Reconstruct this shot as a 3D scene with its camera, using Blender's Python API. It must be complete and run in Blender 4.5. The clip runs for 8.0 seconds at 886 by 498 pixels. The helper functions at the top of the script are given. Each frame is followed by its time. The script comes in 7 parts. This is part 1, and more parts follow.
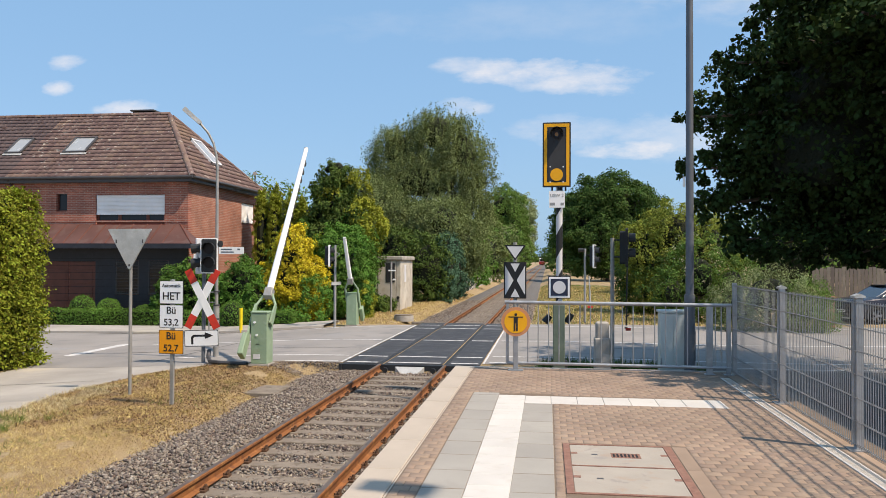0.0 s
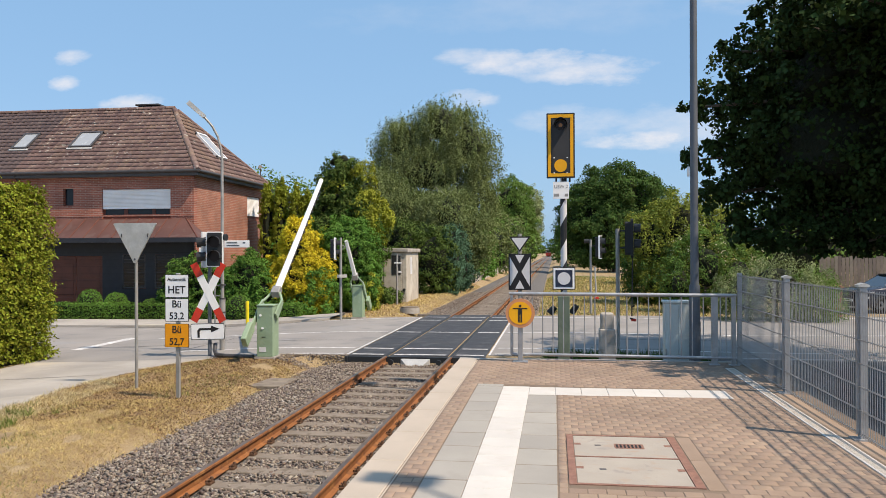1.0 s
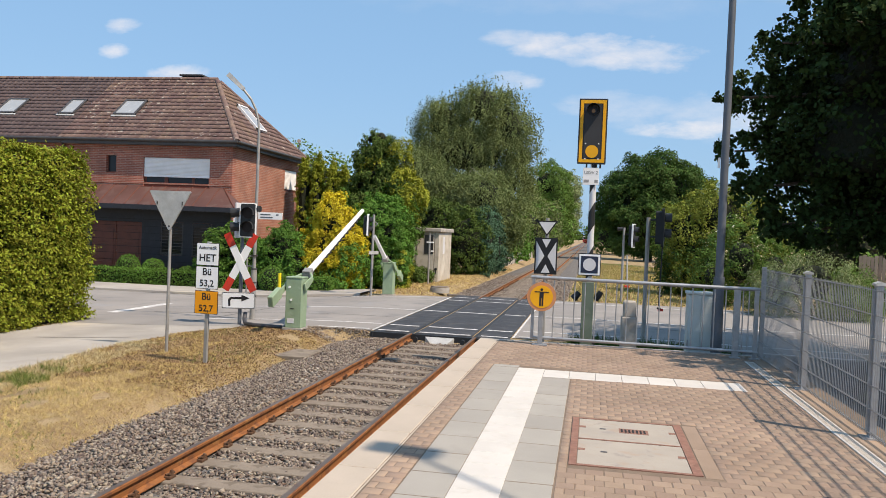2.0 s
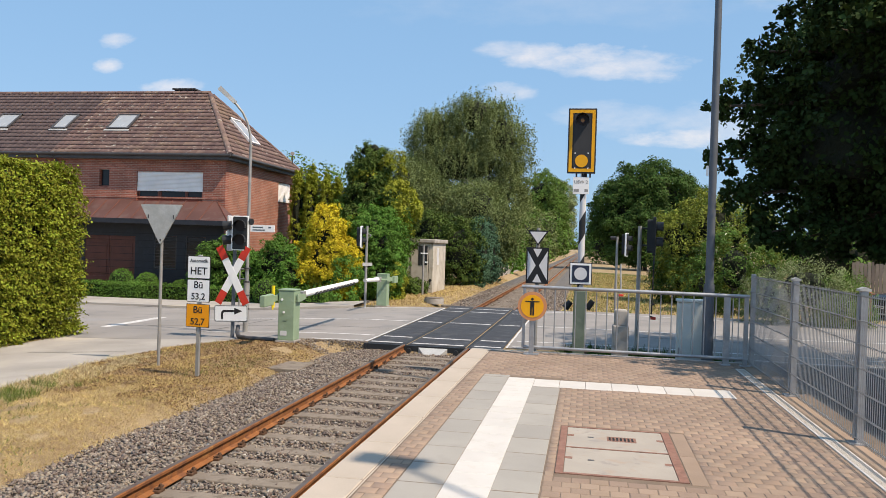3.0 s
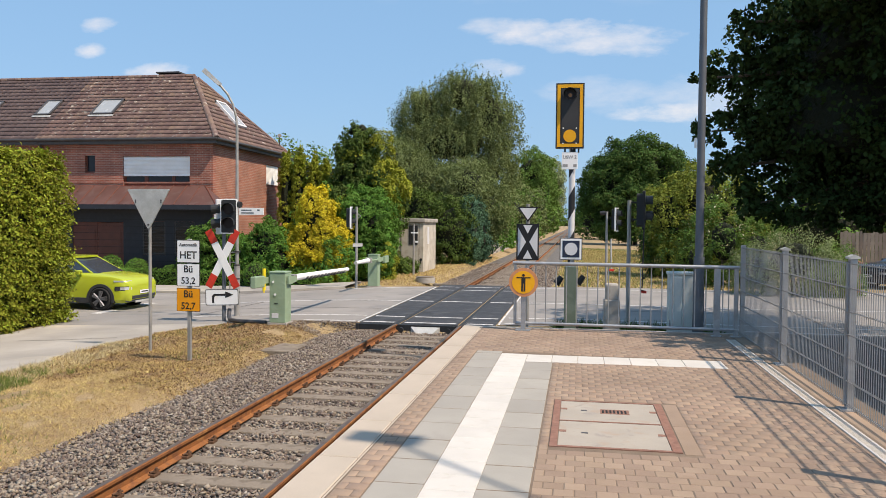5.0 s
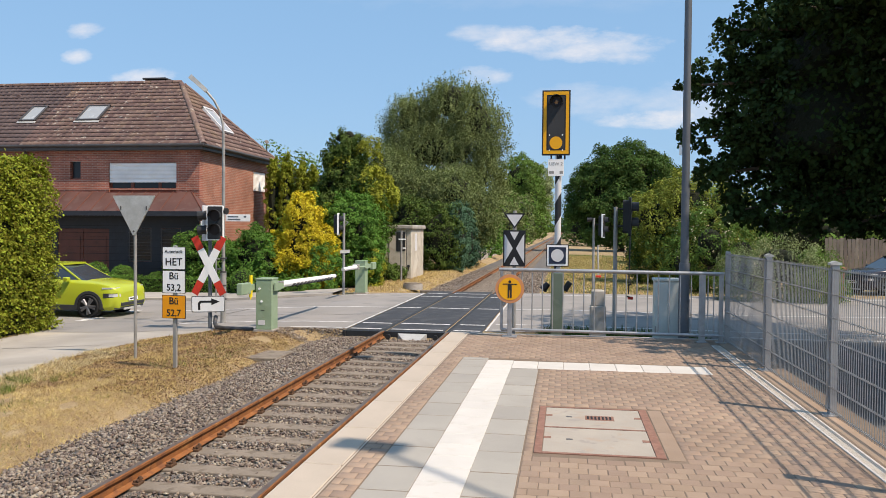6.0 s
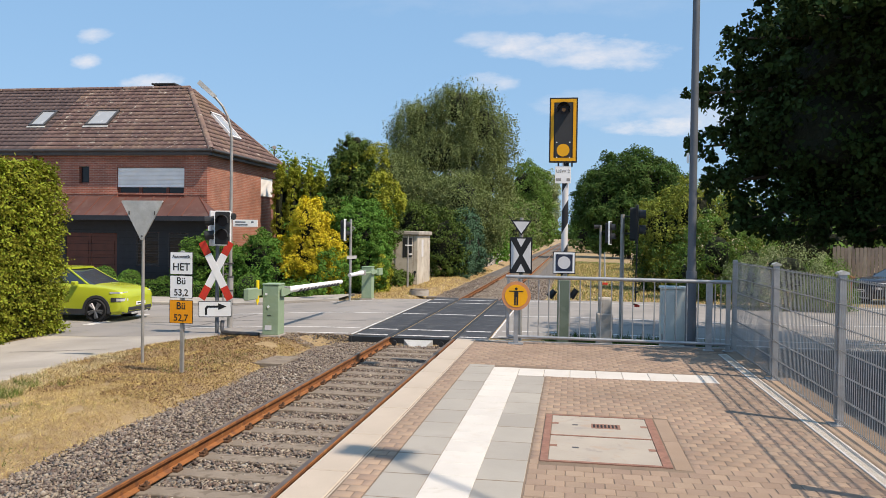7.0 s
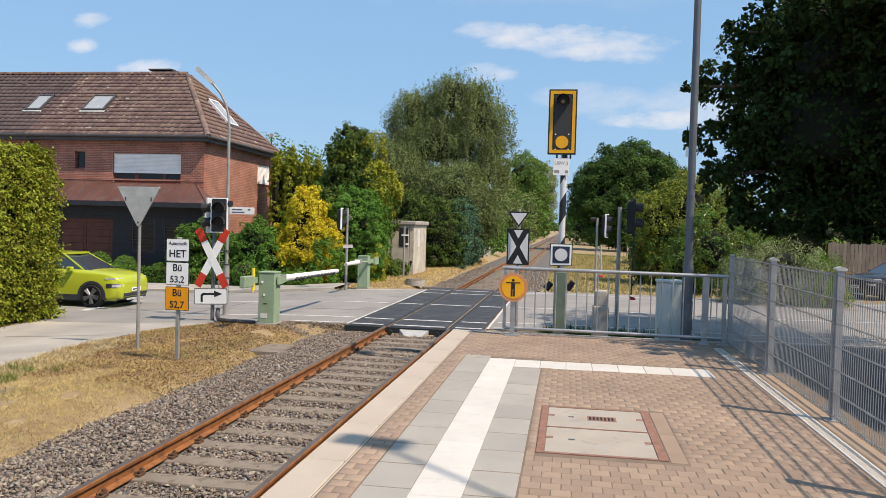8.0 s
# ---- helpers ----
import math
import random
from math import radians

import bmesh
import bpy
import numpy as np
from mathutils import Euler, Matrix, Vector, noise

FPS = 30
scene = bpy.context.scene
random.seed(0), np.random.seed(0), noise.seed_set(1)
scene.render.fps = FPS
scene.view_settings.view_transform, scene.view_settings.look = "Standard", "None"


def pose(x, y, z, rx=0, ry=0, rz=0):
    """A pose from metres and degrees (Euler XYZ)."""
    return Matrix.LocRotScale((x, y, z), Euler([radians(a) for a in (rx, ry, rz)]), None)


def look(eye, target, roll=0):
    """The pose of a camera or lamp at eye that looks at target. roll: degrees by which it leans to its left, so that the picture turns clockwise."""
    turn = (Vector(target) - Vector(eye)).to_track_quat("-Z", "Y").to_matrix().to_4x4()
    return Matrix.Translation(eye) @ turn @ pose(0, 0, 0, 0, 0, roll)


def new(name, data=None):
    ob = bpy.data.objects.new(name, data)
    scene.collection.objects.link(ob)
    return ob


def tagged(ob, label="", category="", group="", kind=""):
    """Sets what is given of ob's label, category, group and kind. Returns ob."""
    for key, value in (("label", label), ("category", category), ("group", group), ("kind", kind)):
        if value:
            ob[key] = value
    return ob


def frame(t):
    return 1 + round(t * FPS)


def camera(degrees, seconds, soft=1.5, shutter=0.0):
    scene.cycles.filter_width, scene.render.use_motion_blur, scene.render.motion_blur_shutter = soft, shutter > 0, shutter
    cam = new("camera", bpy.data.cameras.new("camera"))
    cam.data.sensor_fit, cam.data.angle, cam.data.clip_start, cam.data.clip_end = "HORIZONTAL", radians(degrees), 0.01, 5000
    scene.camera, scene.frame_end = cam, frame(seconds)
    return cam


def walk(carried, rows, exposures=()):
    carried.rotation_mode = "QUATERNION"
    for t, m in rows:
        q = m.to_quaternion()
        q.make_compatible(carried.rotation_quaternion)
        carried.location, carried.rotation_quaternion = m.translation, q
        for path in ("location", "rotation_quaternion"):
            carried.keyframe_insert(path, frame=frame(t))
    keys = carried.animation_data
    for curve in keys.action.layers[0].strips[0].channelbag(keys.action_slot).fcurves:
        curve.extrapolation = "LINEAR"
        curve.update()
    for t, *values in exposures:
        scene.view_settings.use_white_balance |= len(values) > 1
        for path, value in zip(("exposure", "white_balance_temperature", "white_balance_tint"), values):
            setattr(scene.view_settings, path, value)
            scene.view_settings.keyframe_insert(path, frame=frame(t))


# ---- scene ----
cam = camera(58.0, 8.0, soft=0.8)
PATH = [
    (0, (3.065, -0.528, 2.382), (2.805, 1.455, 2.41), 0.2),
    (0.5, (3.071, -0.535, 2.377), (2.802, 1.446, 2.417), -0.1),
    (1, (3.103, -0.519, 2.381), (2.827, 1.461, 2.389), -0.2),
    (1.5, (3.203, -0.54, 2.373), (2.873, 1.431, 2.451), 0.0),
    (2, (3.294, -0.598, 2.367), (2.929, 1.368, 2.326), 2.4),
    (3.5, (3.386, -0.603, 2.361), (3.02, 1.364, 2.359), 1.2),
    (4, (3.356, -0.613, 2.369), (2.958, 1.347, 2.351), 1.0),
    (4.5, (3.368, -0.614, 2.369), (2.981, 1.348, 2.345), 0.7),
    (5, (3.379, -0.58, 2.343), (3.048, 1.391, 2.279), 0.5),
    (6.5, (3.411, -0.585, 2.352), (3.11, 1.392, 2.315), 0.5),
    (7, (3.402, -0.597, 2.357), (3.084, 1.377, 2.324), 0.8),
    (7.5, (3.406, -0.585, 2.354), (3.098, 1.391, 2.318), 1.0),
    (8, (3.375, -0.588, 2.358), (3.068, 1.388, 2.301), 1.6),
]
walk(cam, [(t, look(eye, target, roll)) for t, eye, target, roll in PATH], exposures=[(0, 0.40, 7720, 16), (8.0, 0.40, 7720, 16)])

# ---- sky, clouds and sun ----
SUN = Vector((0.52, -0.225, 0.82)).normalized()
world = bpy.data.worlds.new("sky")
scene.world = world
world.use_nodes = True
wt = world.node_tree
wt.nodes.clear()


def wnode(kind, **props):
    n = wt.nodes.new(kind)
    for k, v in props.items():
        if k == "operation":
            n.operation = v
        elif k == "sky_type":
            n.sky_type = v
    return n


def wmath(op, a, b=None, clamp=False):
    n = wnode("ShaderNodeMath", operation=op)
    n.use_clamp = clamp
    for i, v in enumerate((a, b)):
        if v is None:
            continue
        if isinstance(v, (int, float)):
            n.inputs[i].default_value = v
        else:
            wt.links.new(v, n.inputs[i])
    return n.outputs[0]


sky = wnode("ShaderNodeTexSky", sky_type="NISHITA")
sky.sun_disc = False
sky.sun_elevation = math.asin(SUN.z)
sky.sun_rotation = math.atan2(SUN.x, SUN.y)
sky.altitude, sky.air_density, sky.dust_density, sky.ozone_density = 0, 0.9, 1.6, 3.0
coords = wnode("ShaderNodeTexCoord")
split = wnode("ShaderNodeSeparateXYZ")
wt.links.new(coords.outputs["Generated"], split.inputs[0])
ahead = wmath("MAXIMUM", split.outputs[1], 0.05)
u_dir, v_dir = wmath("DIVIDE", split.outputs[0], ahead), wmath("DIVIDE", split.outputs[2], ahead)
plane = wnode("ShaderNodeCombineXYZ")
wt.links.new(u_dir, plane.inputs[0])
wt.links.new(wmath("MULTIPLY", v_dir, 2.4), plane.inputs[1])
wisps = wnode("ShaderNodeTexNoise")
wisps.inputs["Scale"].default_value, wisps.inputs["Detail"].default_value, wisps.inputs["Roughness"].default_value = 9.0, 8.0, 0.62
wt.links.new(plane.outputs[0], wisps.inputs["Vector"])
cover = None
# small summer clouds: direction (x/y, z/y), half width, half height, density
for cu, cv, cw, ch, dens in ((-0.03, 0.238, 0.10, 0.020, 0.75), (0.045, 0.222, 0.085, 0.020, 0.65), (-0.105, 0.245, 0.045, 0.012, 0.5),
                             (-0.652, 0.263, 0.034, 0.012, 0.55), (-0.66, 0.232, 0.026, 0.012, 0.65), (-0.56, 0.200, 0.05, 0.014, 0.7),
                             (-0.105, 0.195, 0.04, 0.014, 0.55), (0.10, 0.136, 0.06, 0.013, 0.85), (0.07, 0.16, 0.13, 0.024, 0.35),
                             (0.02, 0.30, 0.30, 0.03, 0.10), (0.25, 0.34, 0.2, 0.06, 0.3), (0.17, 0.15, 0.10, 0.03, 0.3)):
    du = wmath("POWER", wmath("ABSOLUTE", wmath("DIVIDE", wmath("SUBTRACT", u_dir, cu), cw)), 2.0)
    dv = wmath("POWER", wmath("ABSOLUTE", wmath("DIVIDE", wmath("SUBTRACT", v_dir, cv), ch)), 2.0)
    body = wmath("SUBTRACT", 1.0, wmath("ADD", du, dv))
    rough = wmath("MULTIPLY", wmath("SUBTRACT", wisps.outputs[0], 0.5), 5.0)
    puff = wmath("MULTIPLY", wmath("MULTIPLY", wmath("ADD", body, rough), 0.6, clamp=True), dens)
    puff = wmath("MULTIPLY", puff, wmath("ADD", wmath("MULTIPLY", body, 0.9), 0.75, clamp=True))
    cover = puff if cover is None else wmath("MAXIMUM", cover, puff)
blend = wnode("ShaderNodeMix")
blend.data_type = "RGBA"
wt.links.new(cover, blend.inputs["Factor"])
deep = wnode("ShaderNodeHueSaturation")
deep.inputs["Saturation"].default_value = 1.06
wt.links.new(sky.outputs[0], deep.inputs["Color"])
haze = wnode("ShaderNodeMix")
haze.data_type = "RGBA"
haze.inputs["Factor"].default_value = 0.66
wt.links.new(deep.outputs[0], haze.inputs["A"])
haze.inputs["B"].default_value = (1.42, 3.33, 5.95, 1)
wt.links.new(haze.outputs["Result"], blend.inputs["A"])
blend.inputs["B"].default_value = (6.0, 6.1, 6.3, 1)
back = wnode("ShaderNodeBackground")
back.inputs["Strength"].default_value = 0.13
wt.links.new(blend.outputs["Result"], back.inputs["Color"])
wt.links.new(back.outputs[0], wnode("ShaderNodeOutputWorld").inputs["Surface"])

sun = new("sun", bpy.data.lights.new("sun", "SUN"))
sun.data.energy, sun.data.angle, sun.data.color = 3.95, radians(0.55), (1.0, 0.95, 0.87)
sun.matrix_world = look(SUN * 60, (0, 0, 0))

# ---- materials ----
def rgb(c):
    return (*c, 1.0)


def shade(c, k):
    return tuple(max(0.0, min(1.0, v * k)) for v in c)


def mat(name, base, rough=0.7, metal=0.0, var=0.18, scale=3.0, fine=60.0, bump=0.25, depth=0.004, second=None, cut=(0.52, 0.62), amount=0.8,
        third=None, cut3=(0.6, 0.66), scale3=1.0, rand=0.0, island=0.0, spec=0.4, emit=0.0, through_light=0.0):
    """A surface: base colour varied at two scales, patches of a second and third colour, fine relief."""
    m = bpy.data.materials.new(name)
    m.use_nodes = True
    nt = m.node_tree
    bsdf = nt.nodes["Principled BSDF"]
    out = nt.nodes["Material Output"]
    tc = nt.nodes.new("ShaderNodeTexCoord")

    place = tc.outputs["Object"]
    if rand:
        shift = nt.nodes.new("ShaderNodeVectorMath")
        shift.operation = "MULTIPLY_ADD"
        nt.links.new(nt.nodes.new("ShaderNodeObjectInfo").outputs["Random"], shift.inputs[0])
        shift.inputs[1].default_value = (31.0, 47.0, 23.0)
        nt.links.new(place, shift.inputs[2])
        place = shift.outputs[0]

    def noise_node(sc, detail=5.0, distort=0.0):
        n = nt.nodes.new("ShaderNodeTexNoise")
        n.inputs["Scale"].default_value, n.inputs["Detail"].default_value = sc, detail
        n.inputs["Distortion"].default_value = distort
        nt.links.new(place, n.inputs["Vector"])
        return n.outputs[0]

    def ramp(src, lo, hi):
        n = nt.nodes.new("ShaderNodeMapRange")
        n.inputs["From Min"].default_value, n.inputs["From Max"].default_value = lo, hi
        nt.links.new(src, n.inputs["Value"])
        return n.outputs["Result"]

    def mix(fac, a, b, kind="MIX"):
        n = nt.nodes.new("ShaderNodeMix")
        n.data_type, n.blend_type = "RGBA", kind
        for sock, v in ((n.inputs["Factor"], fac), (n.inputs["A"], a), (n.inputs["B"], b)):
            if isinstance(v, tuple):
                sock.default_value = rgb(v)
            elif isinstance(v, (int, float)):
                sock.default_value = v
            else:
                nt.links.new(v, sock)
        return n.outputs["Result"]

    large, small = noise_node(scale), noise_node(fine, 3.0)
    col = mix(ramp(large, 0.3, 0.7), shade(base, 1 - var), shade(base, 1 + var))
    col = mix(ramp(small, 0.25, 0.75), mix(1.0, col, shade((1, 1, 1), 1 - var * 0.8), "MULTIPLY"), col)
    if second:
        f = nt.nodes.new("ShaderNodeMath")
        f.operation = "MULTIPLY"
        f.inputs[1].default_value = amount
        nt.links.new(ramp(noise_node(scale * 2.3, 8.0, 0.4), *cut), f.inputs[0])
        col = mix(f.outputs[0], col, second)
    if third:
        col = mix(ramp(noise_node(scale3, 7.0, 0.6), *cut3), col, third)
    if rand or island:
        if rand:
            info = nt.nodes.new("ShaderNodeObjectInfo").outputs["Random"]
        else:
            info = nt.nodes.new("ShaderNodeNewGeometry").outputs["Random Per Island"]
        k = rand or island
        hs = nt.nodes.new("ShaderNodeHueSaturation")
        nt.links.new(col, hs.inputs["Color"])
        v = nt.nodes.new("ShaderNodeMapRange")
        v.inputs["To Min"].default_value, v.inputs["To Max"].default_value = 1 - k, 1 + k
        nt.links.new(info, v.inputs["Value"])
        nt.links.new(v.outputs["Result"], hs.inputs["Value"])
        h = nt.nodes.new("ShaderNodeMapRange")
        h.inputs["To Min"].default_value, h.inputs["To Max"].default_value = 0.5 - k * 0.05, 0.5 + k * 0.05
        nt.links.new(info, h.inputs["Value"])
        nt.links.new(h.outputs["Result"], hs.inputs["Hue"])
        col = hs.outputs["Color"]
    nt.links.new(col, bsdf.inputs["Base Color"])
    bsdf.inputs["Metallic"].default_value = metal
    bsdf.inputs["Specular IOR Level"].default_value = spec
    r = nt.nodes.new("ShaderNodeMapRange")
    r.inputs["To Min"].default_value, r.inputs["To Max"].default_value = max(0.03, rough - 0.12), min(1.0, rough + 0.1)
    nt.links.new(large, r.inputs["Value"])
    nt.links.new(r.outputs["Result"], bsdf.inputs["Roughness"])
    if bump:
        b = nt.nodes.new("ShaderNodeBump")
        b.inputs["Strength"].default_value, b.inputs["Distance"].default_value = bump, depth
        nt.links.new(small, b.inputs["Height"])
        nt.links.new(b.outputs[0], bsdf.inputs["Normal"])
    if emit:
        nt.links.new(col, bsdf.inputs["Emission Color"])
        bsdf.inputs["Emission Strength"].default_value = emit
    if through_light:
        tr = nt.nodes.new("ShaderNodeBsdfTranslucent")
        nt.links.new(mix(1.0, col, (1.0, 1.0, 0.55), "MULTIPLY"), tr.inputs["Color"])
        ms = nt.nodes.new("ShaderNodeMixShader")
        ms.inputs[0].default_value = through_light
        nt.links.new(bsdf.outputs[0], ms.inputs[1])
        nt.links.new(tr.outputs[0], ms.inputs[2])
        nt.links.new(ms.outputs[0], out.inputs["Surface"])
    return m


def brick_mat(name, brick_a, brick_b, joint, axis="xz", length=0.24, course=0.075):
    """Facing brickwork in stretcher bond with recessed joints."""
    m = mat(name, brick_a, 0.85, bump=0.0)
    nt = m.node_tree
    bsdf = nt.nodes["Principled BSDF"]
    tc = nt.nodes.new("ShaderNodeTexCoord")
    sx = nt.nodes.new("ShaderNodeSeparateXYZ")
    cx = nt.nodes.new("ShaderNodeCombineXYZ")
    nt.links.new(tc.outputs["Object"], sx.inputs[0])
    nt.links.new(sx.outputs["xyz".index(axis[0])], cx.inputs[0])
    nt.links.new(sx.outputs["xyz".index(axis[1])], cx.inputs[1])
    br = nt.nodes.new("ShaderNodeTexBrick")
    br.inputs["Color1"].default_value, br.inputs["Color2"].default_value, br.inputs["Mortar"].default_value = rgb(brick_a), rgb(brick_b), rgb(joint)
    br.inputs["Scale"].default_value = 1.0
    br.inputs["Mortar Size"].default_value, br.inputs["Brick Width"].default_value, br.inputs["Row Height"].default_value = 0.008, length, course
    nt.links.new(cx.outputs[0], br.inputs["Vector"])
    n = nt.nodes.new("ShaderNodeTexNoise")
    n.inputs["Scale"].default_value, n.inputs["Detail"].default_value = 1.3, 8
    nt.links.new(tc.outputs["Object"], n.inputs["Vector"])
    mx = nt.nodes.new("ShaderNodeMix")
    mx.data_type, mx.blend_type = "RGBA", "MULTIPLY"
    mr = nt.nodes.new("ShaderNodeMapRange")
    mr.inputs["From Min"].default_value, mr.inputs["From Max"].default_value = 0.35, 0.65
    mr.inputs["To Min"].default_value, mr.inputs["To Max"].default_value = 0.75, 1.1
    nt.links.new(n.outputs[0], mr.inputs["Value"])
    mx.inputs["Factor"].default_value = 1.0
    nt.links.new(br.outputs["Color"], mx.inputs["A"])
    nt.links.new(mr.outputs["Result"], mx.inputs["B"])
    nt.links.new(mx.outputs["Result"], bsdf.inputs["Base Color"])
    b = nt.nodes.new("ShaderNodeBump")
    b.inputs["Strength"].default_value, b.inputs["Distance"].default_value = 0.6, 0.006
    b.invert = True
    nt.links.new(br.outputs["Fac"], b.inputs["Height"])
    nt.links.new(b.outputs[0], bsdf.inputs["Normal"])
    return m


def leaf_mat(name, base, k=0.35, glow=0.35, rough=0.75, spec=0.12):
    return mat(name, base, rough, var=0.25, scale=0.6, fine=8, bump=0, island=k * 0.75, spec=spec, through_light=glow * 0.7)


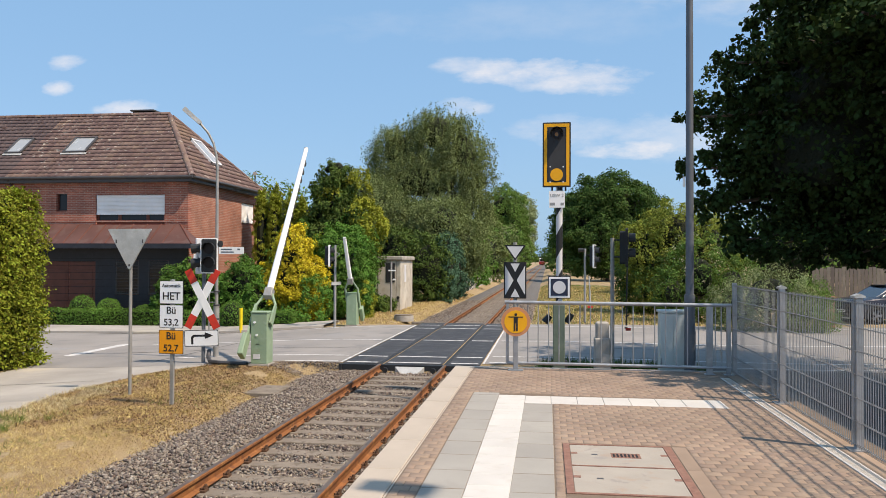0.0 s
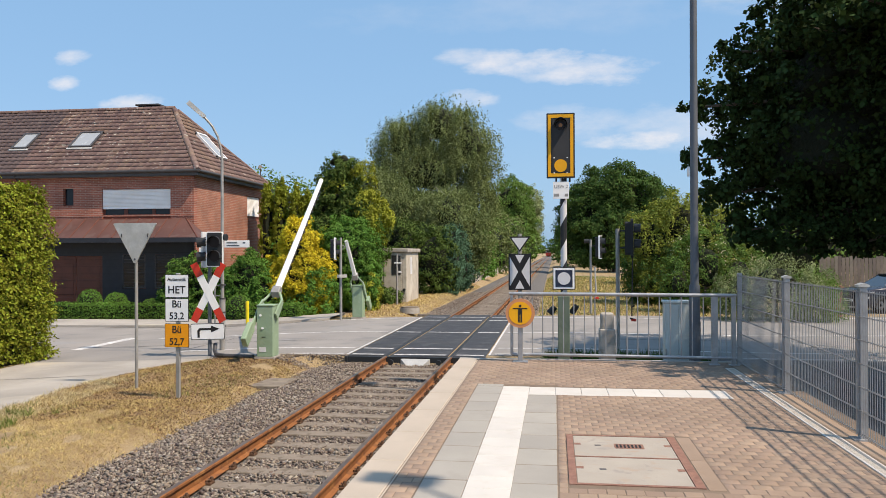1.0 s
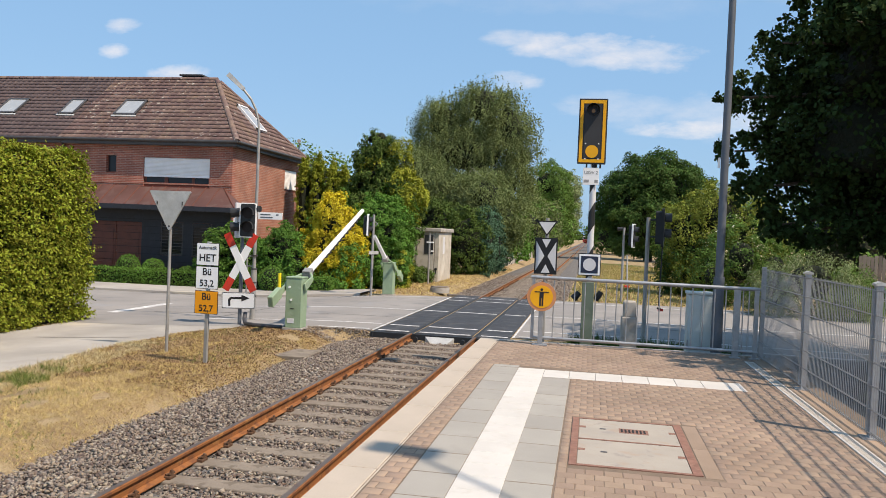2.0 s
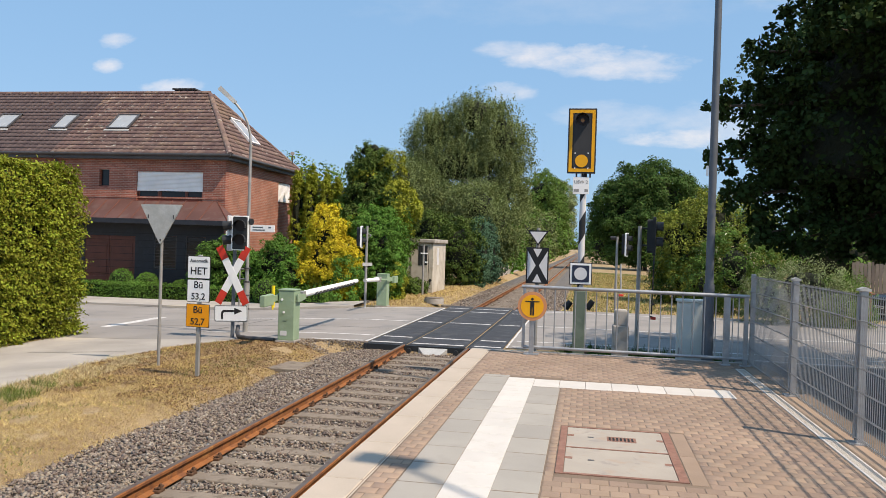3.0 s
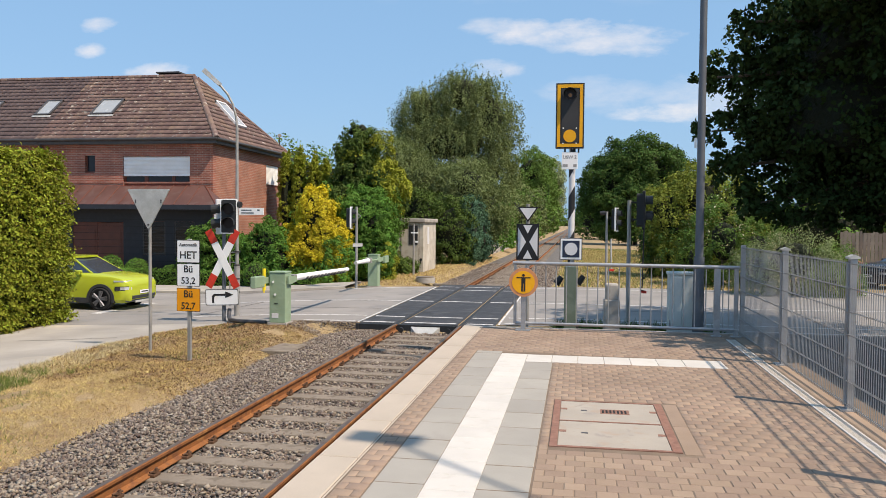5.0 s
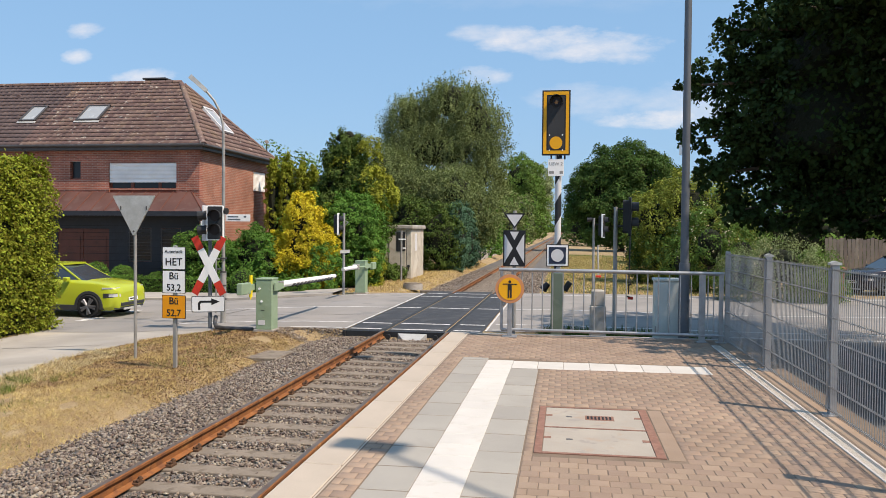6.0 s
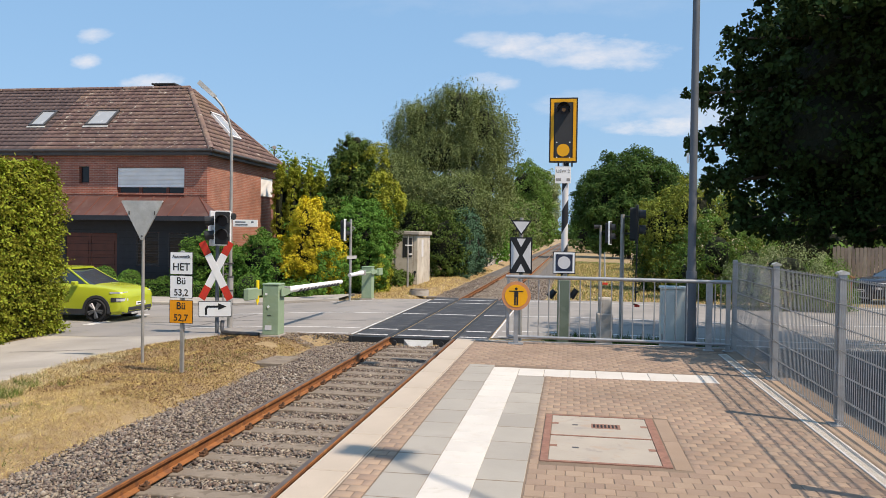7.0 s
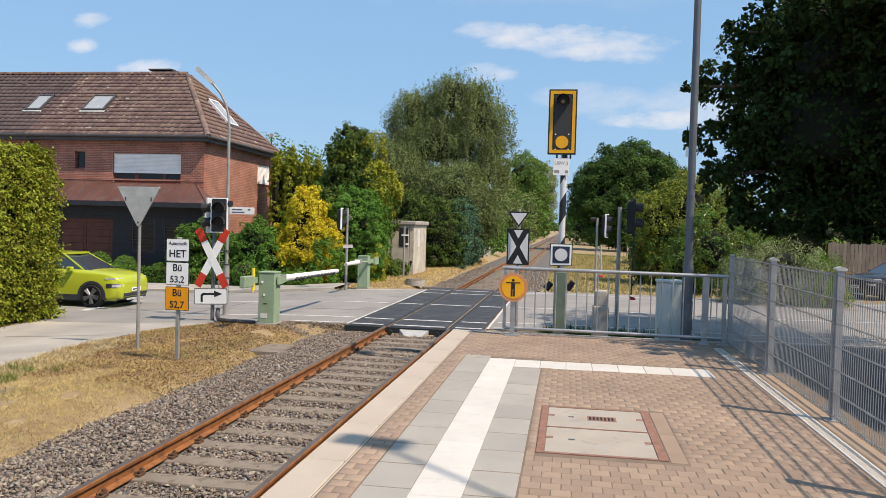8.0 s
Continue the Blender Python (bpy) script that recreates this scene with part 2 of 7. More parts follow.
M = dict(
    asphalt=mat("worn_grey_asphalt", (0.270, 0.252, 0.234), 0.9, scale=0.5, fine=90, bump=0.5, depth=0.006, var=0.13, second=(0.175, 0.172, 0.17), cut=(0.56, 0.66), amount=0.6, third=(0.27, 0.265, 0.26), cut3=(0.6, 0.75), scale3=0.4),
    # darker copy of the asphalt: tree shade put into the forecourt's colour
    forecourt=mat("shade_dark_forecourt_asphalt", (0.135, 0.128, 0.120), 0.9, scale=0.5, fine=90, bump=0.5, depth=0.006, var=0.15, second=(0.10, 0.097, 0.094), cut=(0.54, 0.66), amount=0.6),
    lane=mat("pale_worn_asphalt", (0.375, 0.348, 0.312), 0.92, scale=0.6, fine=80, bump=0.5, depth=0.006, second=(0.29, 0.27, 0.245), cut=(0.55, 0.7), amount=0.6, third=(0.46, 0.41, 0.33), cut3=(0.55, 0.75), scale3=0.5),
    slabs=mat("dark_rubber_crossing", (0.045, 0.047, 0.052), 0.75, scale=1.2, fine=120, bump=0.5, second=(0.08, 0.08, 0.082), amount=0.6),
    line=mat("worn_white_road_paint", (0.66, 0.65, 0.63), 0.75, scale=3, fine=60, second=(0.32, 0.31, 0.30), cut=(0.47, 0.62), amount=0.75, third=(0.40, 0.39, 0.37), cut3=(0.55, 0.66), scale3=0.9),
    soil=mat("dry_soil_and_straw", (0.345, 0.245, 0.130), 0.95, scale=0.7, fine=34, bump=1.0, depth=0.04, var=0.22, second=(0.44, 0.345, 0.20), cut=(0.45, 0.66), amount=0.6, third=(0.22, 0.145, 0.08), cut3=(0.54, 0.72), scale3=5.0),
    bed=mat("ballast_bed", (0.16, 0.15, 0.14), 0.95, scale=6, fine=22, bump=1.0, depth=0.04, var=0.35, second=(0.10, 0.085, 0.07), amount=0.7),
    stone=mat("ballast_stone", (0.225, 0.183, 0.152), 0.9, scale=5, fine=60, island=0.55, var=0.22, second=(0.19, 0.125, 0.085), cut=(0.52, 0.66), amount=0.7, third=(0.30, 0.275, 0.25), cut3=(0.60, 0.68), scale3=9.0),
    rust=mat("rusty_rail_side", (0.27, 0.105, 0.035), 0.85, scale=3, fine=70, bump=0.5, second=(0.15, 0.06, 0.03), cut=(0.5, 0.62), amount=0.8, third=(0.36, 0.17, 0.06), cut3=(0.58, 0.7), scale3=5),
    railhead=mat("worn_rail_head", (0.30, 0.20, 0.14), 0.42, metal=0.75, scale=2, fine=60, bump=0.1, second=(0.22, 0.11, 0.06), amount=0.6),
    sleeper=mat("weathered_concrete_sleeper", (0.225, 0.185, 0.145), 0.9, scale=3, fine=50, bump=0.5, second=(0.12, 0.095, 0.07), amount=0.7),
    coping=mat("pale_concrete_coping", (0.45, 0.385, 0.315), 0.85, scale=2, fine=80, bump=0.3, var=0.08, second=(0.40, 0.34, 0.28), cut=(0.56, 0.7), amount=0.6),
    concrete=mat("weathered_concrete", (0.40, 0.37, 0.33), 0.88, scale=2.5, fine=60, bump=0.4, second=(0.28, 0.25, 0.21), amount=0.6),
    paver=mat("tan_concrete_paver", (0.30, 0.218, 0.162), 0.88, scale=1.1, fine=90, bump=0.4, var=0.14, rand=0.09, second=(0.250, 0.176, 0.126), cut=(0.48, 0.66), amount=0.6, third=(0.335, 0.240, 0.178), cut3=(0.50, 0.72), scale3=0.7),
    paver_field=mat("tan_concrete_pavers", (0.30, 0.218, 0.162), 0.88, scale=1.1, fine=90, bump=0.4, var=0.14, island=0.09, second=(0.250, 0.176, 0.126), cut=(0.48, 0.66), amount=0.6, third=(0.335, 0.240, 0.178), cut3=(0.50, 0.72), scale3=0.7),
    joint=mat("sandy_paving_joint", (0.20, 0.148, 0.108), 0.95, scale=6, fine=80, bump=0.6),
    slab=mat("grey_platform_slab", (0.335, 0.315, 0.280), 0.85, scale=2, fine=90, bump=0.3, var=0.07, rand=0.06, second=(0.29, 0.27, 0.24), cut=(0.55, 0.7), amount=0.5),
    tactile=mat("white_tactile_slab", (0.57, 0.545, 0.505), 0.8, scale=3, fine=90, bump=0.4, var=0.05, rand=0.03, second=(0.50, 0.465, 0.41), cut=(0.56, 0.70), amount=0.6),
    galv=mat("galvanised_steel", (0.42, 0.43, 0.44), 0.5, metal=0.7, scale=6, fine=40, bump=0.08, second=(0.34, 0.35, 0.36), amount=0.5),
    mesh_wire=mat("grey_galvanised_wire", (0.36, 0.365, 0.365), 0.55, metal=0.5, scale=6, fine=40, bump=0.05),
    pole=mat("weathered_pole_steel", (0.38, 0.37, 0.35), 0.6, metal=0.45, scale=3, fine=50, bump=0.1, second=(0.30, 0.25, 0.20), cut=(0.6, 0.72), amount=0.5),
    bluegrey=mat("grey_blue_painted_mast", (0.13, 0.148, 0.17), 0.6, metal=0.2, scale=2, fine=40, bump=0.1),
    green=mat("faded_green_paint", (0.26, 0.36, 0.24), 0.6, scale=2.5, fine=40, bump=0.12, var=0.08, second=(0.34, 0.43, 0.32), cut=(0.55, 0.72), amount=0.5, third=(0.22, 0.26, 0.17), cut3=(0.66, 0.75), scale3=6),
    # green paint darkened in colour for the relay housing in shade
    darkgreen=mat("shade_dulled_green_paint", (0.135, 0.175, 0.130), 0.65, scale=2.5, fine=40, bump=0.12, var=0.1, second=(0.18, 0.22, 0.17), amount=0.5),
    white=mat("white_sign_face", (0.90, 0.90, 0.89), 0.5, scale=3, fine=30, bump=0.03, var=0.04),
    signback=mat("grey_aluminium_sign_back", (0.52, 0.52, 0.50), 0.5, metal=0.3, scale=4, fine=40, bump=0.05, second=(0.44, 0.43, 0.40), amount=0.5),
    black=mat("black_sign_paint", (0.014, 0.014, 0.016), 0.5, bump=0.03),
    housing=mat("dark_signal_housing", (0.022, 0.024, 0.026), 0.55, scale=4, fine=40, bump=0.05),
    red=mat("signal_red_paint", (0.68, 0.045, 0.025), 0.5, scale=3, fine=30, bump=0.05, second=(0.48, 0.05, 0.035), amount=0.5),
    orange=mat("orange_sign_face", (0.92, 0.34, 0.008), 0.5, scale=3, fine=30, bump=0.03, var=0.05),
    yellow=mat("signal_yellow_face", (0.85, 0.40, 0.01), 0.5, scale=3, fine=30, bump=0.03, var=0.05),
    ring=mat("faded_orange_ring", (0.60, 0.26, 0.12), 0.5, scale=3, fine=30, bump=0.03, var=0.1),
    navy=mat("dark_navy_sign_face", (0.02, 0.03, 0.06), 0.5, bump=0.03),
    grey_sign=mat("dull_grey_reflective_face", (0.66, 0.66, 0.67), 0.5, bump=0.03, var=0.05),
    rustframe=mat("rusty_hatch_frame", (0.25, 0.125, 0.092), 0.85, scale=9, fine=90, bump=0.4, second=(0.31, 0.18, 0.13), cut=(0.45, 0.7), amount=0.6),
    hatch=mat("concrete_hatch_cover", (0.37, 0.332, 0.282), 0.85, scale=3, fine=90, bump=0.35, var=0.08, second=(0.37, 0.27, 0.20), cut=(0.56, 0.72), amount=0.6, third=(0.30, 0.27, 0.24), cut3=(0.60, 0.70), scale3=7.0),
    dark=mat("dark_opening", (0.012, 0.012, 0.012), 0.8, bump=0),
    brick_front=brick_mat("red_brown_brickwork", (0.43, 0.138, 0.09), (0.27, 0.088, 0.06), (0.42, 0.31, 0.25), "xz"),
    brick_side=brick_mat("red_brickwork_gable", (0.40, 0.155, 0.098), (0.32, 0.115, 0.075), (0.40, 0.28, 0.22), "yz"),
    slate=mat("dark_slate_cladding", (0.020, 0.022, 0.029), 0.5, scale=2, fine=30, bump=0.15, second=(0.028, 0.031, 0.04), amount=0.5),
    tile=mat("weathered_brown_roof_tile", (0.168, 0.106, 0.092), 0.85, scale=2.0, fine=40, bump=0.4, island=0.22, var=0.18, second=(0.44, 0.40, 0.34), cut=(0.618, 0.685), amount=0.75, third=(0.20, 0.13, 0.09), cut3=(0.5, 0.7), scale3=0.5),
    tile_piece=mat("weathered_brown_roof_tile_piece", (0.168, 0.106, 0.092), 0.85, scale=2.0, fine=40, bump=0.4, rand=0.22, var=0.18, second=(0.44, 0.40, 0.34), cut=(0.618, 0.685), amount=0.75, third=(0.20, 0.13, 0.09), cut3=(0.5, 0.7), scale3=0.5),
    tile_old=mat("darker_smooth_roof_tile", (0.112, 0.076, 0.070), 0.7, scale=2.0, fine=40, bump=0.3, island=0.15, var=0.15, second=(0.20, 0.15, 0.13), cut=(0.58, 0.70), amount=0.5),
    clip=mat("dark_rusted_spring_clip", (0.11, 0.058, 0.034), 0.85, scale=8, fine=70, bump=0.3),
    amber=mat("amber_lamp_lens", (0.42, 0.17, 0.02), 0.3, bump=0.0, spec=0.6),
    hay=mat("bleached_hay", (0.60, 0.50, 0.31), 0.9, island=0.35, bump=0, through_light=0.2),
    copper=mat("red_brown_metal_roof", (0.150, 0.074, 0.062), 0.5, metal=0.25, scale=1.0, fine=30, bump=0.08, second=(0.17, 0.11, 0.095), amount=0.6),
    wood=mat("dark_red_brown_wood", (0.15, 0.045, 0.028), 0.5, scale=3, fine=40, bump=0.15),
    shutter=mat("grey_white_roller_shutter", (0.88, 0.86, 0.83), 0.6, scale=2, fine=40, bump=0.05, var=0.06),
    gutter=mat("dark_zinc_gutter", (0.09, 0.085, 0.085), 0.5, metal=0.4, bump=0.05),
    hutwall=mat("stained_pale_concrete_panel", (0.54, 0.49, 0.41), 0.85, scale=1.0, fine=30, bump=0.2, second=(0.34, 0.285, 0.22), cut=(0.5, 0.66), amount=0.6, third=(0.60, 0.57, 0.50), cut3=(0.55, 0.7), scale3=0.8),
    cabinet=mat("light_grey_cabinet_paint", (0.55, 0.60, 0.57), 0.55, scale=2, fine=30, bump=0.05, var=0.06),
    plank=mat("weathered_grey_fence_board", (0.26, 0.21, 0.17), 0.85, scale=2, fine=40, bump=0.3, rand=0.2),
    rubber=mat("black_tyre_rubber", (0.02, 0.02, 0.02), 0.8, bump=0.1),
    plastic=mat("dark_grey_plastic_cladding", (0.035, 0.037, 0.04), 0.65, bump=0.08),
    lime=mat("acid_yellow_green_car_paint", (0.455, 0.52, 0.04), 0.22, metal=0.2, var=0.04, scale=1, fine=200, bump=0.02, spec=0.6),
    darkcar=mat("dark_grey_car_paint", (0.03, 0.03, 0.04), 0.25, metal=0.3, var=0.04, bump=0.0, spec=0.6),
    alloy=mat("machined_alloy_wheel", (0.24, 0.24, 0.25), 0.4, metal=0.8, bump=0.0),
    lampglass=mat("clear_headlamp", (0.7, 0.72, 0.75), 0.12, metal=0.3, bump=0.0, spec=0.8),
    yellowpost=mat("bright_yellow_plastic", (0.80, 0.60, 0.02), 0.5, bump=0.03),
    bark=mat("grey_brown_bark", (0.12, 0.09, 0.065), 0.95, scale=3, fine=20, bump=0.8, depth=0.02),
    birchbark=mat("pale_birch_bark", (0.45, 0.43, 0.40), 0.85, scale=3, fine=12, bump=0.4, second=(0.06, 0.05, 0.045), amount=0.8),
    # near-black fill: paints inner crown shade, also under roof tiles and far woods
    core=mat("painted_shade_fill", (0.012, 0.016, 0.006), 0.95, scale=4, fine=20, bump=0.8, depth=0.05),
    straw=mat("dry_straw_blade", (0.54, 0.39, 0.180), 0.9, island=0.6, bump=0, through_light=0.2),
    mulch=mat("brown_dead_clippings", (0.26, 0.155, 0.075), 0.9, island=0.75, bump=0),
    grassblade=mat("green_grass_blade", (0.15, 0.20, 0.04), 0.7, island=0.4, bump=0, through_light=0.3),
    tar=mat("dark_tar_seam", (0.05, 0.048, 0.046), 0.8, bump=0.2),
    redtrain=mat("red_railcar_paint", (0.35, 0.03, 0.03), 0.4, bump=0),
)


def glass(name, tint=(0.02, 0.02, 0.022), rough=0.06):
    m = mat(name, tint, rough, bump=0.0, var=0.1, spec=0.35)
    return m


M["window"] = glass("dark_window_glass")
M["skyglass"] = mat("pale_grey_roof_glass", (0.33, 0.345, 0.35), 0.25, bump=0.0, spec=0.7, var=0.06)
M["lens"] = glass("dark_signal_lens", (0.012, 0.005, 0.004), 0.45)

# ---- building helpers ----
def thing(name, label, category, at=(0, 0, 0), rz=0.0, group="", kind=""):
    ob = new(name)
    ob.empty_display_size = 0.1
    ob.matrix_world = pose(*at, 0, 0, rz)
    return tagged(ob, label, category, group, kind)


def to_mesh(name, bm, smooth=False):
    me = bpy.data.meshes.new(name)
    bmesh.ops.recalc_face_normals(bm, faces=bm.faces)
    bm.to_mesh(me)
    bm.free()
    if smooth:
        me.shade_smooth()
        me.set_sharp_from_angle(angle=radians(38))
    return me


def part(name, bm, material, parent=None, label="", smooth=False, at=None):
    me = to_mesh(name, bm, smooth)
    me.materials.append(material)
    ob = new(name, me)
    if parent:
        ob.parent = parent
    if at is not None:
        ob.matrix_basis = at
    return tagged(ob, label)


def solid(name, bm, material, label, category="", kind="structure", smooth=False):
    return tagged(part(name, bm, material, None, label, smooth), category=category, kind=kind)


def box(bm, x0, x1, y0, y1, z0, z1, bev=0.0):
    made = bmesh.ops.create_cube(bm, size=1.0, matrix=Matrix.LocRotScale(((x0 + x1) / 2, (y0 + y1) / 2, (z0 + z1) / 2), None, (x1 - x0, y1 - y0, z1 - z0)))
    if bev:
        edges = list({e for v in made["verts"] for e in v.link_edges})
        bmesh.ops.bevel(bm, geom=edges, offset=bev, segments=2, profile=0.5, affect="EDGES")
    return bm


def boxes(*rows, bev=0.0):
    bm = bmesh.new()
    for r in rows:
        box(bm, *r, bev=bev)
    return bm


def tube(bm, p0, p1, r0, r1=None, n=12):
    p0, p1 = Vector(p0), Vector(p1)
    d = p1 - p0
    m = Matrix.Translation((p0 + p1) / 2) @ d.to_track_quat("Z", "Y").to_matrix().to_4x4()
    bmesh.ops.create_cone(bm, cap_ends=True, segments=n, radius1=r0, radius2=r0 if r1 is None else r1, depth=d.length, matrix=m)
    return bm


def tubes(*rows, n=12):
    bm = bmesh.new()
    for r in rows:
        tube(bm, *r, n=n)
    return bm


def prism(bm, outline, axis, lo, hi):
    """An outline of (a, b) drawn out along an axis from lo to hi: axis x takes (y, z), y takes (x, z), z takes (x, y)."""
    def put(a, b, c):
        return {"x": (c, a, b), "y": (a, c, b), "z": (a, b, c)}[axis]
    low = [bm.verts.new(put(a, b, lo)) for a, b in outline]
    high = [bm.verts.new(put(a, b, hi)) for a, b in outline]
    bm.faces.new(low)
    bm.faces.new(high[::-1])
    n = len(outline)
    for i in range(n):
        bm.faces.new((low[i], low[(i + 1) % n], high[(i + 1) % n], high[i]))
    return bm


def disc_outline(r, n=28, cx=0.0, cy=0.0, a0=0.0, a1=2 * math.pi):
    full = abs(a1 - a0 - 2 * math.pi) < 1e-6
    return [(cx + r * math.cos(a0 + (a1 - a0) * i / (n if full else n - 1)), cy + r * math.sin(a0 + (a1 - a0) * i / (n if full else n - 1))) for i in range(n)]


def rounded(w, h, r, n=5, cx=0.0, cy=0.0):
    pts = []
    for sx, sy, a in ((1, 1, 0), (-1, 1, 90), (-1, -1, 180), (1, -1, 270)):
        for i in range(n):
            t = radians(a + 90 * i / (n - 1))
            pts.append((cx + sx * (w / 2 - r) + r * math.cos(t), cy + sy * (h / 2 - r) + r * math.sin(t)))
    return pts


def writing(name, text, size, material, parent, m, label=""):
    cu = bpy.data.curves.new(name, "FONT")
    cu.body, cu.size, cu.align_x, cu.align_y, cu.extrude, cu.offset = text, size, "CENTER", "CENTER", 0.0015, size * 0.012
    tmp = new(name + "_curve", cu)
    me = bpy.data.meshes.new_from_object(tmp)
    bpy.data.objects.remove(tmp)
    me.materials.append(material)
    ob = new(name, me)
    ob.parent = parent
    ob.matrix_basis = m
    return tagged(ob, label)


def raw_mesh(name, verts, faces_n, corners, material):
    """A mesh from arrays: verts (n, 3), corner count per face, corner indices."""
    me = bpy.data.meshes.new(name)
    verts, corners = np.asarray(verts, np.float32), np.asarray(corners, np.int32)
    k = len(corners) // faces_n
    me.vertices.add(len(verts))
    me.vertices.foreach_set("co", verts.ravel())
    me.loops.add(len(corners))
    me.loops.foreach_set("vertex_index", corners)
    me.polygons.add(faces_n)
    me.polygons.foreach_set("loop_start", np.arange(faces_n, dtype=np.int32) * k)
    me.update(calc_edges=True)
    me.materials.append(material)
    return me


def leaf_cloud(name, pts, size, material, rng, aspect=0.55, droop=0.0, out=None, loose=0.7):
    """One small folded leaf at each point; the blades turn their faces outward and a little up, more or less loosely."""
    n = len(pts)
    nrm = rng.normal(size=(n, 3)) * loose + np.array([0, 0, 0.25])
    if out is not None:
        nrm += out
    nrm /= np.linalg.norm(nrm, axis=1)[:, None] + 1e-9
    axis = rng.normal(size=(n, 3))
    axis[:, 2] -= droop * 2
    axis -= nrm * (axis * nrm).sum(1)[:, None]
    axis /= np.linalg.norm(axis, axis=1)[:, None] + 1e-9
    side = np.cross(nrm, axis)
    s = (size * rng.uniform(0.6, 1.3, n))[:, None]
    p = np.asarray(pts)
    v = np.stack([p, p + axis * s * 0.5 + side * s * aspect * 0.5 + nrm * s * 0.1, p + axis * s, p + axis * s * 0.5 - side * s * aspect * 0.5 + nrm * s * 0.1], 1).reshape(-1, 3)
    i = (np.arange(n) * 4)[:, None]
    return raw_mesh(name, v, n * 2, np.hstack([i, i + 1, i + 2, i, i + 2, i + 3]).ravel(), material)


def crown_points(blobs, rng, clumps, leaves, spread, shell=0.75, hang=0.0):
    """Points on small rounded lumps that sit in the outer part of ellipsoids (centre, radii); with hang, on strands that trail from the lumps."""
    B = np.array(blobs)
    area = B[:, 3] * B[:, 4] + B[:, 4] * B[:, 5] + B[:, 3] * B[:, 5]
    n = clumps * 4
    which = rng.choice(len(B), n, p=area / area.sum())
    d = rng.normal(size=(n, 3))
    d /= np.linalg.norm(d, axis=1)[:, None]
    wob = np.array([noise.noise(Vector(v) * 2.9 + Vector((w * 3.7, clumps * 0.013, 0))) for v, w in zip(d, which)])
    b = B[which]
    sway = 0.40 * np.minimum(1.0, 1.5 * b[:, 3:].min(1) / b[:, 3:].max(1))
    r = (shell + (1.0 - shell) * rng.random(n) ** 0.6) * (1 + sway * wob)
    c = b[:, :3] + d * b[:, 3:] * r[:, None]
    # lumps buried in a neighbouring ellipsoid are not seen
    inside = np.zeros(n, bool)
    for k in range(len(B)):
        q = (((c - B[k, :3]) / B[k, 3:]) ** 2).sum(1)
        inside |= (q < 0.5) & (which != k)
    # gaps between the boughs
    f = 0.26 / spread
    gap = np.array([noise.noise(Vector(p) * f + Vector((7.1, clumps * 0.01, 0))) for p in c]) < -0.22
    ok = ~(inside | gap)
    c, d = c[ok][:clumps], d[ok][:clumps]
    n = len(c)
    R = spread * 1.9 * rng.uniform(0.55, 1.4, n)
    k = rng.integers(max(1, leaves // 2), leaves + leaves // 2, n)
    idx = np.repeat(np.arange(n), k)
    m = len(idx)
    e = rng.normal(size=(m, 3)) + 0.8 * d[idx] + np.array([0, 0, 0.35])
    e /= np.linalg.norm(e, axis=1)[:, None]
    g = e * (R[idx] * (0.62 + 0.45 * rng.random(m)))[:, None] * np.array([1, 1, 0.8])
    if hang > 0.4:
        strand = rng.normal(size=(n, 8, 3)) * (R * 0.75)[:, None, None] * np.array([1, 1, 0.5])
        long = hang * rng.uniform(0.25, 1.3, (n, 8))
        pick = rng.integers(0, 8, m)
        fall = rng.random(m)
        g = strand[idx, pick] + rng.normal(size=(m, 3)) * 0.05 * spread / 0.3
        g[:, 2] -= fall * long[idx, pick]
        g[:, :2] += d[idx][:, :2] * (fall * (1 - fall) * 0.5 * long[idx, pick])[:, None]
    elif hang:
        g[:, :2] *= 0.8
        g[:, 2] -= np.abs(rng.normal(size=m)) * hang
    return c[idx] + g, e


def child(name, me, parent, label="", at=None):
    ob = new(name, me)
    ob.parent = parent
    if at is not None:
        ob.matrix_basis = at
    return tagged(ob, label)

# ---- ground, roads and crossing ----
def smooth(a, b, x):
    t = max(0.0, min(1.0, (x - a) / (b - a)))
    return t * t * (3 - 2 * t)


def lie(x, y):
    """Height of the land; rail tops are at 0."""
    z = -0.02 - 0.26 * smooth(2.5, 10.0, abs(x)) * (1.0 if x < 0 else 0.4)
    if x < -2.2 and y < 17:
        z -= 0.10 * smooth(17, 13.5, y) * smooth(-2.0, -3.0, x) * smooth(-6.5, -4.5, x)
    # the track bed is a shallow cutting that the ballast fills
    bed = smooth(3.2, 2.2, abs(x)) * (1 - smooth(17.3, 17.6, y) * (1 - smooth(28.9, 29.4, y)))
    return z - 0.30 * bed


def axis_steps(lo, hi, parts):
    xs = [lo]
    for stop, step in parts:
        while xs[-1] < stop - 1e-6:
            xs.append(min(stop, xs[-1] + step))
    return xs


gx = axis_steps(-900, 900, [(-60, 120), (-20, 4), (-12, 1), (-1.5, 0.35), (4, 0.4), (14, 1), (60, 4), (900, 120)])
gy = axis_steps(-300, 2500, [(-20, 40), (4, 3), (17.0, 0.5), (17.3, 0.3), (17.6, 0.3), (28.9, 0.8), (29.4, 0.5), (34, 0.8), (60, 3), (200, 14), (2500, 230)])
bm = bmesh.new()
grid = [[bm.verts.new((x, y, lie(x, y))) for x in gx] for y in gy]
for j in range(len(gy) - 1):
    for i in range(len(gx) - 1):
        bm.faces.new((grid[j][i], grid[j][i + 1], grid[j + 1][i + 1], grid[j + 1][i]))
solid("ground", bm, M["soil"], "dry summer ground with straw-coloured grass and bare soil", "ground", smooth=True)


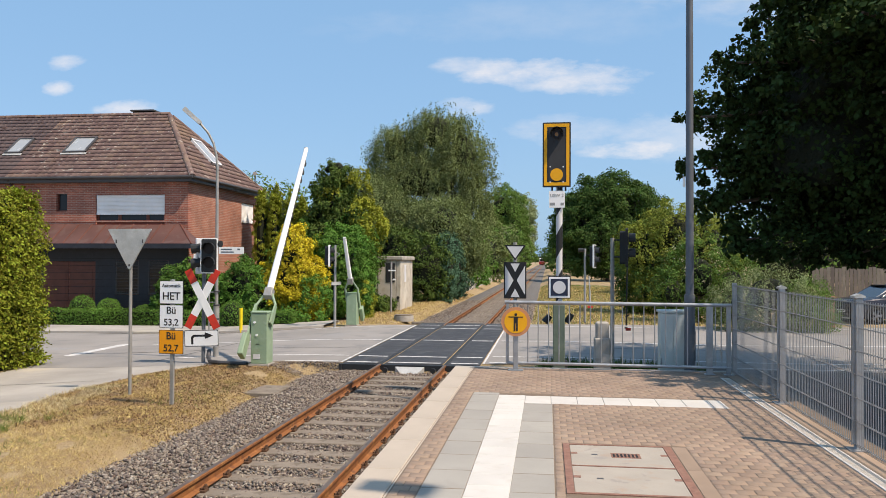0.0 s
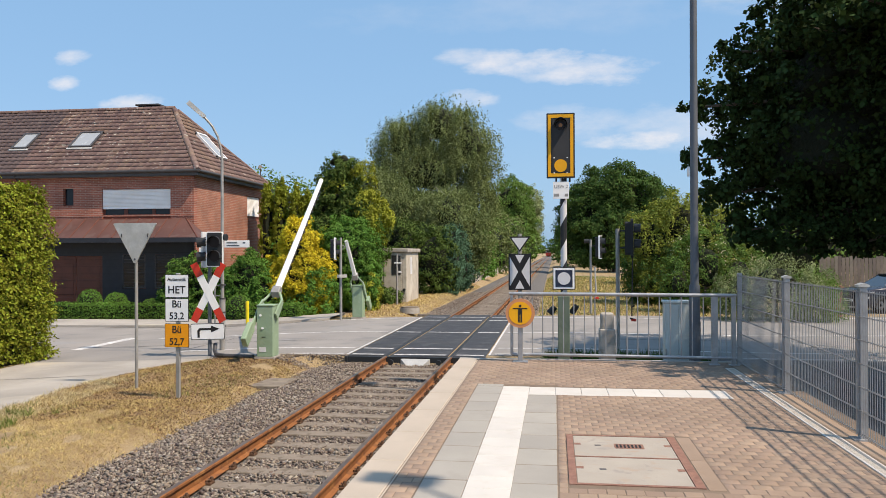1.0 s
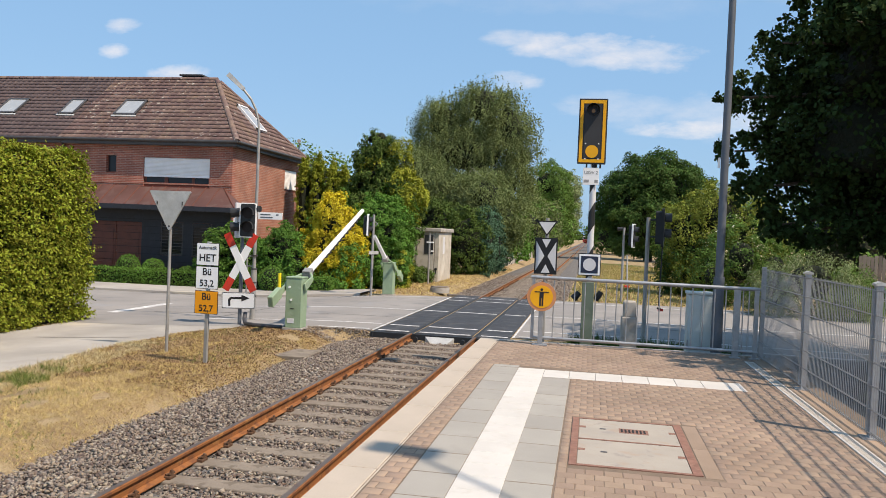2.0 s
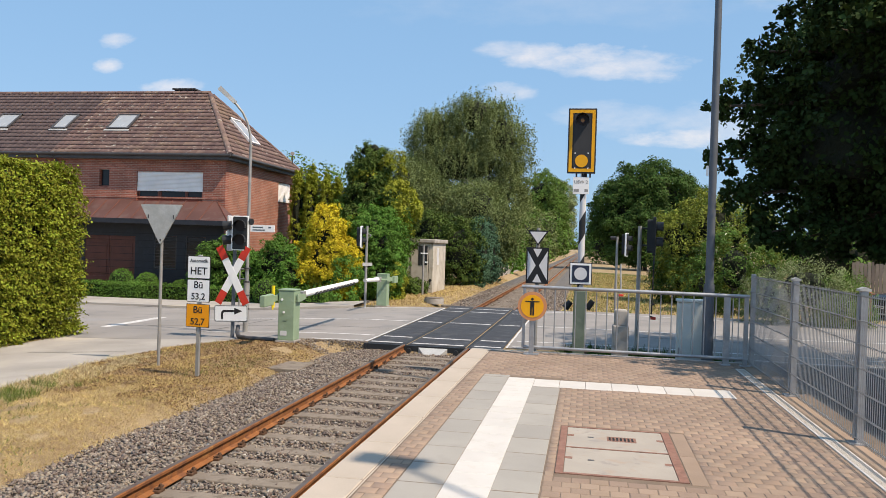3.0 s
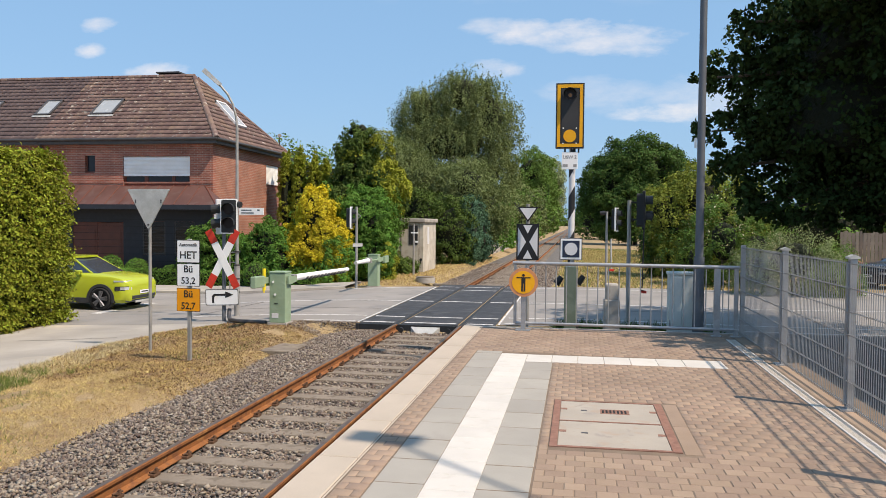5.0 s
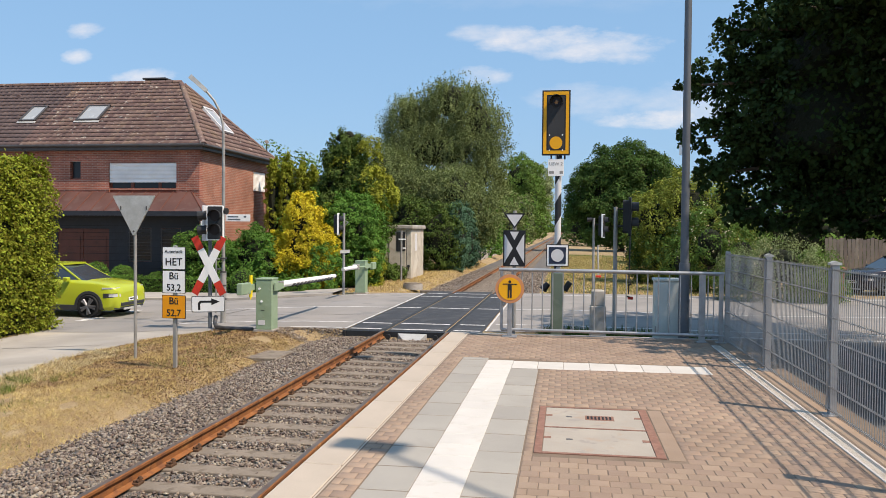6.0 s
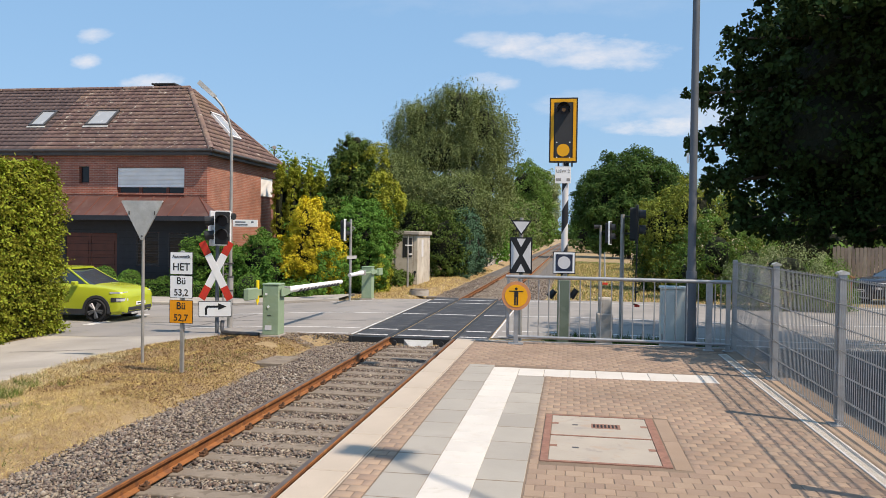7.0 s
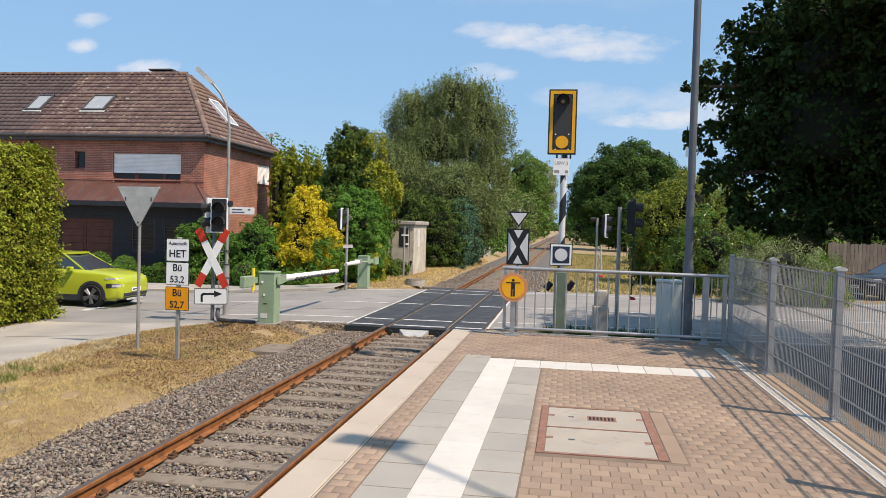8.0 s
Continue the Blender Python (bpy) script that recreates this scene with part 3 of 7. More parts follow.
def ribbon(bm, near, far, x0, x1, up, step=0.6, thick=0.0):
    """A strip over the land between two lines y = near(x) and y = far(x)."""
    n = max(2, int((x1 - x0) / step))
    m = 8
    rows = []
    for i in range(n + 1):
        x = x0 + (x1 - x0) * i / n
        rows.append([bm.verts.new((x, near(x) + (far(x) - near(x)) * j / m, road_z(x) + up)) for j in range(m + 1)])
    for i in range(n):
        for j in range(m):
            bm.faces.new((rows[i][j], rows[i + 1][j], rows[i + 1][j + 1], rows[i][j + 1]))
    return bm


def road_z(x):
    return -0.02 - 0.26 * smooth(2.5, 10.0, abs(x)) * (1.0 if x < 0 else 0.4)


def line_of(*pts):
    def f(x):
        if x <= pts[0][0]:
            return pts[0][1]
        for (xa, ya), (xb, yb) in zip(pts, pts[1:]):
            if x <= xb:
                return ya + (yb - ya) * (x - xa) / (xb - xa)
        return pts[-1][1]
    return f


NEAR = line_of((-60, 17.0), (-9.4, 17.4), (-4.6, 17.2), (-3.0, 17.55), (1.5, 17.9), (7, 18.4), (60, 20.5))
FAR = line_of((-60, 25.0), (-14, 26.0), (-8, 26.6), (-4.5, 27.9), (-2, 28.6), (1.5, 29.3), (7, 30.8), (60, 36))
# the carriageway stops at the rubber panels of the crossing
bm = bmesh.new()
ribbon(bm, NEAR, FAR, -60, -1.78, 0.012)
ribbon(bm, NEAR, FAR, 1.62, 60, 0.012)
solid("road", bm, M["asphalt"], "worn grey asphalt road over the level crossing", "road")
# lane beside the hedge
bm = bmesh.new()
lane_l, lane_r = line_of((-20, -9.6), (15, -9.5), (18.0, -9.6)), line_of((-20, -5.4), (10, -5.7), (14, -5.95), (16, -5.6), (17.8, -4.4))
ys = [-20 + 0.35 * i for i in range(110)]
lane_edge = lane_r
lane_r = lambda y: lane_edge(y) + 0.16 * noise.noise((y * 0.8, 0, 5)) + 0.08 * noise.noise((y * 2.7, 0, 8))
prev = None
for y in ys:
    if y > 17.9:
        break
    row = [bm.verts.new((lane_l(y) + (lane_r(y) - lane_l(y)) * k / 10, y, lie(lane_l(y) + (lane_r(y) - lane_l(y)) * k / 10, y) + 0.008)) for k in range(11)]
    if prev:
        for k in range(10):
            bm.faces.new((prev[k], prev[k + 1], row[k + 1], row[k]))
    prev = row
solid("side_lane", bm, M["lane"], "pale worn asphalt lane beside the tall hedge", "road")
# forecourt beyond the platform fence; its asphalt colour holds the tree shade
bm = bmesh.new()
prev = None
for i in range(41):
    x = 6.02 + 0.6 * i
    row = [bm.verts.new((x, y, lie(x, max(y, 0.0)) + 0.009)) for y in (-16, -8, 0, 5, 9, 13, 16, min(NEAR(x) + 0.02, 19.5))]
    if prev:
        for k in range(7):
            bm.faces.new((prev[k], row[k], row[k + 1], prev[k + 1]))
    prev = row
solid("forecourt", bm, M["forecourt"], "asphalt forecourt, shade put into its grey, beyond the platform fence", "road")
# far pavement with a real kerb
bm = bmesh.new()
for x0, x1 in ((-60, -5.0),):
    n = 60
    for i in range(n):
        xa, xb = x0 + (x1 - x0) * i / n, x0 + (x1 - x0) * (i + 1) / n
        prof = lambda x: [(x, FAR(x) + 0.0, road_z(x) - 0.05), (x, FAR(x), road_z(x) + 0.09), (x, FAR(x) + 0.12, road_z(x) + 0.10), (x, FAR(x) + 2.2, road_z(x) + 0.12), (x, FAR(x) + 2.2, road_z(x) - 0.05)]
        a, b = [bm.verts.new(p) for p in prof(xa)], [bm.verts.new(p) for p in prof(xb)]
        for j in range(4):
            bm.faces.new((a[j], b[j], b[j + 1], a[j + 1]))
bmesh.ops.remove_doubles(bm, verts=bm.verts, dist=1e-4)
solid("pavement", bm, M["lane"], "pale pavement with a low kerb before the house", "pavement")

# road paint: edge lines, lane lines and the stop marks
bm = bmesh.new()


def paint(x0, y0, x1, y1, w, up=0.018):
    n = max(1, int(math.hypot(x1 - x0, y1 - y0) / 0.5))
    d = Vector((x1 - x0, y1 - y0)).normalized()
    o = Vector((-d.y, d.x)) * w / 2
    prev = None
    for i in range(n + 1):
        x, y = x0 + (x1 - x0) * i / n, y0 + (y1 - y0) * i / n
        row = [bm.verts.new((x + o.x, y + o.y, road_z(x) + up)), bm.verts.new((x - o.x, y - o.y, road_z(x) + up))]
        if prev:
            bm.faces.new((prev[1], row[1], row[0], prev[0]))
        prev = row


paint(-3.1, 17.80, -1.85, 17.90, 0.13)
paint(-6.5, 18.85, -1.85, 19.02, 0.13)
paint(-9.0, 22.7, -1.85, 23.0, 0.12)
paint(-5.2, 27.25, -1.85, 28.2, 0.12)
paint(1.72, 18.15, 12, 18.95, 0.13)
paint(1.72, 19.3, 14, 20.2, 0.13)
paint(1.72, 23.2, 30, 26.2, 0.12)
paint(1.72, 28.6, 30, 33.2, 0.12)
paint(-9.9, 19.8, -9.9, 22.9, 0.30)
paint(-1.72, 17.7, -1.72, 28.5, 0.07)
paint(1.60, 17.9, 1.60, 29.2, 0.05)
solid("road_markings", bm, M["line"], "worn white painted lines on the road", "road marking")

bm = bmesh.new()
for x0, y0, x1, y1, w in ((-30, 25.35, -8.5, 26.35, 0.06), (-8.5, 26.35, -4.6, 27.7, 0.05), (-8.3, 14.6, -6.2, 14.9, 0.03), (-9.0, 20.5, -4.2, 20.75, 0.04), (-4.2, 20.75, -1.9, 20.7, 0.03), (3.0, 21.6, 9.0, 22.6, 0.04), (-6.6, 18.3, -5.9, 24.5, 0.03)):
    paint(x0, y0, x1, y1, w, 0.017)
solid("tar_seams", bm, M["tar"], "dark tar seams and gutter line in the road", "road seam")

# rubber crossing panels between and beside the rails
crossing = thing("level_crossing_deck", "dark rubber panels of the level crossing round the rails", "level crossing", (0, 0, 0), kind="structure")
strip = to_mesh("panel_line", boxes((0, 1.0, -0.06, 0.06, 0, 0.003)))
strip.materials.append(M["line"])
for x0, x1 in ((-1.66, -0.795), (-0.67, 0.67), (0.795, 1.54)):
    y = 17.62
    while y < 28.7:
        y1 = y + 1.20
        part("crossing_panel", boxes((x0, x1, y + 0.005, y1 - 0.005, -0.13, -0.001), bev=0.008), M["slabs"], crossing)
        y = y1
    for yl, s in ((17.82, 0.02), (18.98, 0.03), (23.05, 0.03), (27.2, 0.04), (28.55, 0.04)):
        ob = child("painted_line", strip, crossing, "", pose(x0 + 0.06, yl + s * (x0 + x1) / 2, -0.0005) @ Matrix.Diagonal((x1 - x0 - 0.12, 1, 1, 1)))
for sx in (-0.75, 0.75):
    part("flangeway_filler", boxes((sx - 0.085, sx + 0.05, 17.62, 28.8, -0.13, -0.04)), M["slabs"], crossing)
bm = boxes((-1.70, -1.64, 17.45, 17.6, -0.2, -0.01), (-1.64, 1.55, 17.47, 17.60, -0.16, -0.012), bev=0.01)
part("deck_edge_beam", bm, M["housing"], crossing)

# ---- track ----
track = thing("railway_track", "single railway track with rusty rails on concrete sleepers", "railway track", (0, 0, 0), kind="structure")
PROFILE = [(-0.036, -0.008), (-0.028, 0.0), (0.028, 0.0), (0.036, -0.008), (0.034, -0.036), (0.010, -0.050), (0.009, -0.125), (0.062, -0.145), (0.062, -0.155),
           (-0.062, -0.155), (-0.062, -0.145), (-0.009, -0.125), (-0.010, -0.050), (-0.034, -0.036)]
for sx in (-0.75, 0.75):
    for ya, yb, side_mat in ((-14, 17.5, "rust"), (17.501, 28.85, "slabs"), (28.851, 600, "rust")):
        rail = part("rail", prism(bmesh.new(), PROFILE, "y", ya, yb), M[side_mat], track, at=pose(sx, 0, 0))
        part("rail_head", boxes((-0.027, 0.027, ya, yb, -0.0005, 0.0015)), M["railhead" if side_mat == "rust" else "housing"], rail, "worn running surface")
bm = boxes((-1.28, 1.28, -0.125, 0.125, -0.36, -0.158), bev=0.015)
for v in bm.verts:
    if v.co.z > -0.25 and abs(v.co.x) < 0.45:
        v.co.z -= 0.03
sleeper = to_mesh("sleeper", bm)
sleeper.materials.append(M["sleeper"])
bm = bmesh.new()
for sx in (-0.75, 0.75):
    for k in (-1, 1):
        box(bm, sx + k * 0.075 - 0.035, sx + k * 0.075 + 0.035, -0.06, 0.06, -0.158, -0.128, 0.006)
        tube(bm, (sx + k * 0.095, 0, -0.14), (sx + k * 0.095, 0, -0.075), 0.018, 0.016, 8)
        tube(bm, (sx + k * 0.05, -0.045, -0.115), (sx + k * 0.1, 0.045, -0.105), 0.011, n=6)
        tube(bm, (sx + k * 0.05, 0.045, -0.115), (sx + k * 0.1, -0.045, -0.105), 0.011, n=6)
clip = to_mesh("rail_fastening", bm)
clip.materials.append(M["clip"])
y, count = 0.3, 0
while y < 150:
    if not 17.3 < y < 28.9:
        s = child("sleeper", sleeper, track, "", pose(random.uniform(-0.02, 0.02), y, random.uniform(-0.012, 0.004), 0, 0, random.uniform(-1, 1)))
        if y < 45:
            child("rail_fastening", clip, s)
    y += 0.63


def ballast(name, count, x0, x1, y0, y1, size, seed, top):
    rng = np.random.default_rng(seed)
    base = np.array([[1, 0, 0], [-1, 0, 0], [0, 1, 0], [0, -1, 0], [0, 0, 1], [0, 0, -1]], float)
    tri = np.array([[0, 2, 4], [2, 1, 4], [1, 3, 4], [3, 0, 4], [2, 0, 5], [1, 2, 5], [3, 1, 5], [0, 3, 5]])
    c = np.stack([rng.uniform(x0, x1, count), rng.uniform(y0, y1, count)], 1)
    z = np.array([top(x, y) for x, y in c]) + rng.uniform(-0.035, 0.012, count)
    keep = (np.abs(np.abs(c[:, 0]) - 0.75) > 0.085)
    on_sleeper = (np.abs(((c[:, 1] - 0.3 + 0.315) % 0.63) - 0.315) < 0.105) & (np.abs(c[:, 0]) < 0.84)
    keep &= ~(on_sleeper & (rng.random(count) < 0.50))
    c, z = c[keep], z[keep]
    n = len(c)
    v = base[None] * rng.uniform(0.35, 1.4, (n, 1, 3)) * (rng.uniform(0.45, 1.0, (n, 6, 1)) * size * rng.uniform(0.5, 1.45, (n, 1, 1)))
    q = rng.normal(size=(n, 4))
    q /= np.linalg.norm(q, axis=1)[:, None]
    w, x, yq, zq = q.T
    R = np.stack([1 - 2 * (yq**2 + zq**2), 2 * (x * yq - zq * w), 2 * (x * zq + yq * w), 2 * (x * yq + zq * w), 1 - 2 * (x**2 + zq**2), 2 * (yq * zq - x * w),
                  2 * (x * zq - yq * w), 2 * (yq * zq + x * w), 1 - 2 * (x**2 + yq**2)], 1).reshape(n, 3, 3)
    v = np.einsum("nij,nkj->nki", R, v) * np.array([1, 1, 0.75]) + np.concatenate([c, z[:, None]], 1)[:, None]
    f = (tri[None] + (np.arange(n) * 6)[:, None, None]).ravel()
    return tagged(new(name, raw_mesh(name, v.reshape(-1, 3), n * 8, f, M["stone"])), "grey-brown crushed stone ballast round the sleepers", "ballast", kind="stuff")


def bed_top(x, y):
    edge = 2.35 + 0.09 * math.sin(y * 0.9) + 0.06 * math.sin(y * 2.3 + 1)
    if abs(x) < 0.84:
        return -0.185
    if abs(x) < 1.5:
        return -0.162
    return -0.162 - 0.16 * smooth(1.5, edge + 0.5, abs(x))


bm = bmesh.new()
for y0, y1, n in ((-14, 17.5, 60), (28.8, 600, 40)):
    prev = None
    for i in range(n + 1):
        y = y0 + (y1 - y0) * (i / n if y0 < 0 else (i / n) ** 2)
        row = [bm.verts.new((x, y, bed_top(x, y) - 0.02)) for x in (-3.0, -2.6, -2.2, -1.8, -1.4, -1.0, 0, 1.0, 1.4, 1.8, 2.3, 2.9)]
        if prev:
            for k in range(11):
                bm.faces.new((prev[k], prev[k + 1], row[k + 1], row[k]))
        prev = row
solid("ballast_bed", bm, M["bed"], "grey ballast bed under the sleepers", "ballast")
ballast("ballast", 82000, -2.75, 1.5, 4.2, 17.5, 0.035, 3, bed_top)
ballast("ballast", 2600, -3.3, -1.68, 16.9, 17.66, 0.032, 9, lambda x, y: lie(x, y) + 0.012)
ballast("ballast", 16000, -2.7, 2.7, 28.9, 50, 0.052, 4, bed_top)

# ---- platform ----
P = 0.76
platform = thing("platform", "low station platform with tan pavers, grey slabs and a pale coping", "platform", (0, 0, 0), kind="structure")
part("platform_body", boxes((1.74, 5.95, -16, 11.60, -0.6, P - 0.0035)), M["joint"], platform, "sandy joint bed over the platform fill")
part("platform_wall", boxes((1.70, 1.735, -16, 11.62, -0.6, P - 0.11)), M["concrete"], platform, "concrete wall under the platform edge")
part("end_kerb", boxes((1.66, 5.75, 11.605, 11.70, 0.0, P + 0.004), bev=0.01), M["concrete"], platform)

# ---- distance ----
bm = bmesh.new()
rng = np.random.default_rng(5)
prev = None
for i in range(90):
    x = -900 + 20 * i
    h = 9 + 5 * noise.noise((x * 0.01, 0, 0)) + 3 * noise.noise((x * 0.05, 3, 0))
    row = [bm.verts.new((x, 1300, -3)), bm.verts.new((x, 1300, h)), bm.verts.new((x, 1340, h)), bm.verts.new((x, 1340, -3))]
    if prev:
        for k in range(3):
            bm.faces.new((prev[k], row[k], row[k + 1], prev[k + 1]))
    prev = row
solid("backdrop_far_woods", bm, M["core"], "dark far woods on the horizon", "woods")

# ---- brick house ----
HX, HY, HB, HL, HZ = -11.9, 31.3, 39.3, -32.0, -0.3
EZ, RZ, RX, RY = 5.85, 9.25, -14.75, 35.3
house = thing("brick_house", "two-storey red brick corner house with a brown tiled hip roof", "house", (0, 0, 0))


def pierced(axis, c0, c1, lo, hi, z0, z1, holes):
    """One connected wall from lo to hi along x (or y), between c0 and c1 in depth, with rectangular openings (a0, a1, b0, b1)."""
    us = sorted({lo, hi, *[h[0] for h in holes], *[h[1] for h in holes]})
    zs = sorted({z0, z1, *[h[2] for h in holes], *[h[3] for h in holes]})
    bm = bmesh.new()
    put = (lambda u, c, z: (u, c, z)) if axis == "x" else (lambda u, c, z: (c, u, z))
    V = {(i, j, k): bm.verts.new(put(u, c, z)) for i, u in enumerate(us) for j, z in enumerate(zs) for k, c in enumerate((c0, c1))}

    def full(i, j):
        if not (0 <= i < len(us) - 1 and 0 <= j < len(zs) - 1):
            return False
        u, z = (us[i] + us[i + 1]) / 2, (zs[j] + zs[j + 1]) / 2
        return not any(h[0] < u < h[1] and h[2] < z < h[3] for h in holes)
    for i in range(len(us) - 1):
        for j in range(len(zs) - 1):
            if not full(i, j):
                continue
            for k in (0, 1):
                bm.faces.new([V[p] for p in ((i, j, k), (i + 1, j, k), (i + 1, j + 1, k), (i, j + 1, k))])
            for di, dj, e in ((-1, 0, ((i, j), (i, j + 1))), (1, 0, ((i + 1, j), (i + 1, j + 1))), (0, -1, ((i, j), (i + 1, j))), (0, 1, ((i, j + 1), (i + 1, j + 1)))):
                if not full(i + di, j + dj):
                    (a, b), (c, d) = e
                    bm.faces.new((V[a, b, 0], V[c, d, 0], V[c, d, 1], V[a, b, 1]))
    for v in [v for v in bm.verts if not v.link_faces]:
        bm.verts.remove(v)
    return bm


wall_front = part("front_wall", pierced("x", HY, HY + 0.3, HL, HX, HZ, EZ - 0.1, [(-21.3, -20.9, 4.4, 5.18), (-17.86, -17.36, 4.42, 5.17), (-16.05, -12.94, 3.86, 5.12)]), M["brick_front"], house)
wall_side = part("side_wall", pierced("y", HX - 0.3, HX, HY + 0.302, HB, HZ, EZ - 0.1, [(37.2, 38.9, 4.1, 5.2)]), M["brick_side"], house, "sunlit red brick gable side")
part("back_wall", boxes((HL, HX - 0.302, HB - 0.3, HB, HZ, EZ - 0.1)), M["brick_front"], house)
part("end_wall", boxes((HL, HL + 0.3, HY + 0.302, HB - 0.302, HZ, EZ - 0.1)), M["brick_side"], house)
bm = boxes((HL, HX, HY - 0.02, HY - 0.002, 3.95, 4.02), (HL, HX, HY - 0.015, HY - 0.002, 5.35, 5.42))
part("brick_course", bm, M["brick_front"], house)
# roof shell
bm = bmesh.new()
ex, ey = HX + 0.32, HY - 0.32
v = [bm.verts.new(p) for p in ((HL, ey, EZ), (ex, ey, EZ), (ex, HB + 0.32, EZ), (HL, HB + 0.32, EZ), (HL, RY, RZ), (RX, RY, RZ))]
for f in ((0, 1, 5, 4), (1, 2, 5), (2, 3, 4, 5), (3, 0, 4), (0, 3, 2, 1)):
    bm.faces.new([v[i] for i in f])
roof = part("roof", bm, M["core"], house, "brown concrete tile hip roof with pale lichen spots")
# eaves: dark soffit box and gutter
part("soffit", boxes((HL, ex - 0.04, ey + 0.02, HY - 0.002, EZ - 0.22, EZ - 0.02), (HX + 0.002, ex - 0.04, HY, HB + 0.3, EZ - 0.22, EZ - 0.02)), M["gutter"], house)
bm = bmesh.new()
tube(bm, (HL, ey - 0.03, EZ - 0.03), (ex + 0.05, ey - 0.03, EZ - 0.03), 0.07, n=10)
tube(bm, (ex + 0.03, ey - 0.03, EZ - 0.03), (ex + 0.03, HB + 0.3, EZ - 0.03), 0.07, n=10)
part("gutter", bm, M["gutter"], house, smooth=True)
part("downpipe", tubes(((-19.9, HY - 0.06, HZ), (-19.9, HY - 0.06, EZ - 0.35), 0.05), ((-19.9, HY - 0.06, EZ - 0.35), (-19.9, ey - 0.02, EZ - 0.08), 0.05)), M["gutter"], house)
# ridge and hip tiles
cap_bm = bmesh.new()
prism(cap_bm, disc_outline(0.13, 8, 0, -0.03, 0, math.pi), "x", -0.02, 0.40)
cap = to_mesh("ridge_tile", cap_bm)
cap.materials.append(M["tile_piece"])
x = RX
while x > HL:
    child("ridge_tile", cap, roof, "", pose(x - 0.38, RY, RZ + 0.02))
    x -= 0.38
for cy in (ey, HB + 0.32):
    a, b = Vector((ex, cy, EZ)), Vector((RX, RY, RZ))
    d = b - a
    q = d.to_track_quat("X", "Z").to_matrix().to_4x4()
    for i in range(int(d.length / 0.36)):
        child("hip_tile", cap, roof, "", Matrix.Translation(a + d.normalized() * (0.36 * i) + Vector((0, 0, 0.02))) @ q)


def tile_field(origin, along, up, width_at, rows, keep):
    """Interlocking roof tiles on a slope: rows of rolled tiles, each row lapping the one below."""
    along, up = Vector(along).normalized(), Vector(up)
    step = up.normalized()
    nrm = along.cross(step).normalized()
    if nrm.z < 0:
        nrm = -nrm
    h = up.length / rows
    out = []
    for r in range(rows):
        lo, hi = width_at((r + 0.5) / rows)
        k = int((hi - lo) / 0.30)
        for i in range(k + 1):
            s = lo + 0.30 * i
            w = min(0.296, hi - s)
            if w < 0.05:
                continue
            out.append((origin + along * s + step * (h * r), w, h, along, step, nrm))
    near, rest = [], []
    for t in out:
        (near if keep(t[0]) else rest).append(t)
    return near, rest


def tile_verts(o, w, h, a, s, n):
    prof = ((0, 0.030), (0.12, 0.018), (0.55, 0.015), (0.80, 0.034), (1.0, 0.030))
    low = [o + a * (w * u) + n * (z + 0.045) - s * 0.04 for u, z in prof]
    top = [o + a * (w * u) + n * (z + 0.002) + s * h for u, z in prof]
    foot = [o + a * (w * u) + n * (z + 0.010) - s * 0.04 for u, z in prof]
    return low + top + foot


TF = [(0, 1, 6, 5), (1, 2, 7, 6), (2, 3, 8, 7), (3, 4, 9, 8), (10, 11, 1, 0), (11, 12, 2, 1), (12, 13, 3, 2), (13, 14, 4, 3)]


def hip_fields():
    up_f = Vector((0, RY - ey, RZ - EZ))
    front = tile_field(Vector((HL, ey, EZ)), (1, 0, 0), up_f, lambda t: (0.0, (ex - HL) - (ex - RX) * t - 0.06), 17, lambda p: p.x > -15.9 and p.z < 8.3)
    up_s = Vector((RX - ex, 0, RZ - EZ))
    depth = HB + 0.32 - ey
    side = tile_field(Vector((ex, ey, EZ)), (0, 1, 0), up_s, lambda t: (depth / 2 * t + 0.06, depth - depth / 2 * t - 0.06), 15, lambda p: False)
    return front[0], front[1] + side[1]


near_tiles, far_tiles = hip_fields()
# the neighbour's half of the slope is laid with darker, newer tiles
PARTY = -20.2
for name, group_tiles, surface in (("tile_field", [t for t in far_tiles if t[0].x > PARTY], "tile"), ("dark_tile_field", [t for t in far_tiles if t[0].x <= PARTY], "tile_old")):
    verts, corners = [], []
    for t in group_tiles:
        o = len(verts)
        verts += [tuple(p) for p in tile_verts(*t)]
        for f in TF:
            corners += [o + i for i in f]
    tagged(child(name, raw_mesh(name, verts, len(corners) // 4, corners, M[surface]), roof), kind="stuff")
one = tile_verts(Vector((0, 0, 0)), 0.296, near_tiles[0][2], *near_tiles[0][3:])
tile_me = raw_mesh("roof_tile", [tuple(p) for p in one], len(TF), [i for f in TF for i in f], M["tile_piece"])
for t in near_tiles[:300]:
    child("roof_tile", tile_me, roof, "", Matrix.Translation(t[0]) @ Matrix.Diagonal((t[1] / 0.296, 1, 1, 1)))
rest = near_tiles[300:]
if rest:
    verts, corners = [], []
    for t in rest:
        o = len(verts)
        verts += [tuple(p) for p in tile_verts(*t)]
        for f in TF:
            corners += [o + i for i in f]
    tagged(child("tile_field", raw_mesh("tile_field", verts, len(corners) // 4, corners, M["tile"]), roof), kind="stuff")


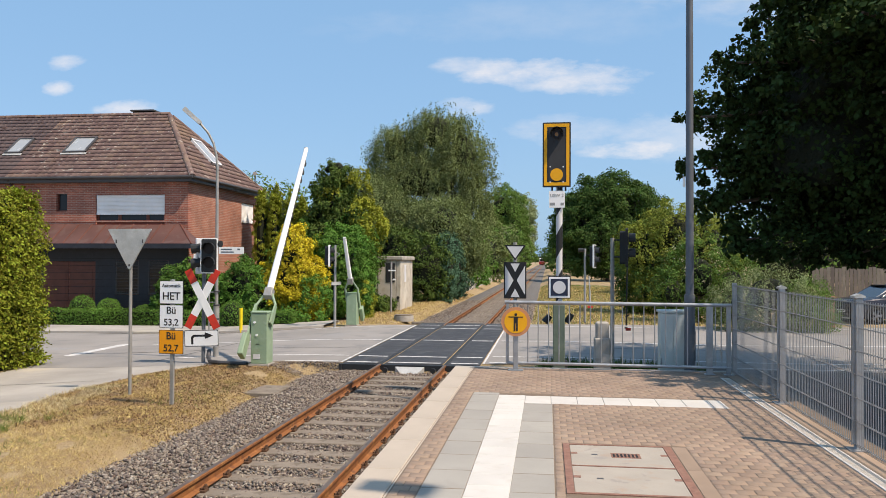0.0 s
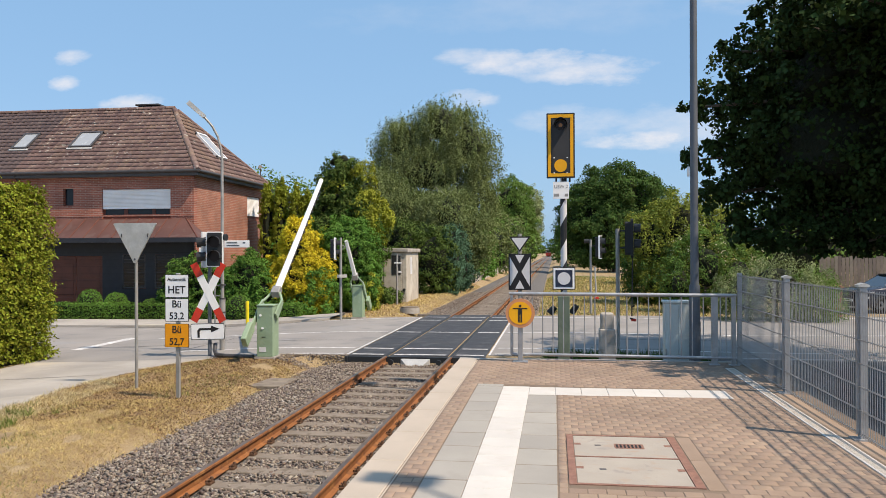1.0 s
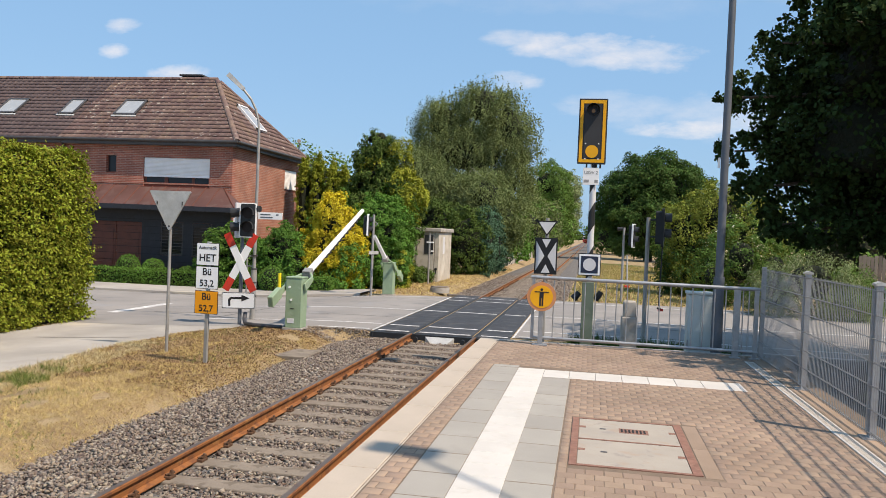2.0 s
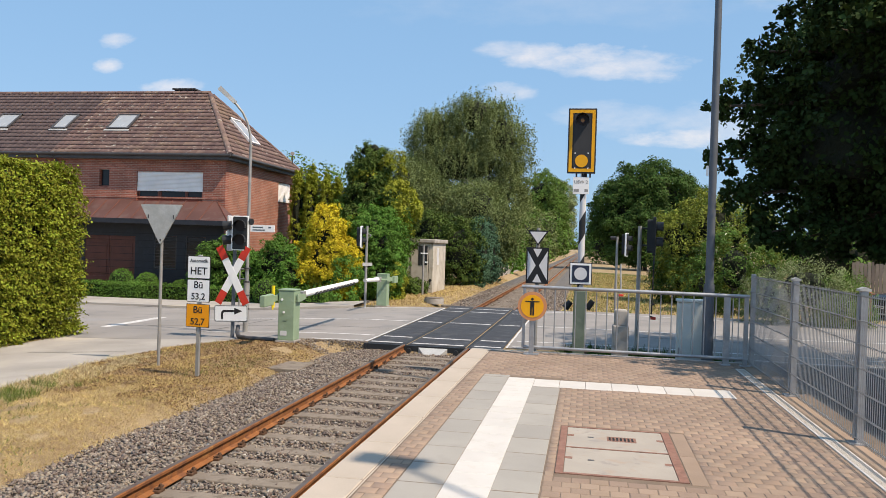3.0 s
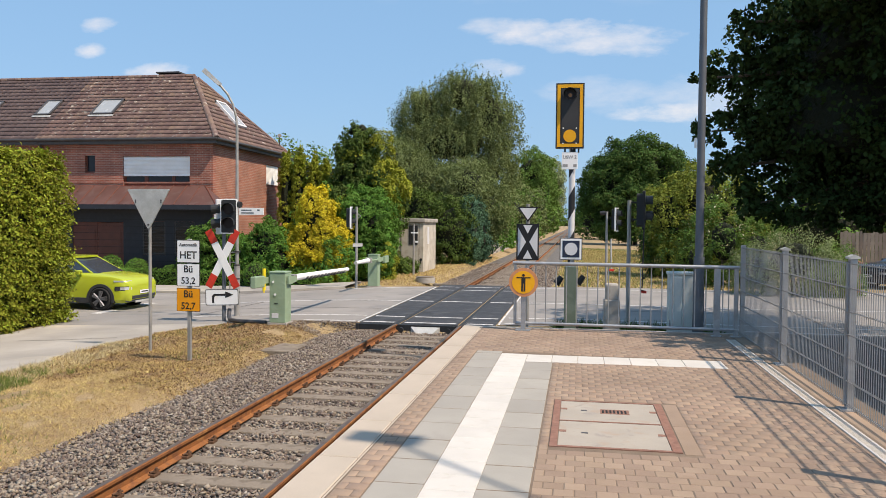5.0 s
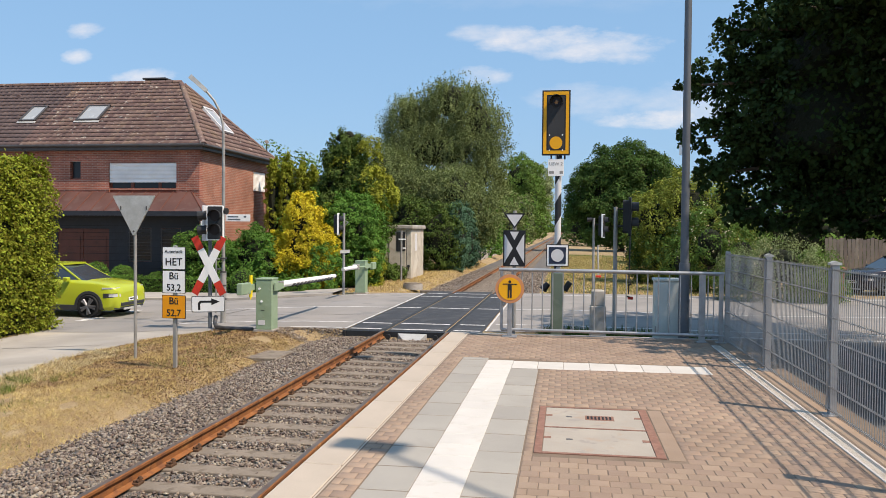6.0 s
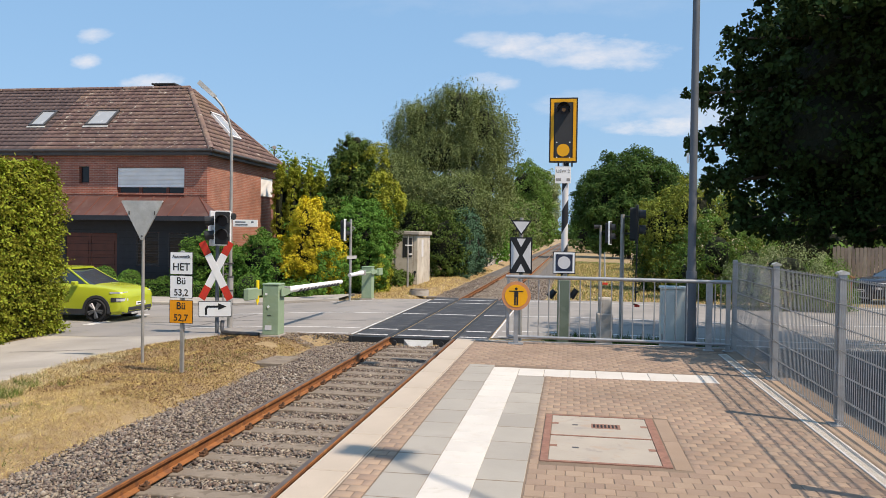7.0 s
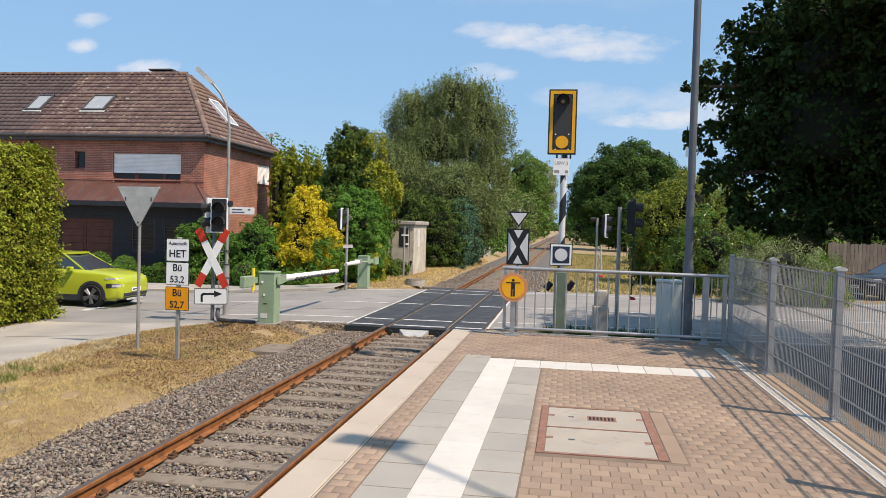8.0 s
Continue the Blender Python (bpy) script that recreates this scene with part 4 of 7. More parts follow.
def roof_window(name, x0, x1, t0, t1):
    """A skylight on the front slope between heights t0 and t1 of the slope."""
    a = Vector((0, RY - ey, RZ - EZ))
    s = a.normalized()
    n = Vector((1, 0, 0)).cross(s)
    m = Matrix((Vector((1, 0, 0)), s, n)).transposed().to_4x4()
    m.translation = Vector(((x0 + x1) / 2, ey, EZ)) + a * t0
    w, l = x1 - x0, a.length * (t1 - t0)
    win = part(name, boxes((-w / 2, -w / 2 + 0.09, 0, l, 0.0, 0.14), (w / 2 - 0.09, w / 2, 0, l, 0, 0.14), (-w / 2, w / 2, l - 0.09, l, 0, 0.145), (-w / 2, w / 2, 0, 0.09, 0, 0.135), bev=0.01), M["gutter"], house, "dark grey framed roof window", at=m)
    part("pane", boxes((-w / 2 + 0.09, w / 2 - 0.09, 0.09, l - 0.09, 0.08, 0.11)), M["skyglass"], win, "pale grey roof-window glass")
    part("flashing", boxes((-w / 2 - 0.06, w / 2 + 0.06, -0.13, 0.0, 0.05, 0.085), bev=0.008), M["signback"], win, "grey lead flashing")


roof_window("roof_window", -18.35, -17.25, 0.35, 0.59)
roof_window("roof_window", -21.15, -20.35, 0.35, 0.59)
roof_window("roof_window", -24.5, -23.4, 0.35, 0.59)
# skylight on the gable slope
s = Vector((RX - ex, 0, RZ - EZ)).normalized()
m = Matrix((Vector((0, 1, 0)), s, Vector((0, 1, 0)).cross(s))).transposed().to_4x4()
m.translation = Vector((ex, 35.3, EZ)) + s * 1.25
win = part("roof_window", boxes((-0.55, -0.46, 0, 1.6, 0, 0.16), (0.46, 0.55, 0, 1.6, 0, 0.16), (-0.55, 0.55, 1.5, 1.6, 0, 0.165), (-0.55, 0.55, 0, 0.1, 0, 0.155), bev=0.01), M["grey_sign"], house, "pale framed roof window", at=m)
part("pane", boxes((-0.46, 0.46, 0.1, 1.5, 0.09, 0.12)), M["skyglass"], win, "pale roof glass")
# chimney
ch = part("chimney", boxes((-16.75, -15.75, 35.6, 36.3, 8.6, 9.48), bev=0.02), M["slate"], house, "dark clad chimney")
part("chimney_cap", boxes((-16.85, -15.65, 35.5, 36.4, 9.482, 9.56), bev=0.015), M["gutter"], ch)
for vx in (-22.6, -19.7, -16.7):
    part("roof_vent", boxes((vx - 0.12, vx + 0.12, 34.35, 34.6, 8.42, 8.66), bev=0.03), M["tile_piece"], roof)
part("satellite_dish", tubes(((-11.9, 39.0, 6.1), (-11.9, 39.0, 6.9), 0.03), ((-11.9, 38.95, 6.75), (-11.85, 38.85, 6.80), 0.04, 0.11), n=12), M["gutter"], house)
# upper windows
big = part("window", boxes((-16.05, -12.94, HY + 0.12, HY + 0.2, 3.86, 3.98), (-16.05, -15.95, HY + 0.12, HY + 0.2, 3.98, 5.1), (-13.04, -12.94, HY + 0.12, HY + 0.2, 3.98, 5.1),
                           (-15.10, -14.93, HY + 0.12, HY + 0.2, 3.98, 5.1), (-13.82, -13.68, HY + 0.12, HY + 0.2, 3.98, 5.1), bev=0.01), M["wood"], house, "dark red wooden window frame")
part("pane", boxes((-15.95, -13.04, HY + 0.15, HY + 0.165, 3.98, 5.1)), M["window"], big)
sh = bmesh.new()
slats = [(HY + 0.085, 5.118), (HY + 0.085, 4.27), (HY + 0.035, 4.27), (HY + 0.035, 4.325)]
for i in range(14):
    slats += [(HY + 0.035, 4.336 + i * 0.056), (HY + 0.062, 4.380 + i * 0.056)]
prism(sh, slats, "x", -16.03, -12.96)
part("roller_shutter", sh, M["shutter"], big, "half-lowered grey white roller shutter")
part("window_sill", boxes((-16.12, -12.87, HY - 0.06, HY + 0.12, 3.80, 3.858), bev=0.01), M["wood"], big)
for x0 in (-17.86, -21.3):
    w = part("window", boxes((x0, x0 + 0.5 if x0 > -20 else x0 + 0.4, HY + 0.14, HY + 0.2, 4.42, 4.48), (x0, x0 + 0.05, HY + 0.14, HY + 0.2, 4.48, 5.17), bev=0.005), M["wood"], house, "small dark window")
    part("pane", boxes((x0 + 0.05, x0 + 0.5 if x0 > -20 else x0 + 0.4, HY + 0.16, HY + 0.175, 4.48, 5.17)), M["window"], w)
w = part("window", boxes((HX - 0.18, HX - 0.1, 37.2, 38.9, 4.1, 4.2), bev=0.01), M["wood"], house, "side window with a closed white shutter")
sh = bmesh.new()
slats = [(HX - 0.085, 5.19), (HX - 0.085, 4.21)]
for i in range(17):
    slats += [(HX - 0.052, 4.22 + i * 0.056), (HX - 0.045, 4.262 + i * 0.056)]
prism(sh, slats, "y", 37.22, 38.88)
part("roller_shutter", sh, M["shutter"], w)
# metal canopy over the ground floor
CT, CB_, CY = 3.86, 3.02, 30.1
bm = bmesh.new()
v = [bm.verts.new(p) for p in ((-24, HY - 0.01, CT), (-12.25, HY - 0.01, CT), (-11.2, CY, CB_), (-24, CY, CB_), (-11.2, HY - 0.01, CB_), (-24, HY - 0.01, CB_))]
for f in ((0, 1, 2, 3), (1, 4, 2), (2, 4, 5, 3), (0, 3, 5), (0, 5, 4, 1)):
    bm.faces.new([v[i] for i in f])
canopy = part("canopy", bm, M["copper"], house, "red-brown standing-seam metal canopy")
d = Vector((0, CY - HY + 0.01, CB_ - CT))
seam = bmesh.new()
x = -23.6
while x < -12.3:
    a = Vector((x, HY - 0.01, CT))
    prism_n = Vector((1, 0, 0)).cross(d).normalized()
    for k in range(1):
        tube(seam, a + Vector((0, 0, 0.012)), a + d + Vector((0, 0, 0.012)), 0.017, n=6)
    x += 0.62
tube(seam, (-12.25, HY - 0.01, CT + 0.01), (-11.2, CY, CB_ + 0.01), 0.025, n=6)
part("seam", seam, M["wood"], canopy)
part("fascia", boxes((-24, -11.17, CY - 0.03, CY + 0.05, CB_ - 0.20, CB_ - 0.004), (-11.25, -11.17, CY + 0.05, HY, CB_ - 0.20, CB_ - 0.004), (-24, -11.26, CY + 0.06, HY - 0.002, CB_ - 0.17, CB_ - 0.14)), M["slate"], canopy)
# dark clad ground floor
g0 = HY - 0.05
clad = part("ground_floor_cladding", pierced("x", g0, HY - 0.003, -24, HX + 0.003, HZ, 2.85, [(-18.4, -16.0, HZ, 2.27), (-15.1, -14.04, 0.88, 2.32), (-13.63, -12.7, 0.88, 2.32)]), M["slate"], house, "dark slate blue tile cladding")
bm = bmesh.new()
for i in range(10):
    z = HZ + 0.3 * i
    box(bm, -24, HX + 0.004, g0 - 0.004, g0 - 0.0005, z, z + 0.012)
part("cladding_joint", bm, M["dark"], clad)
for x0, x1 in ((-18.4, -17.23), (-17.2, -16.0)):
    door = part("door", boxes((x0, x1, g0 + 0.02, g0 + 0.044, HZ, 2.26), bev=0.01), M["wood"], house, "dark red-brown wooden entrance door")
    for k in range(3):
        part("door_panel", boxes((x0 + 0.12, x1 - 0.12, g0 + 0.001, g0 + 0.0195, HZ + 0.2 + 0.72 * k, HZ + 0.8 + 0.72 * k), bev=0.008), M["wood"], door)
for x0, x1 in ((-15.1, -14.04), (-13.63, -12.7)):
    w = part("window", boxes((x0, x1, g0 + 0.01, g0 + 0.045, 0.89, 0.96), (x0, x0 + 0.06, g0 + 0.01, g0 + 0.045, 0.96, 2.31), (x1 - 0.06, x1, g0 + 0.01, g0 + 0.045, 0.96, 2.31)), M["gutter"], house, "dark barred ground-floor window")
    part("pane", boxes((x0 + 0.06, x1 - 0.06, g0 + 0.03, g0 + 0.042, 0.96, 2.31)), M["window"], w)
    part("window_bars", tubes(*[((x0, g0 - 0.02, 1.0 + 0.14 * k), (x1, g0 - 0.02, 1.0 + 0.14 * k), 0.012) for k in range(10)], n=6), M["gutter"], w)

# ---- platform furniture ----
# galvanised railing across the platform end
def railing():
    t = thing("platform_end_railing", "galvanised steel bar railing across the platform end", "railing", (0, 0, P))
    part("top_rail", tubes(((2.43, 11.42, 1.0), (5.66, 11.30, 0.99), 0.027)), M["galv"], t, smooth=True)
    part("bottom_rail", tubes(((2.47, 11.42, 0.10), (5.66, 11.30, 0.10), 0.024)), M["galv"], t, smooth=True)
    for x, w in ((2.47, 0.022), (5.36, 0.045), (5.62, 0.03)):
        y = 11.42 - 0.12 * (x - 2.43) / 3.23
        p = part("post", boxes((x - w, x + w, y - 0.02, y + 0.02, 0.002 if x > 2.6 else 0.09, 0.985), bev=0.005), M["galv"], t)
        if x > 2.6:
            part("base_plate", boxes((x - 0.07, x + 0.07, y - 0.06, y + 0.06, 0.001, 0.012)), M["galv"], p)
    n = 19
    for i in range(1, n):
        x = 2.47 + (5.36 - 2.47) * i / n
        y = 11.42 - 0.12 * (x - 2.43) / 3.23
        part("bar", tubes(((x, y, 0.11), (x, y, 0.985), 0.0085), n=8), M["galv"], t)
    for x in (5.44, 5.52):
        part("bar", tubes(((x, 11.31, 0.11), (x, 11.31, 0.985), 0.0085), n=8), M["galv"], t)


railing()

# double-rod mesh fence along the platform
FX = 5.72


def mesh_fence():
    post_y = [11.38, 9.05, 6.78, 4.51, 2.24, -0.03, -2.30]
    t = thing("mesh_fence", "grey galvanised double-rod mesh fence with square capped posts", "fence", (FX, 0, P))
    for i, y in enumerate(post_y):
        w = 0.035 if i else 0.024
        p = part("post", boxes((-0.03, 0.03, y - w, y + w, -0.25, 1.31), bev=0.004), M["galv"], t)
        if i:
            bm = boxes((-0.045, 0.045, y - 0.05, y + 0.05, 1.31, 1.328))
            prism(bm, [(-0.045, 1.328), (0.045, 1.328), (0.0, 1.346)], "y", y - 0.05, y + 0.05)
            part("post_cap", bm, M["signback"], p, "pale pyramid cap")
            part("clamp", boxes((-0.05, -0.03, y - 0.012, y + 0.012, 0.05, 1.28)), M["galv"], p)
            part("base_plate", boxes((-0.09, 0.07, y - 0.08, y + 0.08, 0.0, 0.012)), M["galv"], p)
    wire = to_mesh("wire", boxes((-0.0365, -0.0315, -0.0025, 0.0025, 0.03, 1.29)))
    wire.materials.append(M["mesh_wire"])
    rod = to_mesh("rod", boxes((-0.0460, -0.0395, 0.0, 1.0, -0.0033, 0.0033)))
    rod.materials.append(M["mesh_wire"])
    for a, b in zip(post_y, post_y[1:]):
        lo, hi = b + 0.01, a - 0.01
        panel = part("panel", boxes((-0.0300, -0.0255, lo, hi, 1.268, 1.276)), M["mesh_wire"], t)
        for z in (0.06, 0.26, 0.46, 0.66, 0.86, 1.06, 1.27):
            for dx in (0.0, 0.016):
                child("rod", rod, panel, "", pose(dx, lo, z) @ Matrix.Diagonal((1, hi - lo, 1, 1)))
        n = int((hi - lo) / 0.05)
        for i in range(n + 1):
            child("wire", wire, panel, "", pose(0, lo + (hi - lo) * i / n, 0))


mesh_fence()
part("drain_channel", boxes((5.44, 5.56, -6, 11.0, P - 0.02, P + 0.004), bev=0.004), M["tactile"], platform, "pale slotted drainage channel")
slots = bmesh.new()
for i in range(330):
    y = 4.0 + 0.021 * i
    box(slots, 5.458, 5.542, y, y + 0.008, P + 0.0042, P + 0.0052)
part("drain_slots", slots, M["coping"], platform)
part("fence_kerb", boxes((5.585, 5.74, -16, 11.6, P - 0.2, P), bev=0.01), M["paver"], platform)
part("kerb_backing", boxes((5.755, 5.98, -16, 11.6, P - 0.2, P - 0.02)), M["joint"], platform)


# round yellow sign on a post
def yellow_sign():
    t = thing("round_warning_sign", "round yellow no-entry-for-walkers sign with an orange rim on a galvanised post", "sign", (2.60, 11.30, P))
    part("post", boxes((-0.035, 0.035, 0.01, 0.06, 0.003, 0.93), bev=0.006), M["galv"], t)
    part("base_plate", boxes((-0.11, 0.11, -0.05, 0.12, 0.001, 0.014)), M["galv"], t)
    part("rim", prism(bmesh.new(), disc_outline(0.215, 40), "y", -0.014, 0.008), M["ring"], t, at=pose(0, 0, 0.72))
    part("face", prism(bmesh.new(), disc_outline(0.168, 40), "y", -0.019, -0.0145), M["yellow"], t, at=pose(0, 0, 0.72))
    fig = bmesh.new()
    prism(fig, disc_outline(0.021, 14, 0, 0.105), "y", -0.022, -0.0195)
    for x0, x1, z0, z1 in ((-0.105, 0.105, 0.062, 0.077), (-0.030, 0.030, -0.02, 0.0615), (-0.030, -0.005, -0.135, -0.0205), (0.005, 0.030, -0.135, -0.0205)):
        box(fig, x0, x1, -0.022, -0.0195, z0, z1)
    part("pictogram", fig, M["black"], t, at=pose(0, 0, 0.72))


yellow_sign()


# service hatch in the paving
def hatch():
    t = thing("service_hatch", "rusty-framed concrete service hatch with a slotted grate in the platform", "hatch", (0, 0, P))
    x0, x1, y0, y1 = 3.20, 4.125, 5.13, 6.66
    part("frame", boxes((x0, x0 + 0.055, y0, y1, -0.05, 0.004), (x1 - 0.065, x1, y0, y1, -0.05, 0.004), (x0 + 0.056, x1 - 0.066, y0, y0 + 0.035, -0.05, 0.004), (x0 + 0.056, x1 - 0.066, y1 - 0.03, y1, -0.05, 0.004),
                        (x0 + 0.056, x1 - 0.066, 5.90, 5.925, -0.05, 0.003)), M["rustframe"], t)
    for a, b in ((y0 + 0.037, 5.898), (5.927, y1 - 0.032)):
        c = part("cover", boxes((x0 + 0.058, x1 - 0.068, a, b, -0.05, 0.0), bev=0.004), M["hatch"], t)
        part("lifting_slot", boxes((x0 + 0.23, x0 + 0.28, (a + b) / 2, (a + b) / 2 + 0.035, -0.002, 0.0012)), M["gutter"], c)
        for sx in (x0 + 0.06, x1 - 0.125):
            part("hinge_plate", boxes((sx, sx + 0.055, (a + b) / 2 + 0.02, (a + b) / 2 + 0.08, -0.002, 0.0016)), M["rustframe"], c)
    g = part("grate", boxes((3.59, 3.83, 6.20, 6.36, -0.01, 0.0016)), M["rustframe"], t)
    for k in range(7):
        part("slot", boxes((3.605 + 0.031 * k, 3.622 + 0.031 * k, 6.225, 6.335, 0.0008, 0.0024)), M["dark"], g)


hatch()


# lamp mast that stands beyond the frame and throws its shadow over the platform
def platform_lamp(x, y):
    t = thing("platform_lamp", "slim grey platform lamp mast with a curved neck", "lamp", (x, y, P - 0.1))
    part("mast", tubes(((0, 0, -0.75), (0, 0, 9.1), 0.07, 0.032)), M["bluegrey"], t, smooth=True)
    neck = bmesh.new()
    pts = [(0, 0, 9.1), (-0.05, 0.12, 9.4), (-0.17, 0.33, 9.7), (-0.36, 0.58, 9.92), (-0.55, 0.78, 10.02)]
    for a, b in zip(pts, pts[1:]):
        tube(neck, a, b, 0.024, n=10)
    part("neck", neck, M["bluegrey"], t, smooth=True)
    part("head", boxes((-0.20, 0.34, -0.14, 0.14, -0.04, 0.04), bev=0.02), M["bluegrey"], t, at=pose(-0.55, 0.86, 10.04, 0, 0, 172))


platform_lamp(8.93, 1.50)


# tall mast by the railing
def tall_mast():
    t = thing("lamp_mast", "tall tapered grey-blue steel lamp mast behind the railing", "lamp post", (5.21, 12.04, -0.03))
    part("shaft", tubes(((0, 0, 0), (0, 0, 1.9), 0.085, 0.080), ((0, 0, 1.9), (0, 0, 9.5), 0.062, 0.045), n=20), M["bluegrey"], t, smooth=True)
    part("access_door", boxes((0.04, 0.082, -0.04, 0.04, 0.9, 1.35), bev=0.005), M["bluegrey"], t)
    part("sign_bracket", boxes((-0.10, -0.066, -0.02, 0.02, 3.55, 3.7), bev=0.004), M["white"], t)
    part("lamp_head", boxes((-0.15, 0.6, -0.15, 0.15, 9.5, 9.6), bev=0.03), M["bluegrey"], t)


tall_mast()


# switch cabinet and concrete post behind the railing
def cabinet():
    t = thing("switch_cabinet", "light grey-green steel switch cabinet on a concrete plinth", "cabinet", (5.0, 12.4, -0.03))
    part("plinth", boxes((-0.22, 0.22, -0.16, 0.16, 0, 0.55)), M["concrete"], t)
    part("body", boxes((-0.20, 0.20, -0.14, 0.14, 0.552, 1.60), bev=0.01), M["cabinet"], t)
    part("lid", boxes((-0.22, 0.22, -0.16, 0.16, 1.602, 1.645), bev=0.012), M["cabinet"], t)
    for k in range(2):
        d = part("door", boxes((-0.185 + 0.19 * k, -0.005 + 0.19 * k, -0.152, -0.141, 0.60, 1.57), bev=0.004), M["cabinet"], t)
        part("hinge", tubes(((-0.185 + 0.36 * k, -0.155, 0.8), (-0.185 + 0.36 * k, -0.155, 0.9), 0.01), n=8), M["galv"], d)


cabinet()
bm = boxes((3.82, 4.08, 12.7, 12.95, -0.05, 1.12), bev=0.02)
box(bm, 3.845, 4.055, 12.72, 12.93, 1.10, 1.38, 0.03)
solid("concrete_post", bm, M["concrete"], "weathered square concrete marker post behind the railing", "post", kind="thing")


# speed-restriction style signal board on a striped mast
def signal():
    t = thing("crossing_signal", "crossing signal board with yellow border on a striped mast", "railway signal", (3.27, 14.0, -0.03))
    part("foot_box", boxes((-0.11, 0.10, -0.10, 0.20, 0.0, 1.62), bev=0.01), M["darkgreen"], t, "green relay housing, its colour darkened for shade")
    mast = part("mast", tubes(((0, 0, 0), (0, 0, 3.75), 0.057), n=20), M["grey_sign"], t, smooth=True)
    bands = bmesh.new()
    for z in (1.75, 2.55, 3.3):
        prism(bands, disc_outline(0.0585, 20), "z", z, z + 0.42)
        for v in bands.verts:
            if abs(v.co.z - z) < 1e-4 or abs(v.co.z - z - 0.42) < 1e-4:
                v.co.z += v.co.x * 1.8
    part("mast_band", bands, M["housing"], mast, "dark slanting stripes")
    b = part("board", prism(bmesh.new(), rounded(0.50, 1.16, 0.012), "y", -0.075, 0.0), M["housing"], t, at=pose(-0.05, -0.02, 4.31))
    bm = bmesh.new()
    for x0, x1, z0, z1 in ((-0.225, 0.225, 0.495, 0.555), (-0.225, 0.225, -0.555, -0.495), (-0.225, -0.17, -0.494, 0.494), (0.17, 0.225, -0.494, 0.494)):
        box(bm, x0, x1, -0.080, -0.0755, z0, z1)
    part("yellow_border", bm, M["yellow"], b)
    part("recess_plate", prism(bmesh.new(), rounded(0.29, 0.96, 0.02), "y", -0.084, -0.0755), M["plastic"], b)
    hood = bmesh.new()
    for k in range(13):
        a = radians(-20 + 220 * k / 12)
        c = Vector((0.115 * math.cos(a), 0, 0.36 + 0.115 * math.sin(a)))
        a2 = radians(-20 + 220 * (k + 1) / 12)
        c2 = Vector((0.115 * math.cos(a2), 0, 0.36 + 0.115 * math.sin(a2)))
        if k < 12:
            q = [hood.verts.new(p) for p in ((c.x, -0.08, c.z), (c2.x, -0.08, c2.z), (c2.x, -0.24 + 0.02 * (c2.z < 0.36), c2.z), (c.x, -0.24, c.z), (c.x * 1.05, -0.08, c.z + 0.006), (c2.x * 1.05, -0.08, c2.z + 0.006), (c2.x * 1.05, -0.24, c2.z + 0.006), (c.x * 1.05, -0.24, c.z + 0.006))]
            for f in ((0, 1, 2, 3), (4, 7, 6, 5), (3, 2, 6, 7)):
                hood.faces.new([q[i] for i in f])
    part("lamp_hood", hood, M["housing"], b)
    part("lens", prism(bmesh.new(), disc_outline(0.075, 24, 0, 0.36), "y", -0.10, -0.085), M["lens"], b, "unlit dark amber lens")
    part("lens_core", prism(bmesh.new(), disc_outline(0.034, 18, 0, 0.36), "y", -0.106, -0.1005), M["amber"], b, "dull amber lens centre")
    part("yellow_disc", prism(bmesh.new(), disc_outline(0.113, 32, 0, -0.36), "y", -0.090, -0.0845), M["yellow"], b)
    bm = bmesh.new()
    for x, z in ((-0.115, -0.22), (0.115, -0.22), (-0.115, -0.49), (0.115, -0.49)):
        prism(bm, disc_outline(0.012, 8, x, z), "y", -0.088, -0.0845)
    part("screw", bm, M["white"], b)
    for dx in (-0.13, -0.02, 0.11):
        part("bracket", boxes((dx - 0.015, dx + 0.015, -0.06, -0.02, 3.66, 3.735)), M["housing"], t)
    n = part("name_plate", boxes((-0.185, 0.095, -0.075, -0.06, 3.36, 3.665), bev=0.002), M["white"], t, "small white name plate")
    writing("plate_text", "USW 2", 0.082, M["pole"], n, pose(-0.045, -0.0765, 3.575, 90))
    for x0, x1 in ((-0.17, -0.08), (0.02, 0.08)):
        part("plate_bar", boxes((x0, x1, -0.0775, -0.0755, 3.40, 3.45)), M["pole"], n)
    s = part("square_board", boxes((-0.20, 0.20, -0.10, -0.075, 1.735, 2.135), bev=0.003), M["black"], t, "square board with a white dot")
    part("white_border", boxes((-0.185, 0.185, -0.106, -0.1005, 1.75, 2.12)), M["white"], s)
    part("navy_face", boxes((-0.150, 0.150, -0.111, -0.1065, 1.785, 2.085)), M["navy"], s)
    part("white_dot", prism(bmesh.new(), disc_outline(0.113, 32, 0, 1.935), "y", -0.116, -0.1115), M["grey_sign"], s)
    part("control_box", boxes((0.03, 0.15, -0.05, 0.12, 0.25, 0.62), bev=0.02), M["housing"], t)
    part("bell", tubes(((-0.26, 0.05, 1.30), (-0.16, 0.05, 1.42), 0.07, 0.05)), M["housing"], t)
    part("bell", tubes(((0.13, 0.05, 1.3), (0.23, 0.05, 1.45), 0.06, 0.05)), M["housing"], t)


signal()


